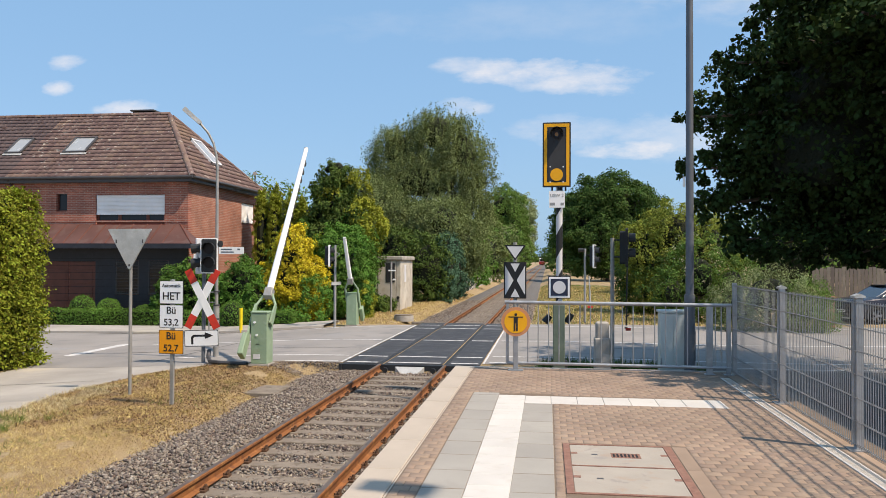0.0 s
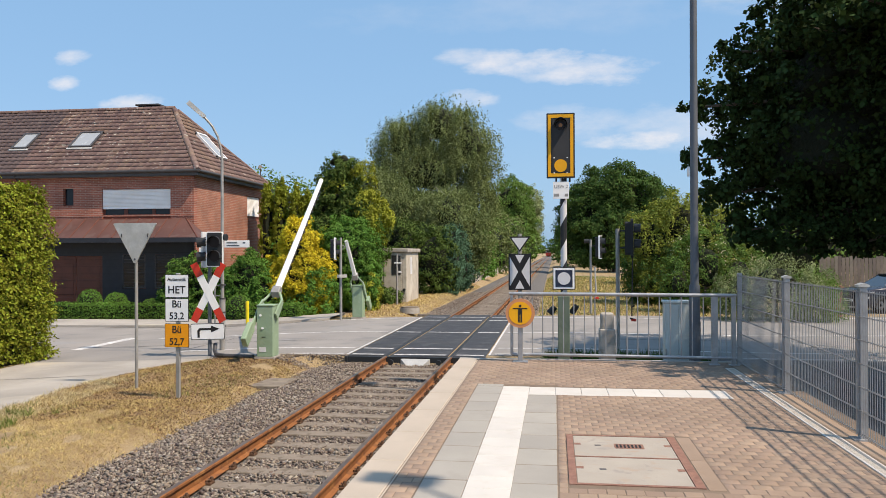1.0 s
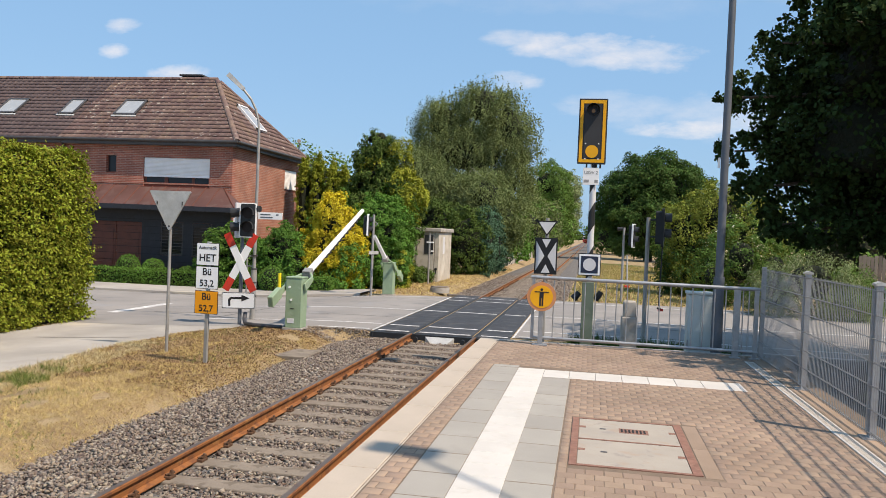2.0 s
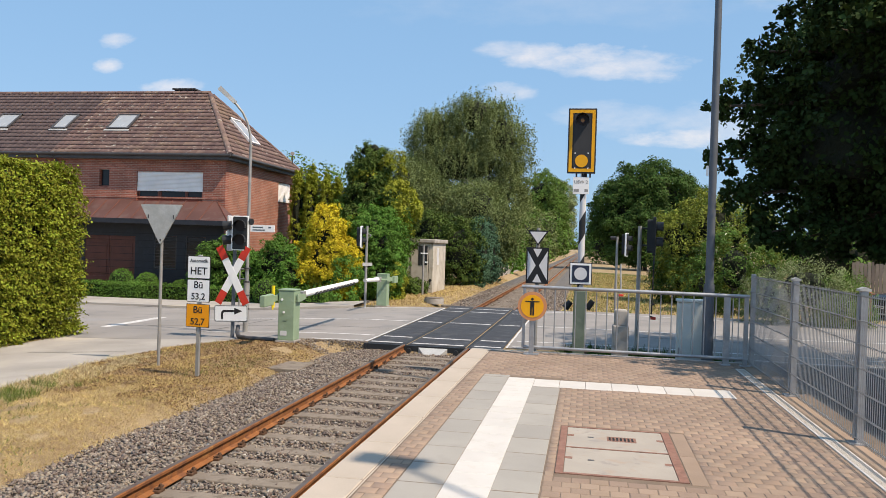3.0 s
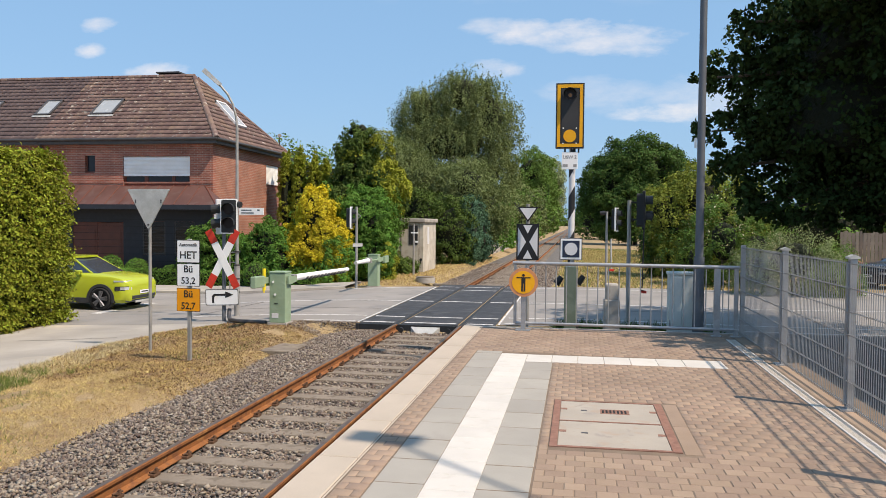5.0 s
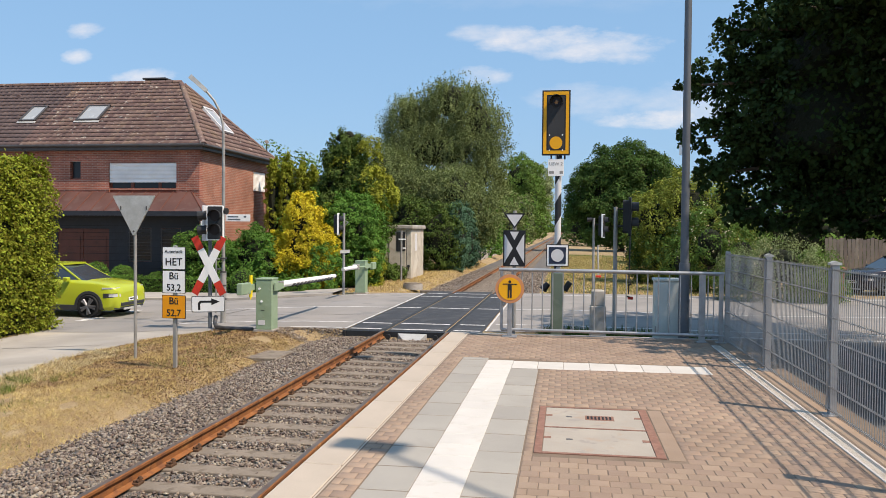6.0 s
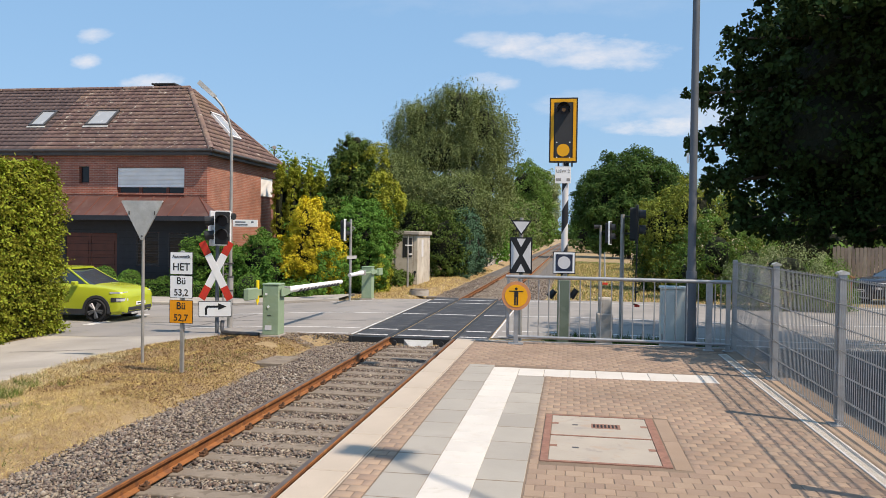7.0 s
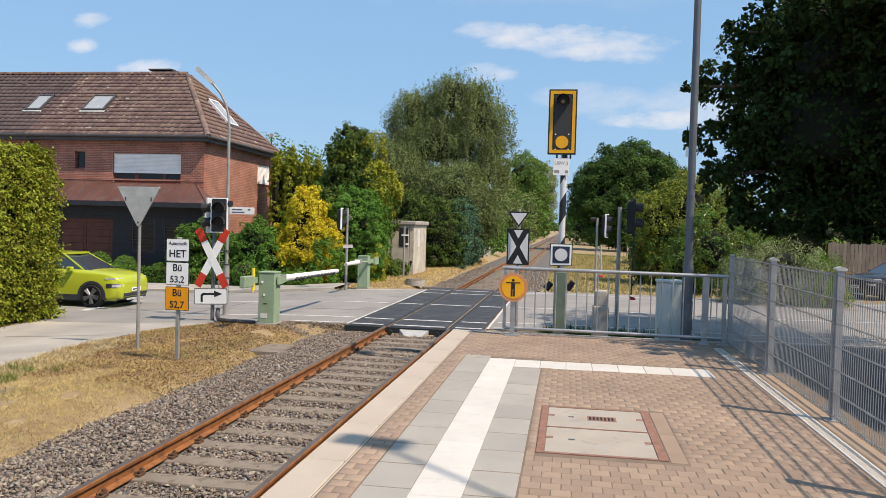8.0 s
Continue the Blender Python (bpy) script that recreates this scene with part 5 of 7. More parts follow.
# black and white cross board with a triangle above
def cross_board():
    t = thing("railway_cross_board", "black and white cross board with a triangle on a post", "railway sign", (2.46, 14.5, -0.03))
    part("post", tubes(((0, 0.04, 0), (0, 0.04, 2.75), 0.035)), M["pole"], t, smooth=True)
    b = part("board", boxes((-0.21, 0.21, -0.02, 0.0, 1.70, 2.38), bev=0.003), M["black"], t)
    bm = bmesh.new()
    c = 2.04
    for pts in ([(-0.185, c + 0.275), (-0.185, c - 0.275), (-0.03, c)], [(0.185, c + 0.275), (0.185, c - 0.275), (0.03, c)], [(-0.085, c + 0.315), (0.085, c + 0.315), (0, c + 0.155)], [(-0.085, c - 0.315), (0.085, c - 0.315), (0, c - 0.155)]):
        prism(bm, pts, "y", -0.025, -0.0205)
    part("white_field", bm, M["grey_sign"], b)
    tri = part("triangle", prism(bmesh.new(), [(-0.20, 2.70), (0.20, 2.70), (0, 2.41)], "y", -0.02, 0.0), M["black"], t)
    part("triangle_face", prism(bmesh.new(), [(-0.155, 2.675), (0.155, 2.675), (0, 2.45)], "y", -0.025, -0.0205), M["grey_sign"], tri)


cross_board()

# ---- signs and gear at the crossing ----
def board_sign(t, name, z0, z1, w, face, rows, label):
    b = part(name, prism(bmesh.new(), rounded(w, z1 - z0, 0.012, cy=(z0 + z1) / 2), "y", -0.052, -0.04), M["black"], t, label)
    part("face", prism(bmesh.new(), rounded(w - 0.018, z1 - z0 - 0.018, 0.01, cy=(z0 + z1) / 2), "y", -0.0555, -0.0525), face, b)
    for text, size, z in rows:
        writing("lettering", text, size, M["black"], b, pose(0, -0.057, z, 90))


def route_signs():
    t = thing("whistle_and_crossing_boards", "three stacked white and orange railway boards on a grey post", "railway sign", (-3.37, 12.60, lie(-3.37, 12.60)), rz=-4)
    part("post", boxes((-0.032, 0.032, -0.036, 0.02, 0.0, 1.0), bev=0.006), M["pole"], t)
    part("upper_post", boxes((-0.032, 0.032, -0.036, 0.02, 1.002, 2.16), bev=0.006), M["signback"], t)
    board_sign(t, "white_board", 1.74, 2.14, 0.445, M["white"], (("Automatik", 0.082, 2.055), ("HET", 0.185, 1.87)), "white board lettered Automatik HET")
    board_sign(t, "white_board", 1.325, 1.725, 0.445, M["white"], (("Bü", 0.175, 1.625), ("53,2", 0.165, 1.42)), "white board lettered Bü 53,2")
    board_sign(t, "orange_board", 0.88, 1.29, 0.455, M["orange"], (("Bü", 0.175, 1.185), ("52,7", 0.165, 0.975)), "orange board lettered Bü 52,7")


route_signs()


def yield_back():
    z = lie(-4.7, 13.6)
    t = thing("triangular_road_sign", "back of a grey triangular road sign on a thin pole", "road sign", (-4.70, 13.6, z), rz=-3)
    part("pole", tubes(((0, 0, -0.1), (0, 0, 2.5), 0.03)), M["pole"], t, smooth=True)
    b = part("plate", prism(bmesh.new(), [(-0.425, 3.075), (-0.445, 3.10), (-0.425, 3.12), (0.425, 3.12), (0.445, 3.10), (0.425, 3.075), (0.025, 2.375), (0, 2.365), (-0.025, 2.375)], "y", -0.055, -0.03), M["signback"], t, "bare aluminium back with rivets")
    for x in (-0.27, 0.27):
        part("rivet", boxes((x - 0.012, x + 0.012, -0.062, -0.0555, 2.85, 2.92)), M["gutter"], b)
    part("rivet", prism(bmesh.new(), disc_outline(0.02, 10, 0, 2.44), "y", -0.06, -0.0555), M["gutter"], b)


yield_back()


def signal_head(t, at, w=0.40, h=0.62, face_front=True, light=True):
    """A two-lens road signal head with a white-edged backing board; its lenses face -y when face_front."""
    s = -1 if face_front else 1
    b = part("signal_head", prism(bmesh.new(), rounded(w, h, 0.04), "y", -0.03, 0.03), M["white"] if light else M["housing"], t, "dark signal head with a white edge", at=at)
    if light:
        part("backing_board", prism(bmesh.new(), rounded(w - 0.05, h - 0.05, 0.03), "y", s * 0.031 if s > 0 else -0.037, s * 0.037 if s > 0 else -0.031), M["housing"], b)
    part("lamp_case", prism(bmesh.new(), rounded(w * 0.62, h * 0.86, 0.05), "y", 0.031 if s < 0 else -0.16, 0.16 if s < 0 else -0.031), M["housing"], b)
    for dz in (h * 0.2, -h * 0.2):
        part("lens", prism(bmesh.new(), disc_outline(h * 0.15, 22, 0, dz), "y", *sorted((s * 0.05, s * 0.038))), M["lens"], b, "unlit dark red lens")
        hood = bmesh.new()
        r = h * 0.17
        for k in range(14):
            a0, a1 = radians(-15 + 210 * k / 14), radians(-15 + 210 * (k + 1) / 14)
            p = [(r * math.cos(a), dz + r * math.sin(a)) for a in (a0, a1)]
            o = [((r + 0.008) * math.cos(a), dz + (r + 0.008) * math.sin(a)) for a in (a0, a1)]
            d = s * 0.20
            q = [hood.verts.new(v) for v in ((p[0][0], s * 0.04, p[0][1]), (p[1][0], s * 0.04, p[1][1]), (p[1][0], d, p[1][1]), (p[0][0], d, p[0][1]), (o[0][0], s * 0.04, o[0][1]), (o[1][0], s * 0.04, o[1][1]), (o[1][0], d, o[1][1]), (o[0][0], d, o[0][1]))]
            for f in ((0, 1, 2, 3), (4, 7, 6, 5), (3, 2, 6, 7)):
                hood.faces.new([q[i] for i in f])
        part("hood", hood, M["housing"], b)
    return b


def crossbuck():
    t = thing("crossing_light_with_cross", "red and white crossbuck with a two-lens crossing light on a post", "level crossing sign", (-5.07, 17.6, lie(-5.07, 17.6)))
    part("post", tubes(((0, 0.05, -0.1), (0, 0.05, 2.2), 0.045), ((0, 0.05, 2.2), (0, 0.05, 2.95), 0.035)), M["bluegrey"], t, smooth=True)
    signal_head(t, pose(0.16, -0.02, 2.56, 0, 0, 12), 0.40, 0.84)
    for a, b, r in (((-0.10, 0.12, 2.75), (-0.32, 0.05, 2.72), 0.11), ((-0.10, 0.12, 2.40), (-0.32, 0.05, 2.37), 0.11), ((0.26, 0.1, 2.86), (0.42, 0.05, 2.84), 0.07)):
        part("side_hood", tubes((a, b, r, r + 0.01)), M["housing"], t)
    part("side_plate", boxes((-0.22, -0.16, 0.04, 0.30, 2.12, 2.98), bev=0.02), M["grey_sign"], t)
    zc, L, w = 1.53, 0.78, 0.092
    c = part("cross", boxes((-0.02, 0.02, -0.012, 0.02, zc - 0.12, zc + 0.12)), M["pole"], t)
    for k, sgn in enumerate((1, -1)):
        m = pose(0, -0.025 - 0.007 * k, zc, 0, sgn * 28, 0)
        part("arm", boxes((-w, w, -0.003, 0.003, -0.44, 0.44)), M["white"], c, at=m)
        for z0, z1 in ((0.441, L), (-L, -0.441)):
            part("red_end", boxes((-w, w, -0.003, 0.003, z0, z1)), M["red"], c, at=m)
    p = part("arrow_plate", prism(bmesh.new(), rounded(0.86, 0.40, 0.03), "y", -0.02, -0.006), M["signback"], t, "white plate with a black bent arrow", at=pose(-0.02, 0, 0.60, 0, -2, 0))
    part("face", prism(bmesh.new(), rounded(0.84, 0.38, 0.028), "y", -0.0235, -0.0205), M["black"], p)
    part("white_field", prism(bmesh.new(), rounded(0.815, 0.355, 0.025), "y", -0.0265, -0.024), M["white"], p)
    bm = bmesh.new()
    prism(bm, [(-0.255, -0.14), (-0.255, 0.03), (-0.20, 0.085), (0.10, 0.085), (0.10, 0.035), (-0.17, 0.035), (-0.20, 0.0), (-0.20, -0.14)], "y", -0.029, -0.027)
    prism(bm, [(0.09, 0.14), (0.30, 0.06), (0.09, -0.02)], "y", -0.030, -0.0271)
    part("arrow", bm, M["black"], p)


crossbuck()


def street_lamp():
    t = thing("street_lamp", "slim grey street lamp with a curved arm and flat head", "street lamp", (-5.29, 18.9, lie(-5.29, 18.9)))
    part("mast", tubes(((0, 0, -0.1), (0, 0, 1.3), 0.075), ((0, 0, 1.3), (0, 0, 4.85), 0.045, 0.036)), M["pole"], t, smooth=True)
    arm = bmesh.new()
    pts = [(0, 0, 4.85), (-0.03, 0, 5.15), (-0.10, -0.03, 5.45), (-0.22, -0.07, 5.7), (-0.38, -0.12, 5.9), (-0.46, -0.15, 5.98)]
    for a, b in zip(pts, pts[1:]):
        tube(arm, a, b, 0.03, n=10)
    part("arm", arm, M["pole"], t, smooth=True)
    bm = bmesh.new()
    prism(bm, [(-0.46, -0.06), (0.06, -0.045), (0.10, 0.0), (0.06, 0.055), (-0.46, 0.06)], "y", -0.10, 0.10)
    part("head", bm, M["signback"], t, "pale grey flat lamp head", at=pose(-0.46, -0.15, 5.99, 0, 42, 16))
    for k in range(4):
        part("clamp", tubes(((0, 0, 0.6 + 0.35 * k), (0, 0, 0.64 + 0.35 * k), 0.082)), M["gutter"], t)
    lad = part("ladder_rail", tubes(((-0.20, 0, 0.25), (-0.20, 0, 2.0), 0.02), n=8), M["pole"], t)
    for k in range(7):
        part("rung", tubes(((-0.18, 0, 0.35 + 0.26 * k), (-0.05, 0, 0.35 + 0.26 * k), 0.013), n=6), M["pole"], lad)
    s = part("street_name_sign", boxes((0.06, 0.72, -0.012, 0.012, 2.62, 2.80), bev=0.003), M["white"], t, "white direction plate with small print", at=pose(0, 0, 0.0))
    part("print_bar", boxes((0.12, 0.40, -0.015, -0.0125, 2.725, 2.755), (0.12, 0.46, -0.015, -0.0125, 2.655, 2.685), (0.55, 0.62, -0.015, -0.0125, 2.72, 2.76)), M["bluegrey"], s)
    s = part("street_name_sign", boxes((-0.62, -0.08, -0.012, 0.012, 2.42, 2.62), bev=0.003), M["white"], t, "white plate", at=pose(0, 0, 0.0))
    part("print_bar", boxes((-0.30, -0.12, -0.015, -0.0125, 2.50, 2.53)), M["bluegrey"], s)


street_lamp()

def barrier(name, at, flip, length, label):
    """Half-barrier machine: green case, two swing arms with a counterweight, and the white boom. Local +y points over the road."""
    t = thing(name, label, "level crossing barrier", at, rz=180 if flip else 0)
    case = part("case", boxes((-0.19, 0.19, -0.20, 0.20, 0.02, 1.16), bev=0.012), M["green"], t)
    part("case_lid", boxes((-0.20, 0.20, -0.21, 0.21, 1.162, 1.20), bev=0.01), M["green"], case)
    part("plinth", boxes((-0.23, 0.23, -0.24, 0.24, -0.15, 0.018)), M["concrete"], case)
    part("lock", tubes(((-0.10, -0.201, 0.96), (-0.10, -0.215, 0.96), 0.028), ((-0.05, -0.201, 0.67), (-0.05, -0.215, 0.67), 0.028), n=14), M["white"], case)
    part("handle_slot", boxes((-0.07, 0.02, -0.206, -0.2005, 0.46, 0.475)), M["housing"], case)
    part("type_plate", boxes((-0.13, 0.03, -0.205, -0.2005, 0.13, 0.24)), M["grey_sign"], case, "small worn type plate")
    boom = part("boom", tubes(((0, 0.72, 0.0), (0, length, 0.0), 0.082, 0.058), n=16), M["white"], t, "white tapered boom", smooth=True, at=pose(0, 0, 1.0))
    bm = bmesh.new()
    for sx in (-0.235, 0.235):
        prism(bm, [(-0.12, -0.09), (0.12, -0.09), (0.42, -0.05), (0.42, 0.05), (0.12, 0.09), (-0.12, 0.09)], "x", sx - 0.018, sx + 0.018)
        tube(bm, (sx, 0.40, 0), (sx * 0.35, 0.72, 0), 0.03, n=8)
        if sx < 0:
            prism(bm, [(-0.10, -0.07), (-0.10, 0.07), (-0.9, 0.05), (-0.9, -0.08)], "x", sx - 0.018, sx + 0.018)
    part("swing_arm", bm, M["green"], boom, "faded green swing arms")
    part("counterweight", boxes((-0.34, -0.215, -0.95, -0.40, -0.15, 0.11), bev=0.02), M["green"], boom)
    part("boom_socket", boxes((-0.10, 0.10, 0.62, 0.86, -0.09, 0.09), bev=0.015), M["pole"], boom)
    if not flip:
        y = 1.6
        while y < length - 0.35:
            part("rubber_tab", boxes((-0.079, 0.079, y, y + 0.12, -0.088, -0.045), bev=0.006), M["housing"], boom)
            r = 0.082 - 0.024 * (y - 0.72) / (length - 0.72)
            for dy in (0.02, 0.12):
                part("boom_slot", boxes((0.03, r + 0.002, y + dy, y + dy + 0.07, -0.045, -0.008)), M["gutter"], boom)
            y += 0.30
    part("boom_tip", tubes(((0, length, 0), (0, length + 0.02, 0), 0.062)), M["signback"], boom)
    return boom


near_boom = barrier("barrier_machine", (-3.42, 17.1, 0.0), False, 5.47, "faded green barrier machine with a white boom beside the road")
far_boom = barrier("barrier_machine", (-4.08, 28.35, -0.02), True, 2.5, "faded green barrier machine by the hedge beyond the road")
t = thing("cable_hose", "black cable hose lying by the barrier machine", "cable", (-4.4, 17.2, -0.05))
bm = bmesh.new()
pts = [(-0.55, 0.5, 0.25), (-0.5, 0.35, 0.12), (-0.35, 0.1, 0.05), (-0.1, 0.0, 0.04), (0.3, -0.05, 0.04), (0.62, -0.08, 0.04)]
for a, b in zip(pts, pts[1:]):
    tube(bm, a, b, 0.05, n=8)
part("hose", bm, M["gutter"], t)


# far crossing light seen from behind, by the yellow shrub
def far_light(at, rz, label, head_at, h=0.8, extra=True, edge=True):
    t = thing("crossing_light", label, "level crossing light", at, rz=rz)
    part("post", tubes(((0, 0, -0.1), (0, 0, 2.95), 0.05, 0.045)), M["pole"], t, smooth=True)
    signal_head(t, head_at, 0.42, h, True, edge)
    if extra:
        part("cross_arm", boxes((-0.3, 0.3, -0.06, -0.05, 1.5, 1.62)), M["signback"], t, at=pose(0, 0, 0, 0, 0, 70))
        part("bracket", tubes(((0.02, 0, 2.5), (0.16, 0, 2.62), 0.015), ((0.02, 0, 2.7), (0.16, 0, 2.62), 0.015), n=6), M["pole"], t)
    return t


far_light((-4.55, 27.6, -0.03), 0, "crossing light seen from its side beside the far barrier", pose(-0.22, 0.05, 2.55, 0, 0, 100))
t = far_light((4.57, 18.6, -0.03), 0, "crossing light on a grey post seen from the side", pose(0.33, 0.0, 2.72, 0, 0, 84), 0.9, False, False)
for z in (2.5, 2.9):
    part("arm", tubes(((0, 0, z), (0.33, 0, z), 0.02), n=8), M["housing"], t)
part("chain", tubes(((0.32, 0, 0.9), (0.34, 0, 2.3), 0.015), ((0.28, 0, 0.85), (0.40, 0, 0.82), 0.02), ((0.30, 0, 1.1), (0.38, 0, 1.15), 0.02), n=6), M["housing"], t)
part("cross_end", boxes((0.30, 0.42, -0.03, -0.02, 0.78, 0.84), bev=0.005), M["red"], t)
t = far_light((4.49, 30.8, -0.1), 0, "white-edged crossing light on a post beyond the road", pose(0.36, 0.0, 2.65, 0, 0, 75), 0.9, False)
part("arm", tubes(((0, 0, 2.7), (0.36, 0, 2.7), 0.02), n=8), M["housing"], t)
part("side_hood", tubes(((-0.05, 0, 2.9), (-0.25, 0, 2.88), 0.07, 0.08)), M["housing"], t)
part("red_white_rod", tubes(((0.20, 0, 0.75), (0.16, 0, 1.9), 0.03), n=8), M["signback"], t)
part("red_end", boxes((0.1, 0.3, -0.03, 0.03, 0.66, 0.74), bev=0.01), M["red"], t)


# concrete relay hut
def hut():
    t = thing("relay_hut", "small stained concrete relay hut with a flat roof slab", "hut", (-4.50, 37.5, -0.05), rz=0)
    x0, x1, y0, y1 = -1.6, 0.52, 0.0, 3.4
    part("wall", boxes((x0, x1, y0, y1, 0, 2.42), bev=0.02), M["hutwall"], t)
    part("roof_slab", boxes((x0 - 0.1, x1 + 0.1, y0 - 0.1, y1 + 0.1, 2.422, 2.62), bev=0.04), M["concrete"], t)
    d = part("door", boxes((-0.58, 0.26, -0.03, -0.002, 0.12, 2.2), bev=0.008), M["hutwall"], t, "pale steel door")
    part("vent", boxes((-0.45, -0.12, -0.04, -0.031, 0.2, 0.5)), M["grey_sign"], d)
    part("vent_slots", boxes(*[(-0.42, -0.15, -0.044, -0.0405, 0.23 + 0.06 * k, 0.25 + 0.06 * k) for k in range(4)]), M["dark"], d)
    part("window_vent", boxes((-0.20, 0.24, -0.05, -0.031, 1.35, 2.28), bev=0.01), M["housing"], t)
    part("panel_joint", boxes((0.29, 0.31, -0.006, -0.001, 0.1, 2.4), (-1.05, -1.03, -0.006, -0.001, 0.1, 2.4)), M["gutter"], t)
    part("fitting", tubes(((0.40, -0.03, 0.62), (0.40, 0.0, 0.62), 0.07), ((0.40, -0.02, 0.4), (0.40, -0.02, 0.6), 0.03)), M["housing"], t)
    part("notice", boxes((x1 + 0.001, x1 + 0.006, 1.0, 1.5, 1.35, 2.2)), M["grey_sign"], t, "faded paper strip on the side wall")


hut()
t = thing("marker_post", "steel post with two small plates beside the hut", "post", (-4.05, 35.5, -0.05))
part("post", tubes(((0, 0, 0), (0, 0, 2.35), 0.05)), M["pole"], t, smooth=True)
part("plate", boxes((-0.12, 0.22, -0.06, -0.045, 1.92, 1.98)), M["white"], t)
part("plate", boxes((0.08, 0.22, -0.06, -0.045, 1.50, 1.58)), M["white"], t)
t = thing("inspection_shaft", "low round concrete inspection shaft beside the track", "shaft", (-2.75, 31.6, -0.1))
part("ring", tubes(((0, 0, 0), (0, 0, 0.22), 0.40), n=24), M["concrete"], t, smooth=True)
part("lid", tubes(((0, 0, 0.222), (0, 0, 0.26), 0.36), n=24), M["sleeper"], t, smooth=True)
bm = boxes((-2.2, -1.5, 30.2, 30.4, -0.2, -0.02), bev=0.03)
solid("concrete_block", bm, M["sleeper"], "loose concrete kerb block beside the rails", "kerb", kind="thing")
# low wall and flat cover in the verge
solid("cable_cover", boxes((-3.0, -2.15, 14.35, 15.35, -0.4, -0.20), bev=0.015), M["sleeper"], "flat concrete cable cover in the verge", "cover", kind="thing")
solid("low_wall", boxes((-3.4, -3.2, 62, 110, -0.3, 0.7), bev=0.02), M["concrete"], "low grey concrete wall beside the track", "wall", kind="thing")

# white retroreflective wedge between the rails at the deck's edge
t = thing("deck_ramp", "white steel deflector wedge between the rails", "deflector", (-0.05, 17.42, -0.02))
bm = bmesh.new()
v = [bm.verts.new(p) for p in ((-0.34, 0.03, -0.03), (0.34, 0.03, -0.03), (0.18, -0.12, -0.17), (-0.18, -0.12, -0.17), (-0.34, 0.03, -0.17), (0.34, 0.03, -0.17))]
for f in ((0, 1, 2, 3), (0, 3, 4), (1, 5, 2), (3, 2, 5, 4), (0, 4, 5, 1)):
    bm.faces.new([v[i] for i in f])
part("plate", bm, M["signback"], t)
for x in (-0.55, 0.55):
    part("side_lug", tubes(((x, -0.02, -0.1), (x, -0.10, -0.1), 0.06)), M["housing"], t)
# yellow marker by the far kerb
t = thing("yellow_marker", "short bright yellow plastic marker post by the pavement", "marker post", (-7.75, 26.75, lie(-7.75, 26.75) + 0.1))
part("post", tubes(((0, 0, -0.1), (0, 0, 0.78), 0.06), n=12), M["yellowpost"], t, smooth=True)

# ---- right side beyond the road ----
t = thing("board_fence", "weathered grey vertical board fence", "fence", (15.4, 39.0, -0.15), rz=-8)
for i in range(60):
    part("board", boxes((0.16 * i, 0.16 * i + 0.145, 0, 0.025, 0, 2.25 + 0.05 * math.sin(i * 1.7)), bev=0.004), M["plank"], t)
part("rail", boxes((0, 9.6, 0.026, 0.08, 0.5, 0.6), (0, 9.6, 0.026, 0.08, 1.7, 1.8)), M["plank"], t)
t = thing("gate_pier", "short red brick gate pier with a flowering pot", "pier", (13.4, 31.2, -0.15))
part("pier", boxes((-0.28, 0.28, -0.28, 0.28, 0, 1.15)), M["brick_front"], t)
part("cap", boxes((-0.33, 0.33, -0.33, 0.33, 1.152, 1.23), bev=0.015), M["brick_side"], t)
t = thing("storage_box", "grey slatted storage box behind the fence", "storage box", (9.3, 11.2, -0.1))
part("body", boxes((-0.5, 0.6, -0.7, 0.7, 0, 1.45), bev=0.02), M["bluegrey"], t)
for k in range(6):
    part("slat", boxes((-0.53, -0.503, -0.68, 0.68, 0.1 + 0.22 * k, 0.29 + 0.22 * k), bev=0.005), M["signback"], t)
part("lid", boxes((-0.55, 0.65, -0.75, 0.75, 1.452, 1.50), bev=0.015), M["bluegrey"], t)

# ---- cars ----
def car(name, label, at, rz, paint_mat, moving=False):
    """Compact crossover; local +x is forward, origin on the road under the middle."""
    t = thing(name, label, "car", at, rz=rz)
    # stations: x, half width low, half width belt, bottom, shoulder height, top height, half width top
    st = ((2.10, 0.60, 0.58, 0.36, 0.66, 0.70, 0.44), (2.07, 0.74, 0.72, 0.27, 0.75, 0.82, 0.58), (1.98, 0.83, 0.80, 0.22, 0.83, 0.90, 0.66), (1.84, 0.875, 0.85, 0.20, 0.89, 0.955, 0.71), (1.60, 0.895, 0.875, 0.20, 0.94, 1.00, 0.75),
          (1.10, 0.90, 0.885, 0.20, 0.98, 1.055, 0.77), (0.80, 0.90, 0.885, 0.20, 1.00, 1.085, 0.78), (0.2, 0.90, 0.885, 0.20, 1.02, 1.08, 0.78), (-0.6, 0.90, 0.885, 0.20, 1.04, 1.09, 0.78),
          (-1.3, 0.90, 0.88, 0.20, 1.06, 1.12, 0.77), (-1.75, 0.87, 0.85, 0.24, 1.06, 1.13, 0.74), (-2.0, 0.80, 0.78, 0.30, 1.0, 1.08, 0.68), (-2.09, 0.66, 0.64, 0.40, 0.87, 0.94, 0.55))
    bm = bmesh.new()
    prev = None
    for x, wl, wb, zb, zs, zt, wt_ in st:
        half = ((wl * 0.88, zb), (wl, zb + 0.10), (wl * 1.005, (zb + zs) / 2), (wb, zs - 0.03), (wb * 0.97, zs + 0.02), (wt_, zt - 0.012), (wt_ * 0.5, zt + 0.008))
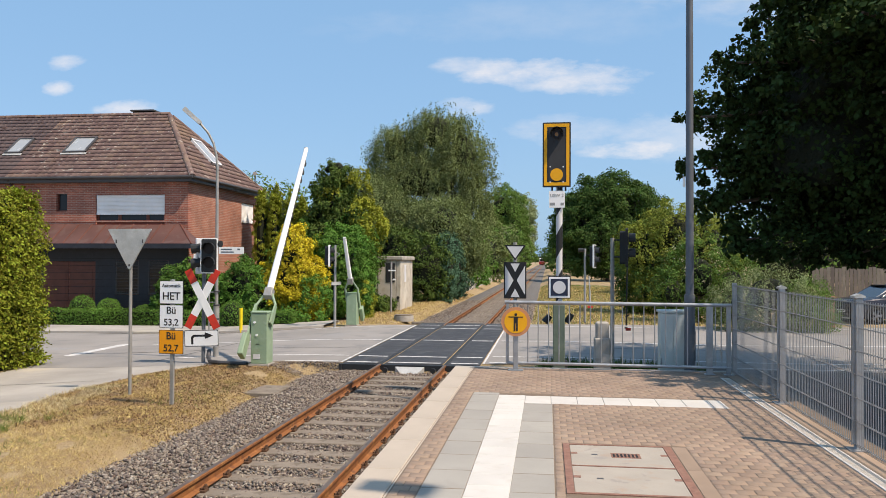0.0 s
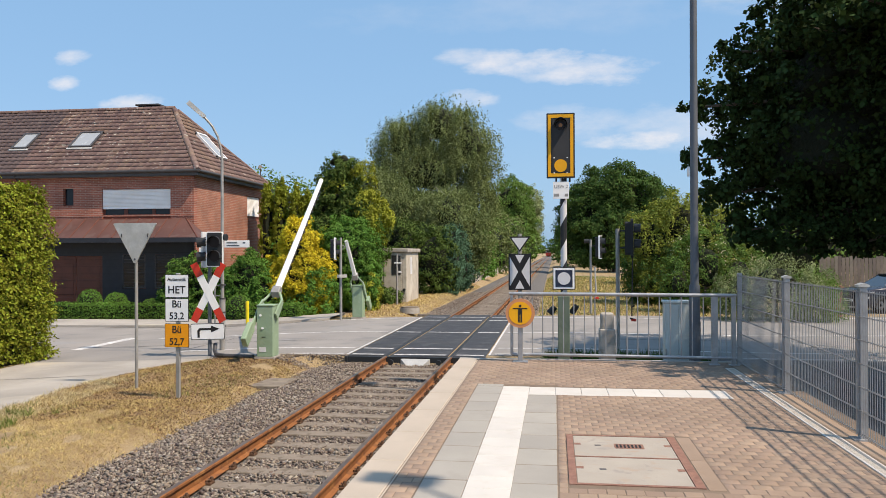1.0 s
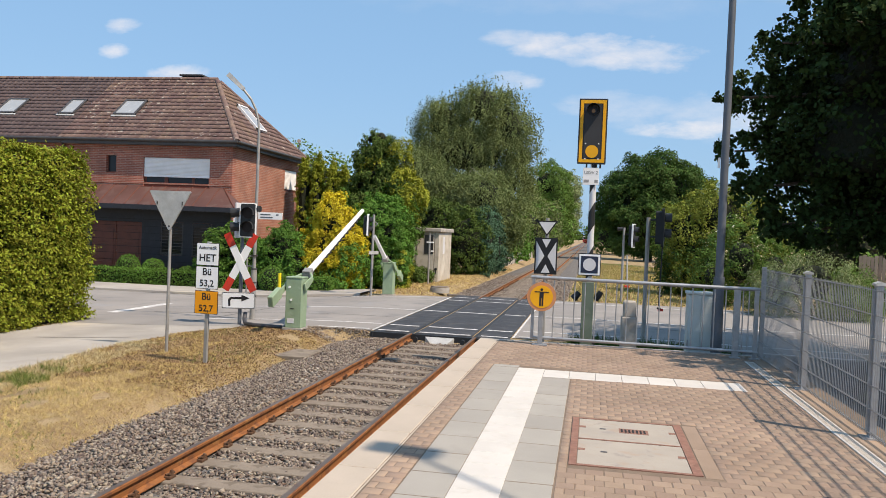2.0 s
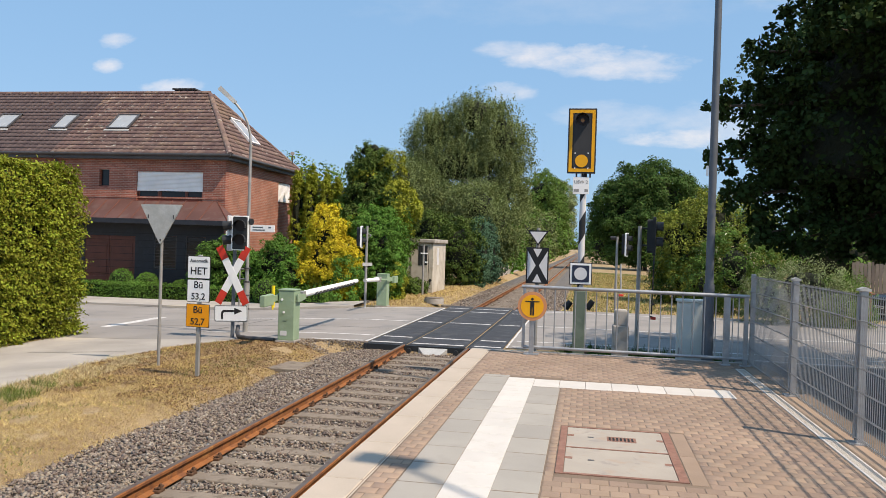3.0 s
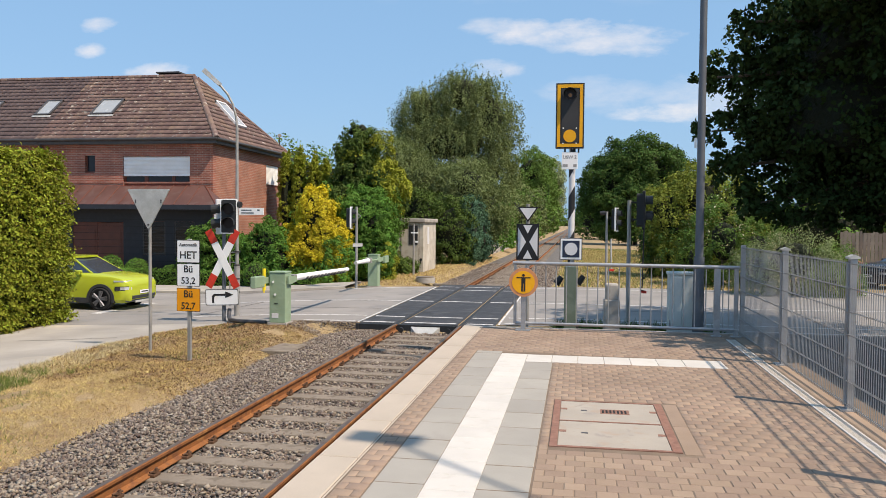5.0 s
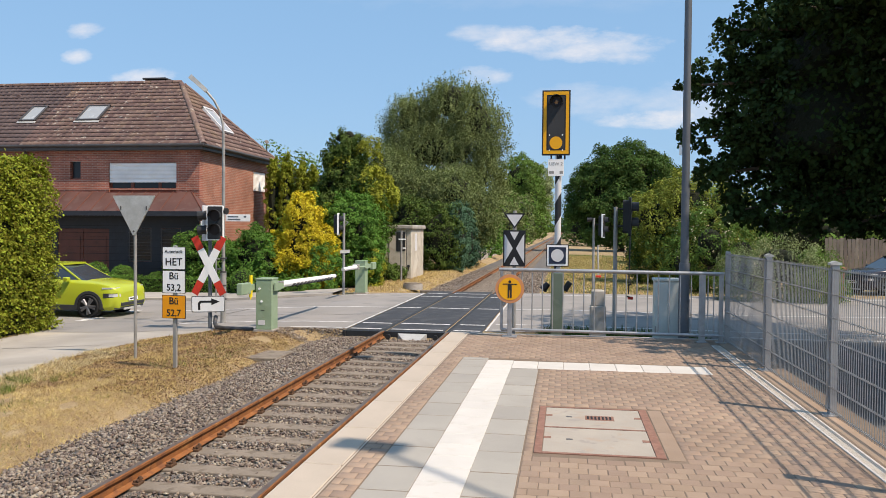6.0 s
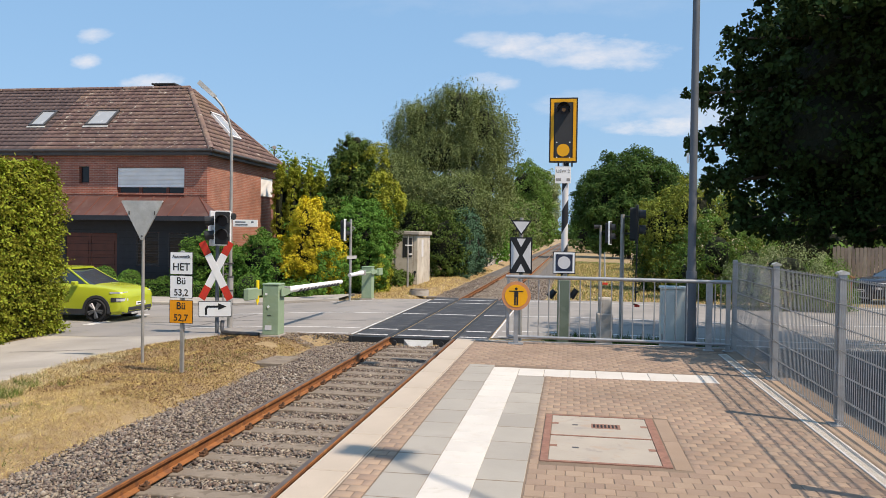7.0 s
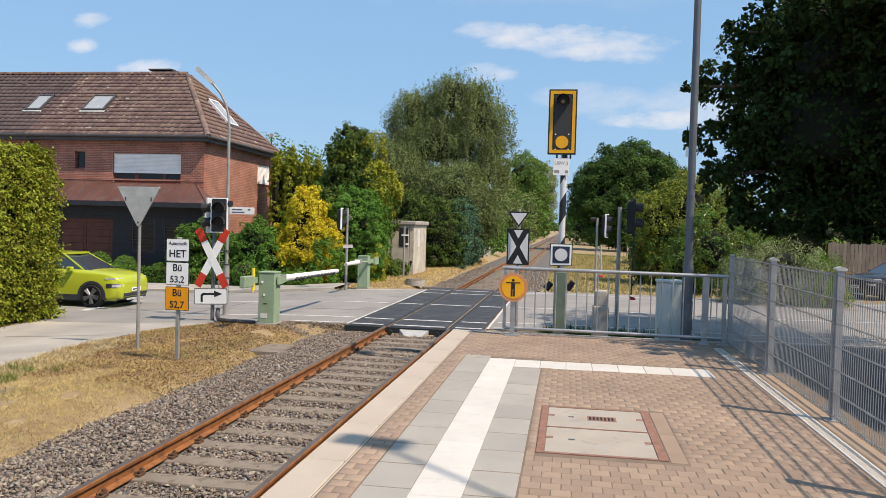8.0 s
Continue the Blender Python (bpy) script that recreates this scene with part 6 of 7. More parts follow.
        ring = [bm.verts.new((x, y, z)) for y, z in half] + [bm.verts.new((x, -y, z)) for y, z in reversed(half)]
        if prev:
            n = len(ring)
            for i in range(n):
                bm.faces.new((prev[i], prev[(i + 1) % n], ring[(i + 1) % n], ring[i]))
        else:
            bm.faces.new(ring)
        prev = ring
    bm.faces.new(prev[::-1])
    body = part("body", bm, paint_mat, t, smooth=True)
    # cabin
    bm = bmesh.new()
    low = [(1.06, 0.66, 1.05), (0.80, 0.775, 1.075), (-1.35, 0.78, 1.09), (-1.88, 0.68, 1.06)]
    top = [(0.18, 0.56, 1.50), (0.10, 0.58, 1.50), (-1.25, 0.56, 1.50), (-1.55, 0.52, 1.47)]
    L = [bm.verts.new(p) for p in low] + [bm.verts.new((x, -y, z)) for x, y, z in reversed(low)]
    T = [bm.verts.new(p) for p in top] + [bm.verts.new((x, -y, z)) for x, y, z in reversed(top)]
    for i in range(8):
        bm.faces.new((L[i], L[(i + 1) % 8], T[(i + 1) % 8], T[i]))
    bm.faces.new(T)
    cabin = part("cabin_glass", bm, M["carglass"], t, "tinted windows", smooth=False)
    bm = bmesh.new()
    prism(bm, [(0.24, -0.55), (0.28, 0.0), (0.24, 0.55), (0.1, 0.595), (-1.25, 0.58), (-1.6, 0.53), (-1.64, 0.0), (-1.6, -0.53), (-1.25, -0.58), (0.1, -0.595)], "z", 1.49, 1.545)
    part("roof", bm, paint_mat, t, smooth=True)
    for sy in (-1, 1):
        for xa, ya, za, xb, yb, r in ((0.90, 0.755, 1.06, 0.14, 0.585, 0.030), (-0.35, 0.795, 1.07, -0.45, 0.585, 0.035), (-1.40, 0.79, 1.08, -1.28, 0.57, 0.06)):
            part("pillar", tubes(((xa, sy * ya, za), (xb, sy * yb, 1.51), r), n=8), paint_mat, t)
    # cladding and details
    for ya, yb in ((-0.915, -0.86), (0.86, 0.915)):
        part("sill", boxes((-0.92, 0.92, ya, yb, 0.20, 0.36), bev=0.01), M["plastic"], t)
    bm = bmesh.new()
    prism(bm, [(1.95, 0.30), (2.10, 0.32), (2.11, 0.40), (2.09, 0.44), (1.9, 0.40)], "y", -0.62, 0.62)
    prism(bm, [(1.98, -0.80), (2.08, -0.62), (2.08, 0.62), (1.98, 0.80)], "z", 0.235, 0.34)
    part("lower_bumper", bm, M["plastic"], t)
    part("number_plate", boxes((2.117, 2.124, -0.25, 0.25, 0.46, 0.56)), M["white"], t)
    part("plate_bar", boxes((2.1245, 2.126, -0.19, 0.19, 0.49, 0.53)), M["black"], t)
    for sy in (-1, 1):
        part("headlight", prism(bmesh.new(), [(2.03, sy * 0.56), (2.005, sy * 0.74), (1.91, sy * 0.838), (1.66, sy * 0.892), (1.66, sy * 0.80), (1.86, sy * 0.70), (1.95, sy * 0.56)], "z", 0.822, 0.868), M["lampglass"], t, "slim clear running light")
        pod = part("lamp_pod", prism(bmesh.new(), [(2.088, sy * 0.60), (2.05, sy * 0.745), (1.97, sy * 0.838), (1.78, sy * 0.893), (1.70, sy * 0.900), (1.72, sy * 0.80), (1.96, sy * 0.60)], "z", 0.575, 0.70), M["plastic"], t, "dark lamp surround")
        part("lamp", prism(bmesh.new(), [(2.092, sy * 0.64), (2.056, sy * 0.75), (1.976, sy * 0.842), (1.86, sy * 0.878), (1.90, sy * 0.80), (1.98, sy * 0.64)], "z", 0.60, 0.68), M["lampglass"], pod)
        part("wing_mirror", boxes((0.52, 0.68, *sorted((sy * 0.88, sy * 1.05)), 1.03, 1.16), bev=0.03), paint_mat, t)
        part("door_handle", boxes((-0.2, 0.0, *sorted((sy * 0.88, sy * 0.915)), 0.86, 0.89), bev=0.008), paint_mat, t)
    bm = boxes((0.02, 0.03, -0.909, -0.86, 0.35, 1.04), (-0.95, -0.94, -0.909, -0.86, 0.35, 1.05))
    part("door_gap", bm, M["dark"], t)
    part("grille", boxes((2.03, 2.06, -0.42, 0.42, 0.80, 0.825), bev=0.004), M["plastic"], t)
    part("skid_plate", boxes((2.06, 2.10, -0.45, 0.45, 0.20, 0.26), bev=0.01), M["signback"], t)
    wheels = []
    spoke = bmesh.new()
    for k in range(5):
        a = 2 * math.pi * k / 5
        for o in (-0.16, 0.16):
            tube(spoke, (0, -0.125, 0), (0.235 * math.cos(a + o), -0.115, 0.235 * math.sin(a + o)), 0.03, 0.034, n=6)
    tube(spoke, (0, -0.10, 0), (0, -0.14, 0), 0.055, n=14)
    spoke_me = to_mesh("rim_spokes", spoke)
    spoke_me.materials.append(M["alloy"])
    tyre = bmesh.new()
    sec = [(0.25, -0.105), (0.30, -0.115), (0.325, -0.09), (0.33, 0.0), (0.325, 0.09), (0.30, 0.115), (0.25, 0.105)]
    n = 32
    rings = [[tyre.verts.new((r * math.cos(2 * math.pi * i / n), y, r * math.sin(2 * math.pi * i / n))) for r, y in sec] for i in range(n)]
    for i in range(n):
        for j in range(6):
            tyre.faces.new((rings[i][j], rings[i][j + 1], rings[(i + 1) % n][j + 1], rings[(i + 1) % n][j]))
    tyre_me = to_mesh("tyre", tyre, True)
    tyre_me.materials.append(M["rubber"])
    for wx in (1.25, -1.30):
        for sy in (-1, 1):
            arch = bmesh.new()
            for k in range(16):
                a0, a1 = math.pi * (k / 16 * 1.16 - 0.08), math.pi * ((k + 1) / 16 * 1.16 - 0.08)
                pr = [(r * math.cos(a), 0.33 + r * math.sin(a)) for r, a in ((0.355, a0), (0.435, a0), (0.435, a1), (0.355, a1))]
                prism(arch, [(wx + px, pz) for px, pz in pr], "y", *sorted((sy * 0.80, sy * 0.922)))
            part("wheel_arch", arch, M["plastic"], t)
            part("arch_lining", prism(bmesh.new(), disc_outline(0.36, 24, wx, 0.33), "y", *sorted((sy * 0.70, sy * 0.909))), M["dark"], t)
            w = part("wheel", prism(bmesh.new(), disc_outline(0.245, 24), "y", -0.06, 0.06), M["housing"], t, at=pose(wx, sy * 0.83, 0.33, 0, 0, 0 if sy < 0 else 180))
            child("tyre", tyre_me, w)
            child("rim", spoke_me, w, "five-spoke alloy rim")
            wheels.append((w, wx, sy))
    return t, wheels


M["carglass"] = mat("tinted_car_glass", (0.03, 0.04, 0.05), 0.06, bump=0.0, var=0.1, spec=1.0)
green_car, green_wheels = car("green_car", "acid yellow-green compact crossover with dark wheel arches on the road", (-11.1, 21.5, -0.26), 0, M["lime"], True)
car("parked_car", "dark grey parked hatchback beyond the board fence drive", (16.9, 34.6, -0.12), 200, M["darkcar"])

# distant railcar on the line
t = thing("railcar", "distant red and white railcar on the track", "train", (0, 420, 0.0))
bm = boxes((-1.4, 1.4, 0, 40, 0.35, 1.9), bev=0.1)
part("lower_body", bm, M["redtrain"], t)
for yw in (3, 8, 32, 37):
    part("wheelset", tubes(((-0.8, yw, 0.36), (0.8, yw, 0.36), 0.36)), M["housing"], t)
part("upper_body", boxes((-1.4, 1.4, 0, 40, 1.902, 3.6), bev=0.2), M["white"], t)
part("windscreen", boxes((-1.1, 1.1, -0.03, 0.0, 2.0, 3.2)), M["window"], t)

# ---- hedges, trees and shrubs ----
LEAF = dict(
    hornbeam=leaf_mat("hornbeam_leaf", (0.235, 0.262, 0.032), 0.8, 0.35),
    box=leaf_mat("box_hedge_leaf", (0.106, 0.214, 0.039), 0.4, 0.25),
    # maple leaf colour darkened below real foliage to stand for shade
    maple=leaf_mat("shade_darkened_maple_leaf", (0.030, 0.056, 0.016), 0.5, 0.14, 0.8, 0.10),
    birch=leaf_mat("birch_leaf", (0.185, 0.232, 0.095), 0.3, 0.35),
    laurel=leaf_mat("laurel_leaf", (0.106, 0.234, 0.042), 0.35, 0.3),
    golden=leaf_mat("golden_shrub_leaf", (0.66, 0.54, 0.045), 0.3, 0.3),
    lime=leaf_mat("yellow_green_conifer_spray", (0.32, 0.345, 0.045), 0.3, 0.25),
    conifer=leaf_mat("dark_conifer_spray", (0.087, 0.140, 0.031), 0.35, 0.2),
    cypress=leaf_mat("blue_green_cypress_spray", (0.077, 0.159, 0.097), 0.4, 0.2),
    oak=leaf_mat("mid_green_leaf", (0.119, 0.209, 0.046), 0.5, 0.3),
    dark_oak=leaf_mat("dark_green_leaf", (0.062, 0.118, 0.028), 0.5, 0.25),
    yew=leaf_mat("yellow_green_yew_needle", (0.30, 0.335, 0.045), 0.45, 0.2),
    olive=leaf_mat("olive_green_leaf", (0.235, 0.275, 0.050), 0.45, 0.3),
    pale=leaf_mat("grey_green_leaf", (0.270, 0.327, 0.164), 0.45, 0.35),
    bloom=leaf_mat("cream_blossom", (1.155, 0.934, 0.616), 0.3, 0.3),
)


GROUPS = {"columnar_yew": "yews beside the house", "birch_tree": "birches beyond the hut", "cypress": "cypresses beside the track", "trackside_tree": "trees along the line", "clipped_ball": "clipped shrubs by the low hedge"}


def limbs(bm, base, height, radius, spread, rng, n=7, lean=(0, 0)):
    """A tapered trunk with limbs that fork upwards."""
    base = Vector(base)
    p, r = base.copy(), radius
    seg = 6
    for i in range(seg):
        q = base + Vector((lean[0] * (i + 1) / seg + rng.normal() * 0.03 * height / 6, lean[1] * (i + 1) / seg + rng.normal() * 0.03 * height / 6, height * (i + 1) / seg))
        tube(bm, p, q, r, r * 0.82, 9)
        if i >= 1:
            for k in range(max(1, n // seg + (i % 2))):
                a = rng.uniform(0, 2 * math.pi)
                l = spread * rng.uniform(0.5, 1.0) * (1 - 0.08 * i)
                mid = q + Vector((math.cos(a) * l * 0.5, math.sin(a) * l * 0.5, l * 0.45))
                end = mid + Vector((math.cos(a + 0.3) * l * 0.5, math.sin(a + 0.3) * l * 0.5, l * 0.35))
                tube(bm, q, mid, r * 0.45, r * 0.28, 6)
                tube(bm, mid, end, r * 0.28, r * 0.1, 6)
        p, r = q, r * 0.82
    return bm


def plant(name, label, category, at, trunk, blobs, leaf, size, clumps, leaves, spread, seed, hang=0.0, shell=0.72, aspect=0.55, bark="bark", core=0.0, extra=None, kind="", trunk_r=0.1, outward=1.2, droop=0.0, min_z=0.05):
    """Trunk and limbs, and a crown of many small leaves in clumps; blobs are ellipsoids in the plant's own space."""
    rng = np.random.default_rng(seed)
    t = thing(name, label, category, at, kind=kind, group=GROUPS.get(name, ""))
    bm = bmesh.new()
    limbs(bm, (0, 0, -0.1), trunk, trunk_r, max(b[3] for b in blobs) * 0.8, rng)
    part("trunk", bm, M[bark], t)
    pts, d = crown_points(blobs, rng, clumps, leaves, spread, shell, hang)
    ok = pts[:, 2] > min_z
    pts, d = pts[ok], d[ok]
    crown = child("crown", leaf_cloud("crown", pts, size, LEAF[leaf], rng, aspect, droop, out=d * outward, loose=0.42), t)
    # near-black ellipsoids within the leaves paint the shade of the crown's inside
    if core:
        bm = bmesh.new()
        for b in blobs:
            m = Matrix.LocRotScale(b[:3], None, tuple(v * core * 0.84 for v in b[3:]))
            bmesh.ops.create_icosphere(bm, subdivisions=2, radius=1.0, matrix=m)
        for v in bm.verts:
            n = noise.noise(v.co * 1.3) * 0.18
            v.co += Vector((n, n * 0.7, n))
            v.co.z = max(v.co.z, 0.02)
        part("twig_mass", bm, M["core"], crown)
    if extra:
        for nm, lf, sz, cl, lv, sp, sub in extra:
            p2, d2 = crown_points(sub, rng, cl, lv, sp, 0.9, hang)
            ok = p2[:, 2] > min_z
            child(nm, leaf_cloud(nm, p2[ok], sz, LEAF[lf], rng, aspect, droop, out=d2[ok] * outward, loose=0.42), t)
    return t


def tall_hedge():
    rng = np.random.default_rng(11)
    x1, x0, y0, y1, zb, zt = -9.45, -13.2, 7.5, 18.1, -0.28, 4.0
    t = thing("tall_hedge", "tall clipped hornbeam hedge with sunlit yellow-green leaves beside the lane", "hedge", (0, 0, 0))
    # near-black block behind the leaves, coloured as the hedge's inner shade
    bm = bmesh.new()
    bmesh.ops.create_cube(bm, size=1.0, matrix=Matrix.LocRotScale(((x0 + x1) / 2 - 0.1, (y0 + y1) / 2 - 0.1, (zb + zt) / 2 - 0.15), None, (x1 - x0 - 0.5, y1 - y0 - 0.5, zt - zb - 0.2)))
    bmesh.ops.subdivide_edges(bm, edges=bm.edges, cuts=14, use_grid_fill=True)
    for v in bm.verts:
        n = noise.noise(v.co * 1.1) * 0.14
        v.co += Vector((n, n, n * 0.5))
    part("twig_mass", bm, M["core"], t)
    bm = bmesh.new()
    for i in range(14):
        y = y0 + 0.75 * i
        tube(bm, (x1 - 0.55, y, zb - 0.1), (x1 - 0.6, y + 0.1, zb + 1.5), 0.05, 0.03, 7)
    part("stem", bm, M["bark"], t)

    def face(n, f, normal):
        k = n // 18
        c = np.array([f(a, b) for a, b in rng.random((k, 2))])
        idx = np.repeat(np.arange(k), 18)
        g = rng.normal(size=(len(idx), 3)) * np.array([0.07, 0.09, 0.045])
        nrm = np.array(normal, float)
        bulge = np.array([noise.noise(Vector(p) * 0.9) * 0.16 + noise.noise(Vector(p) * 3.1) * 0.07 for p in c])
        depth = np.abs(rng.normal(size=len(idx))) * 0.06 + (rng.random(k) ** 2 * 0.60)[idx]
        return c[idx] + g + nrm * (bulge[idx] + 0.05 - depth)[:, None], np.tile(nrm, (len(idx), 1))
    def round_top(z):
        return 0.32 * smooth(zt - 0.9, zt, z) ** 2
    side = face(84000, lambda a, b: (x1 - round_top(zb + 0.05 + (zt - zb) * b), y0 + (y1 - y0) * a ** 0.8, zb + 0.05 + (zt - zb) * b), (1, 0, 0))
    end = face(14000, lambda a, b: (x0 + (x1 - x0) * (0.5 + 0.5 * a), y1 - round_top(zb + 0.05 + (zt - zb) * b), zb + 0.05 + (zt - zb) * b), (0, 1, 0))
    top = face(18000, lambda a, b: (x0 + (x1 - x0) * (0.45 + 0.5 * a), y0 + (y1 - y0) * b, zt - 0.05), (0, 0, 1))
    pts, d = np.concatenate([side[0], end[0], top[0]]), np.concatenate([side[1], end[1], top[1]])
    child("foliage", leaf_cloud("foliage", pts, 0.082, LEAF["hornbeam"], rng, 0.6, 0.3, out=d * 0.55 + np.array([0.1, 0, 0.3]), loose=0.6), t)


tall_hedge()


def clipped(name, label, blobs_box, seed, leaf="box", size=0.05, n=5000, balls=()):
    """A low clipped hedge (box) or clipped balls."""
    rng = np.random.default_rng(seed)
    t = thing(name, label, "hedge" if blobs_box else "shrub", (0, 0, 0), group=GROUPS.get(name, ""))
    pts, out = [], []
    # solid box and balls under the leaves; near-black colour stands for inner shade
    bm = bmesh.new()
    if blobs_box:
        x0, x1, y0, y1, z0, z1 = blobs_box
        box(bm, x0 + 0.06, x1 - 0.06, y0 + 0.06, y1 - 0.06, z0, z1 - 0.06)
        for f, m, nn in ((lambda a, b: (x0 + (x1 - x0) * a, y0, z0 + (z1 - z0) * b), n // 2, (0, -1, 0)), (lambda a, b: (x0 + (x1 - x0) * a, y0 + (y1 - y0) * b, z1), n // 2, (0, 0, 1)), (lambda a, b: (x1, y0 + (y1 - y0) * a, z0 + (z1 - z0) * b), n // 10, (1, 0, 0))):
            p = np.array([f(a, b) for a, b in rng.random((m, 2))]) + rng.normal(size=(m, 3)) * 0.03
            p += np.array([[noise.noise(Vector(q) * 2.0) * 0.05] for q in p]) * np.array(nn)
            pts.append(p)
            out.append(np.tile(nn, (m, 1)))
    for cx, cy, cz, r, rz_ in balls:
        bmesh.ops.create_icosphere(bm, subdivisions=2, radius=1.0, matrix=Matrix.LocRotScale((cx, cy, cz), None, (r * 0.9, r * 0.9, rz_ * 0.9)))
        d = rng.normal(size=(n, 3))
        d /= np.linalg.norm(d, axis=1)[:, None]
        pts.append(np.array((cx, cy, cz)) + d * np.array((r, r, rz_)) * rng.uniform(0.93, 1.06, (n, 1)))
        out.append(d)
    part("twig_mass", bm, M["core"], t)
    child("foliage", leaf_cloud("foliage", np.concatenate(pts), size, LEAF[leaf], rng, 0.6, 0.0, out=np.concatenate(out) * 1.0), t)


clipped("low_hedge", "low clipped green box hedge before the house", (-19.0, -6.6, 28.85, 29.4, -0.28, 0.36), 21, n=16000, size=0.07)
for i, (bx, by, bz, r, rz_) in enumerate(((-15.65, 29.75, 0.42, 0.46, 0.48), (-14.5, 29.75, 0.42, 0.42, 0.36), (-12.9, 29.7, 0.25, 0.4, 0.3), (-8.85, 28.7, 0.25, 0.48, 0.55))):
    clipped("clipped_ball", "rounded clipped green shrub by the low hedge", None, 30 + i, n=2600, balls=((bx, by, bz, r, rz_),), size=0.06)

plant("shrub", "dark green leafy shrub by the house corner", "shrub", (-11.2, 30.0, -0.28), 1.2, ((0, 0, 1.75, 1.15, 0.8, 0.75), (0.5, 0, 1.2, 1.0, 0.8, 0.9), (-0.6, 0, 1.1, 0.8, 0.7, 0.8)), "box", 0.10, 520, 36, 0.10, 41, core=0.8)
plant("shrub", "dark green leafy shrub beside the gable wall", "shrub", (-9.1, 30.2, -0.25), 1.0, ((0, 0, 1.5, 0.95, 0.8, 1.05), (0.5, 0.2, 1.0, 0.8, 0.8, 0.9), (-0.7, 0, 1.0, 0.7, 0.7, 0.9)), "laurel", 0.10, 520, 36, 0.10, 42, core=0.8)


def spindles(seed, n, spread, height, r):
    rng = random.Random(seed)
    out = []
    for i in range(n):
        a, q = 2 * math.pi * i / n + rng.uniform(-0.3, 0.3), spread * (0.35 + 0.65 * ((i * 7) % n) / n)
        h = height * rng.uniform(0.84, 1.0) * (1 - 0.10 * q / spread)
        out.append((q * math.cos(a), q * math.sin(a) * 0.9, h * 0.5, r * rng.uniform(0.8, 1.2), r * rng.uniform(0.8, 1.2), h * 0.52))
    return tuple(out)


for i, (x, y, h) in enumerate(((-10.55, 37.6, 6.6), (-9.25, 37.8, 6.2))):
    spires = spindles(43 + i, 10, 0.72, h, 0.25)
    plant("columnar_yew", "tall columnar yew with yellow-green plumes beside the house", "tree", (x, y, -0.2), 4.5, spires, "yew", 0.13, 1700, 26, 0.05, 43 + i, core=0.84, aspect=0.3, outward=0.9, droop=-1.6, shell=0.92)


def layers(seed, n, height, reach, r):
    """Flat drooping boughs stacked round a stem, longer below."""
    rng = random.Random(seed)
    out = []
    for i in range(n):
        t = (i + 0.5) / n
        a = 2.4 * i + rng.uniform(-0.4, 0.4)
        q = reach * (1.05 - t) ** 0.7 * rng.uniform(0.45, 1.0)
        out.append((q * math.cos(a), q * math.sin(a), 0.5 + (height - 0.7) * t, r * (1.25 - 0.5 * t) * rng.uniform(0.8, 1.2), r * (1.25 - 0.5 * t), r * 0.5))
    return tuple(out)


plant("golden_conifer", "tall drooping conifer with yellow tips", "tree", (-6.85, 36.5, -0.2), 6.0, layers(5, 40, 7.3, 1.9, 0.75), "conifer", 0.13, 1900, 40, 0.10, 45, hang=0.16, core=0.64, droop=0.7,
      extra=(("golden_growth", "lime", 0.13, 480, 34, 0.09, layers(6, 9, 7.0, 1.5, 0.6) + ((1.3, -0.6, 4.9, 0.8, 0.7, 0.45), (1.7, -0.5, 4.2, 0.8, 0.7, 0.45), (1.2, -0.5, 5.8, 0.6, 0.6, 0.45), (1.3, -0.4, 3.4, 0.8, 0.7, 0.45), (1.2, -0.4, 6.6, 0.4, 0.4, 0.4))),))
plant("golden_shrub", "bright golden-yellow shrub behind the barrier", "shrub", (-7.2, 31.0, -0.2), 2.0, ((-0.05, 0, 2.85, 0.70, 0.7, 1.15), (-0.15, 0, 1.75, 1.20, 0.9, 1.1), (-0.85, 0, 1.2, 0.85, 0.8, 1.0), (0.45, 0, 0.9, 1.0, 0.8, 0.9), (0.75, 0.2, 2.0, 0.6, 0.6, 0.8)), "golden", 0.09, 1250, 46, 0.085, 46, core=0.82, hang=0.08,
      extra=(("green_leaves", "laurel", 0.09, 260, 36, 0.10, ((0.95, -0.20, 1.0, 0.6, 0.7, 1.0), (0.3, -0.30, 0.45, 1.1, 0.8, 0.55))),))
plant("laurel_tree", "dense dark green leafy shrub beside the far barrier", "shrub", (-5.60, 32.4, -0.15), 2.2, ((0, 0, 2.45, 1.15, 1.1, 1.45), (0.30, 0, 1.3, 1.0, 1.0, 1.4), (-0.6, 0, 1.6, 1.0, 1.0, 1.6)), "laurel", 0.10, 1250, 44, 0.10, 47, core=0.84,
      extra=(("yellowish_leaves", "lime", 0.09, 130, 26, 0.09, ((1.05, -0.1, 0.8, 0.35, 0.6, 0.9), (-0.9, 0, 2.8, 0.6, 0.7, 0.7))),))
plant("shrub", "green shrub behind the golden conifer", "shrub", (-8.4, 35.5, -0.2), 2.5, ((0, 0, 2.2, 1.4, 1.0, 2.0), (2.2, 0.5, 2.5, 1.4, 1.0, 2.2)), "laurel", 0.13, 480, 32, 0.15, 48, core=0.82)
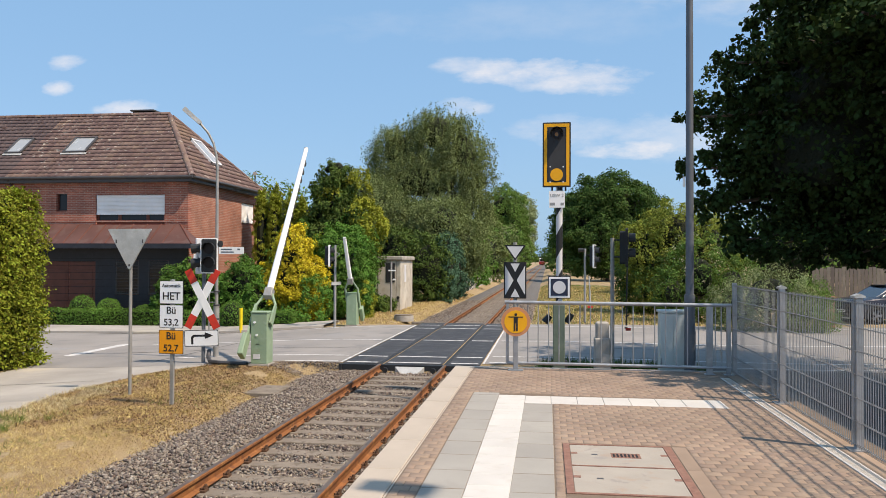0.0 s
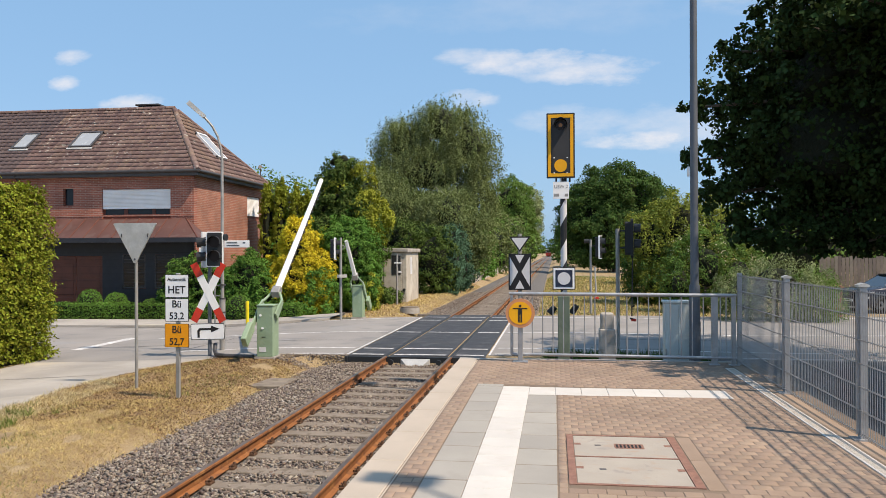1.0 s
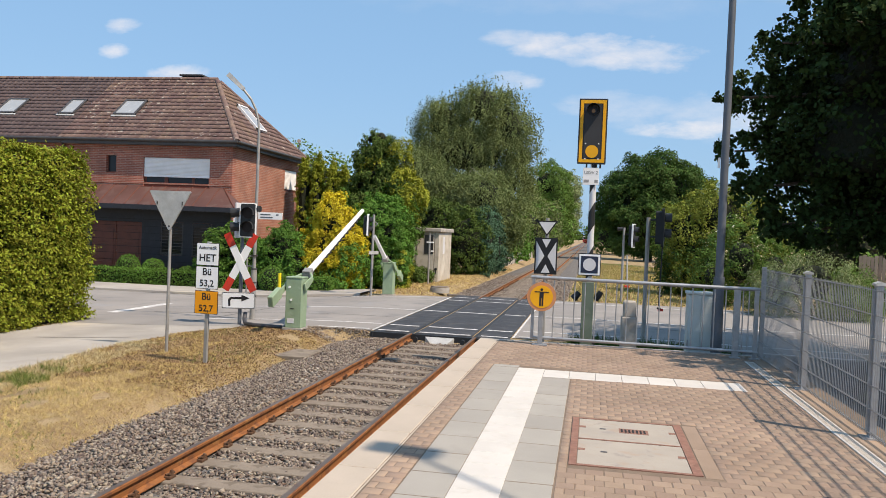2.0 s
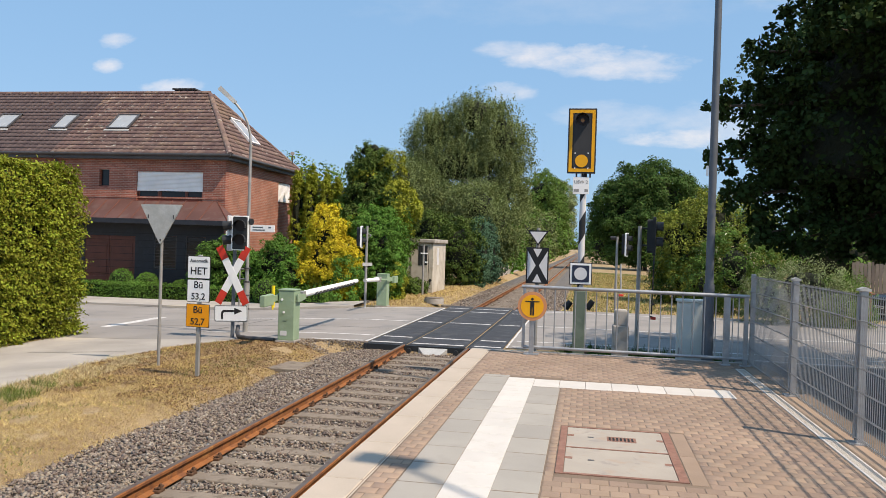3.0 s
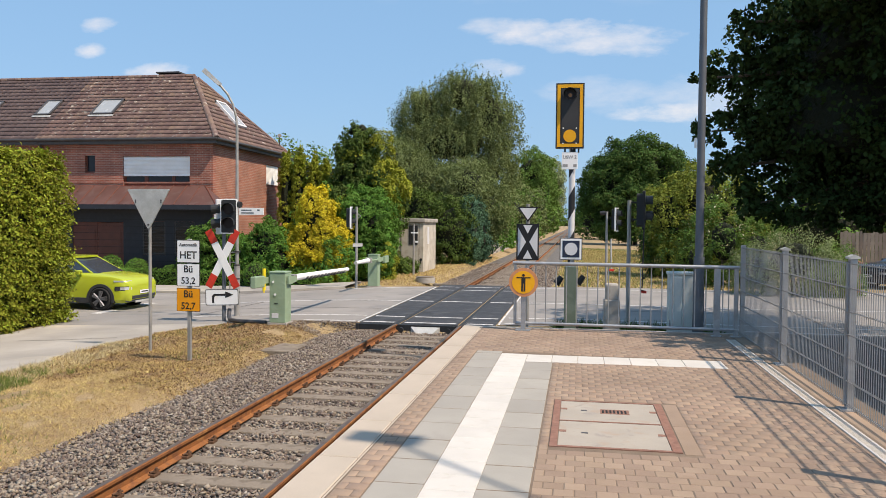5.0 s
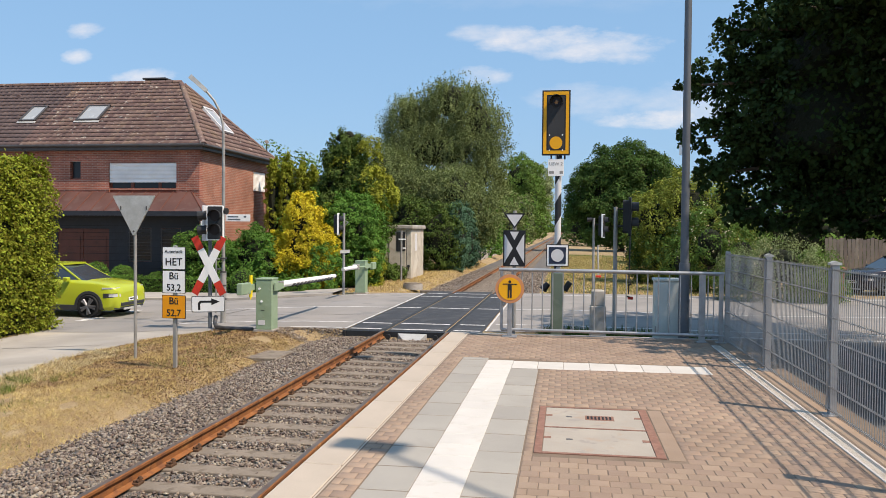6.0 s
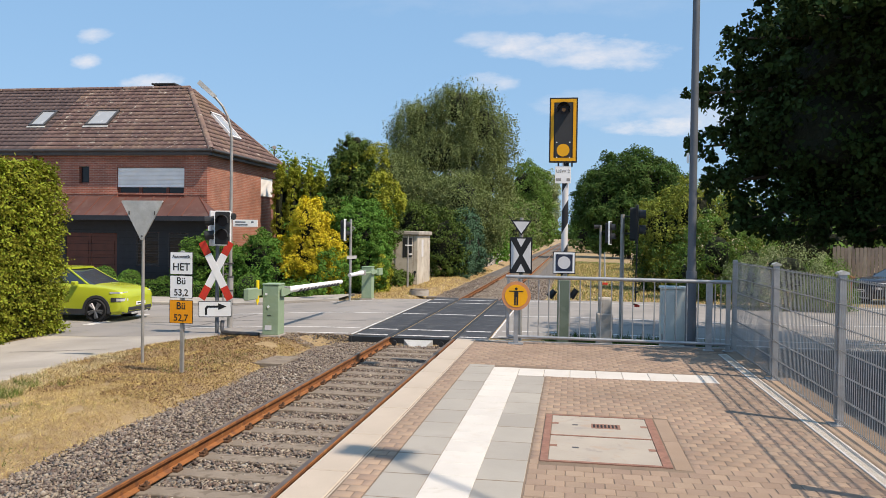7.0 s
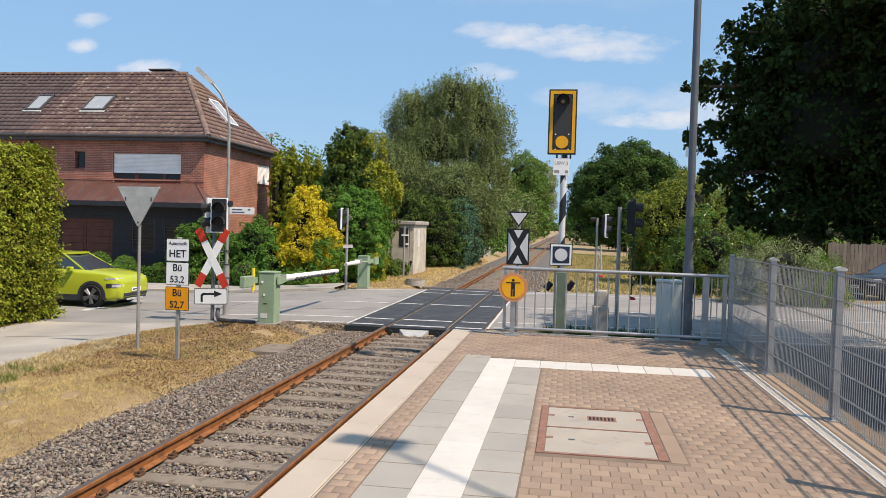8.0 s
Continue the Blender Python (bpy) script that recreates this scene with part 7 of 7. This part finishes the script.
# birch group beyond the hut
plant("birch_tree", "tall weeping birch with fine grey-green foliage", "tree", (-8.9, 78, -0.2), 14, ((1.2, 0, 15.2, 2.9, 3.0, 3.0), (-2.9, 0, 13.4, 2.6, 2.6, 3.2), (3.6, 0, 13.2, 2.5, 2.6, 3.6), (0, 0, 10.6, 6.0, 4.0, 3.4), (-3.4, 0, 8.0, 3.2, 3.0, 3.6), (2.8, 0, 7.5, 3.5, 3.0, 3.4), (0, 0, 4.5, 5, 3, 3)), "birch", 0.18, 1750, 104, 0.34, 51, hang=1.8, bark="birchbark", core=0.62, droop=1.0, shell=0.7, trunk_r=0.25)
plant("birch_tree", "weeping birch with pale hanging twigs", "tree", (-9.6, 55, -0.2), 8, ((0, 0, 6.4, 2.3, 2.2, 2.4), (2.2, 0, 5.0, 2.4, 2.2, 2.4), (-1.5, 0, 4.6, 2.0, 2.0, 2.2)), "birch", 0.14, 620, 80, 0.24, 52, hang=1.1, bark="birchbark", droop=1.0, shell=0.72, core=0.62, trunk_r=0.14)
plant("birch_tree", "weeping birch with pale hanging twigs", "tree", (-4.2, 54, -0.2), 6.5, ((0, 0, 5.3, 2.1, 2.2, 1.9), (1.2, 0, 3.9, 1.7, 2.0, 1.9), (-1.8, 0, 4.3, 1.7, 1.8, 1.9)), "birch", 0.14, 620, 80, 0.24, 53, hang=1.0, bark="birchbark", droop=1.0, shell=0.72, core=0.62, trunk_r=0.12)
plant("dark_conifer", "dark green conifer beside the hut", "tree", (-4.1, 46, -0.2), 3, ((0.2, 0, 2.0, 1.4, 1.3, 2.1), (-1.8, 0.5, 2.4, 1.5, 1.2, 2.4), (-3.9, 0, 2.6, 1.7, 1.2, 2.6)), "conifer", 0.13, 1000, 34, 0.14, 54, core=0.84, droop=0.5)
for i in range(5):
    plant("cypress", "blue-green columnar cypress beside the track", "tree", (-3.15 - 0.15 * (i % 2), 46.5 + 2.2 * i, -0.2), 2.8, ((0, 0, 1.95, 0.95, 1.0, 2.0), (0.1, 0, 2.9, 0.6, 0.7, 1.4)), "cypress", 0.13, 320, 26, 0.09, 60 + i, core=0.86, droop=0.7, hang=0.08)
for i, (x, y, h, w, lf) in enumerate(((-4.6, 62, 4.4, 2.1, "oak"), (-3.9, 70, 4.8, 2.2, "laurel"), (-4.4, 79, 5.2, 2.4, "oak"), (-3.6, 92, 6.0, 2.6, "birch"), (-4.0, 108, 7.0, 3.0, "oak"), (-4.6, 130, 8.5, 4.0, "birch"), (-4.4, 160, 9.5, 4.0, "oak"), (-5, 200, 11, 5, "oak"), (-6, 260, 13, 6.5, "oak"))):
    plant("trackside_tree", "mid-green broadleaf tree beside the track", "tree", (x - w * 0.3, y, -0.2), h * 0.6, ((0, 0, h * 0.65, w, w, h * 0.36), (0.2 * w, 0, h * 0.35, w * 0.95, w, h * 0.36), (-0.6 * w, 0, h * 0.5, w, w, h * 0.4)), lf, 0.15 + 0.0021 * y, 320, 18, w * 0.09, 70 + i, core=0.78)
plant("broadleaf_tree", "rounded olive-green tree beyond the birches", "tree", (-7.6, 190, -0.2), 14, ((0, 0, 14.5, 5.2, 5, 5.6), (-1.6, 0, 9.5, 4.8, 4.5, 6.0), (2.4, 0, 10.5, 3.6, 4.0, 5.0)), "oak", 0.4, 900, 34, 0.5, 81, core=0.7, trunk_r=0.2)
plant("broadleaf_tree", "pale green rounded tree beyond the birches", "tree", (-4.2, 205, -0.2), 14, ((0, 0, 14.5, 4.0, 4.0, 4.8), (0.6, 0, 8.6, 3.4, 3.6, 5.2)), "pale", 0.4, 700, 34, 0.5, 82, core=0.7, trunk_r=0.2)
# right of the line
plant("broadleaf_tree", "dense rounded dark green tree beside the line", "tree", (10.4, 100, -0.2), 9, ((0.2, 0, 9.4, 4.6, 4.4, 3.7), (-3.0, 0, 6.8, 3.6, 4.0, 4.2), (3.4, 0, 7.4, 3.6, 4.0, 4.0), (0, -1.5, 5.0, 5.6, 4.0, 4.4)), "dark_oak", 0.30, 1500, 46, 0.42, 83, core=0.8, trunk_r=0.3)
for i, (x, y, h, w, lf) in enumerate(((7.6, 130, 9.0, 3.8, "oak"), (8.2, 170, 10.0, 4.5, "dark_oak"), (9, 230, 12, 6, "oak"), (12.5, 62, 6.0, 3.6, "oak"), (19, 50, 7.5, 4.5, "oak"), (-20, 60, 9.0, 5.0, "oak"), (-30, 66, 10.0, 6.0, "oak"), (-14, 58, 6.0, 4.0, "conifer"))):
    plant("trackside_tree", "dark green broadleaf tree in the wooded strip", "tree", (x, y, -0.2), h * 0.6, ((0, 0, h * 0.65, w, w, h * 0.36), (-0.2 * w, 0, h * 0.35, w, w, h * 0.38), (0.6 * w, 0, h * 0.5, w, w, h * 0.42)), lf, 0.15 + 0.0021 * y, 320, 18, w * 0.09, 90 + i, core=0.78)
# the low dark-coloured leaves stand for the thicket's shaded inside
plant("shrub_thicket", "tall tangled olive-green shrub thicket", "shrub", (8.75, 38, -0.2), 3.5, ((0.3, 0, 3.9, 1.6, 1.5, 1.5), (-1.2, 0, 2.9, 1.3, 1.4, 1.8), (1.6, 0, 2.9, 1.6, 1.4, 2.3), (0, -0.1, 1.3, 2.3, 1.4, 1.5)), "olive", 0.11, 1150, 36, 0.15, 111, core=0.72, hang=0.1,
      extra=(("dark_leaves", "dark_oak", 0.12, 420, 30, 0.15, ((-0.3, -0.2, 1.5, 2.2, 1.5, 1.6),)),))
plant("rose_thicket", "loose shrub with pinkish cream blossom", "shrub", (9.2, 33.2, -0.2), 2.2, ((0, 0, 1.9, 1.2, 1.1, 1.9), (1.2, 0, 1.5, 1.2, 1.0, 1.6), (-1.0, 0, 1.2, 0.8, 0.9, 1.3)), "oak", 0.09, 620, 30, 0.13, 112, core=0.5,
      extra=(("blossom", "bloom", 0.06, 110, 6, 0.14, ((0, -0.1, 1.9, 1.25, 1.15, 1.9), (1.2, -0.1, 1.4, 1.25, 1.05, 1.6))),))
plant("weeping_shrub", "grey-green arching shrub by the board fence", "shrub", (11.0, 29.6, -0.2), 1.6, ((0, 0, 1.35, 1.5, 1.1, 1.15), (1.1, 0, 0.9, 0.9, 0.9, 1.0), (-1.2, 0, 0.9, 0.9, 0.9, 1.0)), "pale", 0.085, 560, 40, 0.12, 113, hang=0.38, core=0.62, droop=0.8, aspect=0.4,
      extra=(("green_leaves", "oak", 0.09, 260, 30, 0.11, ((1.3, 0, 1.0, 0.95, 0.9, 1.1),)),))


def maple():
    """Large tree beside the platform; its boughs hang in from above."""
    rng = np.random.default_rng(121)
    t = thing("maple_tree", "large maple, shade put into its leaf colour, with boughs hanging beside the platform", "tree", (11.1, 14.4, -0.15))
    bm = bmesh.new()
    limbs(bm, (0, 0, -0.1), 8.0, 0.33, 3.4, rng, 9)
    # bough ends: reach from the trunk, and height
    ends = ((-5.35, 0.0, 5.14), (-5.35, 0.17, 4.2), (-5.1, -0.17, 3.52), (-4.67, -0.34, 2.88), (-4.0, -0.51, 2.84), (-2.89, -0.85, 2.67), (-1.7, -1.02, 2.59), (-4.67, 0.0, 6.11), (-4.17, -0.17, 6.84), (-3.57, 0.0, 7.69), (-4.0, -1.8, 6.0), (-3.2, -2.6, 5.0), (-2.0, -2.8, 4.2), (-3.3, -4.0, 5.4), (-2.6, -4.4, 4.7), (-1.8, -4.6, 5.6), (-3.7, -3.2, 6.0), (-3.0, -5.3, 5.2), (-2.4, -5.6, 4.6), (-2.2, -6.0, 5.6), (-3.5, -4.8, 5.6), (-2.9, -4.5, 4.6))
    for e in ends:
        e = Vector(e)
        mid = Vector((e.x * 0.5, e.y * 0.5, e.z * 0.85 + 0.9))
        tube(bm, (0, 0, 1.8 + 0.45 * e.z), mid, 0.12, 0.07, 8)
        tube(bm, mid, e, 0.07, 0.02, 7)
    part("trunk", bm, M["bark"], t)
    # last ellipsoid is unseen crown, added to shade the near side
    core = [(0.0, -0.26, 6.5, 3.57, 3.74, 3.57), (-1.53, 0.0, 5.48, 3.06, 3.06, 2.21), (0.85, -0.85, 4.97, 3.91, 3.74, 2.21), (0.51, 0.0, 8.54, 3.74, 3.74, 2.38), (-2.72, -0.34, 4.37, 1.95, 1.53, 1.19), (-1.02, -1.27, 3.95, 2.38, 1.87, 1.1), (-1.4, -3.2, 5.9, 1.9, 1.7, 1.0), (-0.68, 4.25, 5.99, 3.57, 3.4, 2.72), (3.0, -3.5, 8.5, 4.0, 3.0, 3.2)]
    tips = [(e[0] + 0.35, e[1], e[2] + 0.05, 0.70, 0.75, 0.36) for e in ends] + [(e[0] + 1.3, e[1] * 0.8, e[2] + 0.3, 1.0, 1.0, 0.55) for e in ends]
    p1, d1 = crown_points(core, rng, 3300, 36, 0.15, 0.6)
    p2, d2 = crown_points(tips, rng, 1700, 42, 0.075, 0.3)
    pts, d = np.concatenate([p1, p2]), np.concatenate([d1, d2])
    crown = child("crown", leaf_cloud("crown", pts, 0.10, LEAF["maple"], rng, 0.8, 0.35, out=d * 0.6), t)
    # near-black solids in the crown; their colour stands for shade
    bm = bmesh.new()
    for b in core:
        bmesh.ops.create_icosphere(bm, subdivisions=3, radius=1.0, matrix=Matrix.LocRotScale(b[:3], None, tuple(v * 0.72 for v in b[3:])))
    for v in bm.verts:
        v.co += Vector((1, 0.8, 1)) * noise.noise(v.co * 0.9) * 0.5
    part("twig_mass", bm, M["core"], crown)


maple()
# unseen tree, added out of view only to shade the forecourt
plant("broadleaf_tree", "large unseen tree added to shade the forecourt", "tree", (16.3, 5.2, -0.15), 7.0, ((0, 0, 8.4, 4.0, 4.0, 2.8), (1.5, 1.0, 7.0, 3.6, 3.6, 2.6), (-0.5, -3.5, 8.0, 3.6, 3.4, 2.8)), "maple", 0.24, 700, 26, 0.24, 122, core=0.8, trunk_r=0.3)


# ---- grass and straw ----
def blades(name, label, count, area, height, material, seed, lean=1.0, keep=None, width=0.006):
    rng = np.random.default_rng(seed)
    x = rng.uniform(area[0], area[1], count)
    y = rng.uniform(area[2], area[3], count)
    ok = np.array([keep(a, b) for a, b in zip(x, y)]) if keep else np.ones(count, bool)
    x, y = x[ok], y[ok]
    n = len(x)
    z = np.array([lie(a, b) for a, b in zip(x, y)])
    base = np.stack([x, y, z], 1)
    tip = np.stack([rng.normal(size=n) * lean, rng.normal(size=n) * lean, np.abs(rng.normal(size=n)) * 0.8 + 0.35], 1)
    tip /= np.linalg.norm(tip, axis=1)[:, None]
    h = height * rng.uniform(0.4, 1.3, n)[:, None]
    a = rng.uniform(0, 2 * math.pi, n)
    side = np.stack([np.cos(a), np.sin(a), np.zeros(n)], 1) * width
    v = np.stack([base - side, base + side, base + tip * h], 1).reshape(-1, 3)
    ob = new(name, raw_mesh(name, v, n, np.arange(n * 3), material))
    return tagged(ob, label, "grass", kind="stuff")


def verge(x, y):
    return x < -2.28 - 0.10 * math.sin(y * 0.9) and x > lane_r(min(y, 17.0)) - 0.10 * random.random() and noise.noise((x * 1.1, y * 1.1, 0)) > -0.7


blades("straw", "dry yellow straw and cut grass on the verge", 190000, (-6.2, -2.2, 4.0, 17.1), 0.065, M["straw"], 131, 2.2, lambda x, y: verge(x, y) and (y < 12.4 or noise.noise((x, y, 2)) > 0.10) and noise.noise((x * 2.3, y * 1.3, 6)) > -0.35, 0.0032)
blades("clippings", "brown dead clippings round the sign posts", 60000, (-6.2, -2.2, 10.5, 17.6), 0.045, M["mulch"], 138, 2.4, lambda x, y: verge(x, y) and (y - 10.5) / 2.0 + noise.noise((x * 0.9, y * 0.9, 4)) > 0.15, 0.012)
blades("grass", "thin green and yellow grass on the verge", 7000, (-6.2, -2.6, 4.0, 17.0), 0.07, M["grassblade"], 132, 0.8, lambda x, y: verge(x, y) and noise.noise((x * 0.7, y * 0.5, 9)) > 0.12)
blades("grass_tuft", "ragged green grass along the lane edge", 22000, (-6.1, -4.0, 6.0, 11.9), 0.16, M["grassblade"], 133, 0.9, lambda x, y: x > lane_r(y) + 0.25 and noise.noise((x * 1.6, y * 0.9, 1)) + noise.noise((x * 3.3, y * 2.2, 7)) > 0.52 - 0.75 * math.exp(-((y - 10.6) / 0.9) ** 2) and x < lane_r(y) + 0.8 + 0.5 * noise.noise((y * 2.0, 1, 1)))
blades("hay", "bleached hay lying along the lane edge", 40000, (-6.2, -4.4, 5.0, 14.5), 0.13, M["hay"], 139, 2.6, lambda x, y: lane_r(y) - 0.05 < x < lane_r(y) + 0.75 and noise.noise((x * 2, y * 1.2, 3)) > -0.25, 0.004)
blades("straw", "dry yellow grass beside the track beyond the road", 22000, (-5.0, -2.4, 28.8, 60), 0.09, M["straw"], 134, 0.9, lambda x, y: x < -2.2 and y > FAR(x) + 0.1, 0.012)
blades("straw", "dry yellow field grass right of the track", 24000, (2.4, 9.5, 30.0, 75), 0.16, M["straw"], 135, 0.9, lambda x, y: y > FAR(x) + 0.1, 0.014)
blades("grass", "green grass at the road edge", 26000, (2.4, 9.0, 30.2, 80), 0.13, M["grassblade"], 136, 0.8, lambda x, y: y > FAR(x) + 0.1, 0.012)
blades("grass", "rough green grass behind the railing", 6000, (1.8, 5.9, 11.8, 14.5), 0.18, M["grassblade"], 137, 0.8)

blades("weeds", "dark green weeds along the road edge behind the railing", 9000, (2.9, 6.4, 16.4, 17.8), 0.26, LEAF["dark_oak"], 140, 1.1, lambda x, y: noise.noise((x * 1.7, y * 2.0, 5)) > -0.25, 0.02)

# ---- paving pieces ----
def piece_mesh(name, w, l, h, bev, material):
    bm = bmesh.new()
    box(bm, 0, w, 0, l, -h, 0)
    top = [e for e in bm.edges if all(v.co.z > -1e-6 for v in e.verts)]
    bmesh.ops.bevel(bm, geom=top, offset=bev, segments=1, profile=0.5, affect="EDGES")
    me = to_mesh(name, bm)
    me.materials.append(material)
    return me


paving = thing("platform_paving", "tan concrete pavers with grey and white guide slabs", "paving", (0, 0, P), kind="structure")
# coping stones along the edge and the pale joint behind them
cop = piece_mesh("coping_stone", 0.285, 0.985, 0.14, 0.01, M["coping"])
for i in range(28):
    child("coping_stone", cop, paving, "", pose(1.66, 11.60 - 1.0 * (i + 1), 0.004))
part("pale_joint", boxes((1.948, 1.960, -14, 11.58, -0.05, -0.003)), M["coping"], paving, "pale mortar joint")
# two grey bands and the white guide strip between them
SL = 0.50
slab_me = {"slab": piece_mesh("grey_slab", 0.320, SL - 0.014, 0.07, 0.006, M["slab"]), "white": piece_mesh("white_guide_slab", 0.316, 0.30 - 0.007, 0.07, 0.003, M["tactile"])}
for x in (2.165, 2.800):
    for i in range(40):
        y = 8.62 - SL * (i + 1) if x > 2.7 else 9.15 - SL * (i + 1)
        child("grey_slab", slab_me["slab"], paving, "", pose(x, y, 0.001 * math.sin(i * 2.1)))
child("grey_slab", slab_me["slab"], paving, "", pose(2.165, 9.156, 0) @ Matrix.Diagonal((1, 0.32, 1, 1)))
for i in range(50):
    child("white_guide_slab", slab_me["white"], paving, "", pose(2.487, 9.15 - 0.30 * (i + 1), 0.003))
# transverse white strip
tr = piece_mesh("white_guide_slab", 0.296, 0.49, 0.07, 0.004, M["tactile"])
for i in range(7):
    child("white_guide_slab", tr, paving, "", pose(2.806 + 0.30 * i, 8.63, 0.003))
child("white_guide_slab", tr, paving, "", pose(2.806 + 2.1, 8.63, 0.003) @ Matrix.Diagonal((0.49, 1, 1, 1)))
# two long edging slabs beside the hatch
edging = piece_mesh("edging_slab", 0.118, 0.775, 0.06, 0.003, M["paver"])
for y in (5.10, 5.88):
    child("edging_slab", edging, paving, "", pose(4.136, y, 0.001))
# pavers in running bond
PW, PL, GAP = 0.127, 0.119, 0.004
paver_me = piece_mesh("paver", PW - GAP, PL - GAP, 0.06, 0.004, M["paver"])
rng = np.random.default_rng(7)
cells = []


def course(x0, x1, y0, shift, h):
    x = x0 - shift
    while x < x1 - 0.01:
        a, b = max(x, x0), min(x + PW, x1)
        if b - a > 0.025:
            cells.append((a, y0, b - a, h))
        x += PW


row = 0
y = 11.59 - PL
while y > -4:
    sh = (PW / 2) if row % 2 else 0.0
    if y > 9.32:
        course(1.97, 5.56 if y > 11.0 else 5.43, y, sh, PL)
    else:
        course(1.97, 2.16, y, sh, PL)
        for a, b in ((3.13, 5.43),):
            if y > 8.62 and y < 9.13:
                course(5.055, 5.43, y, sh, PL)
            elif y + PL > 5.11 and y < 6.67:
                course(3.13, 3.195, y, sh, PL)
                course(4.262, 5.43, y, sh, PL)
            else:
                course(a, b, y, sh, PL)
    y -= PL
    row += 1
cells = [c for c in cells if not (c[1] > 9.13 and c[1] < 9.32 and 2.16 < c[0] < 2.47)]
near = [c for c in cells if 3.1 < c[0] < 4.9 and 3.6 < c[1] < 5.10][:300]
chosen = set(near)
verts, corners = [], []
for a, y0, w, h in cells:
    dz = rng.uniform(-0.0025, 0.0015)
    if (a, y0, w, h) in chosen:
        child("paver", paver_me, paving, "", pose(a, y0, dz) @ Matrix.Diagonal(((w - GAP) / (PW - GAP), 1, 1, 1)))
        continue
    x0, x1, ya, yb, o, b = a, a + w - GAP + 0.001, y0, y0 + h - GAP - 0.001, len(verts), 0.004
    verts += [(x0, ya, -0.06), (x1, ya, -0.06), (x1, yb, -0.06), (x0, yb, -0.06), (x0, ya, dz - b), (x1, ya, dz - b), (x1, yb, dz - b), (x0, yb, dz - b), (x0 + b, ya + b, dz), (x1 - b, ya + b, dz), (x1 - b, yb - b, dz), (x0 + b, yb - b, dz)]
    for f in ((0, 1, 5, 4), (1, 2, 6, 5), (2, 3, 7, 6), (3, 0, 4, 7), (4, 5, 9, 8), (5, 6, 10, 9), (6, 7, 11, 10), (7, 4, 8, 11), (8, 9, 10, 11)):
        corners += [o + i for i in f]
tagged(child("paver_field", raw_mesh("paver_field", verts, len(corners) // 4, corners, M["paver_field"]), paving), kind="stuff")


# ---- what moves ----
BOOM = ((0, 53.1), (0.5, 46.8), (1.0, 38.7), (1.5, 30.0), (2.0, 20.4), (2.2, 16.4), (2.5, 10.0), (2.8, 4.6), (3.05, 1.0), (3.3, -0.5), (3.5, -0.6), (8.0, -0.7))
FRONT = ((0, -26.5), (1.0, -21.6), (2.0, -17.2), (3.0, -13.3), (3.5, -11.65), (3.7, -11.1), (3.9, -10.58), (4.1, -10.10), (4.3, -9.78), (4.5, -9.55), (4.8, -9.25), (5.0, -9.12), (5.3, -9.04), (6.0, -9.02), (8.0, -9.01))


def between(rows, t):
    """Smooth value at t through the rows (cubic through neighbours)."""
    for i in range(len(rows) - 1):
        if t <= rows[i + 1][0]:
            break
    (t0, a), (t1, b) = rows[i], rows[i + 1]
    sa = (b - rows[max(i - 1, 0)][1]) / (t1 - rows[max(i - 1, 0)][0])
    sb = (rows[min(i + 2, len(rows) - 1)][1] - a) / (rows[min(i + 2, len(rows) - 1)][0] - t0)
    h, u = t1 - t0, (t - t0) / (t1 - t0)
    return a * (1 + 2 * u) * (1 - u) ** 2 + h * sa * u * (1 - u) ** 2 + b * u * u * (3 - 2 * u) + h * sb * u * u * (u - 1)


def motions():
    walk(near_boom, [(t, pose(0, 0, 1.0, a)) for t, a in BOOM])
    walk(far_boom, [(t, pose(0, 0, 1.0, max(-0.5, a + 7) if t < 2.9 else -0.3)) for t, a in BOOM])
    steps = [i / 15 for i in range(121)]
    reach = 2.38
    walk(green_car, [(t, pose(between(FRONT, t) - reach, CAR_Y, road_z(between(FRONT, t) - reach) + 0.014)) for t in steps])
    for w, wx, sy in green_wheels:
        rows = []
        for t in steps:
            turn = math.degrees((between(FRONT, t) - FRONT[0][1]) / 0.33)
            rows.append((t, pose(wx, sy * 0.83, 0.33, 0, 0, 0 if sy < 0 else 180) @ pose(0, 0, 0, 0, turn if sy < 0 else -turn, 0)))
        walk(w, rows)


CAR_Y = 21.5
motions()
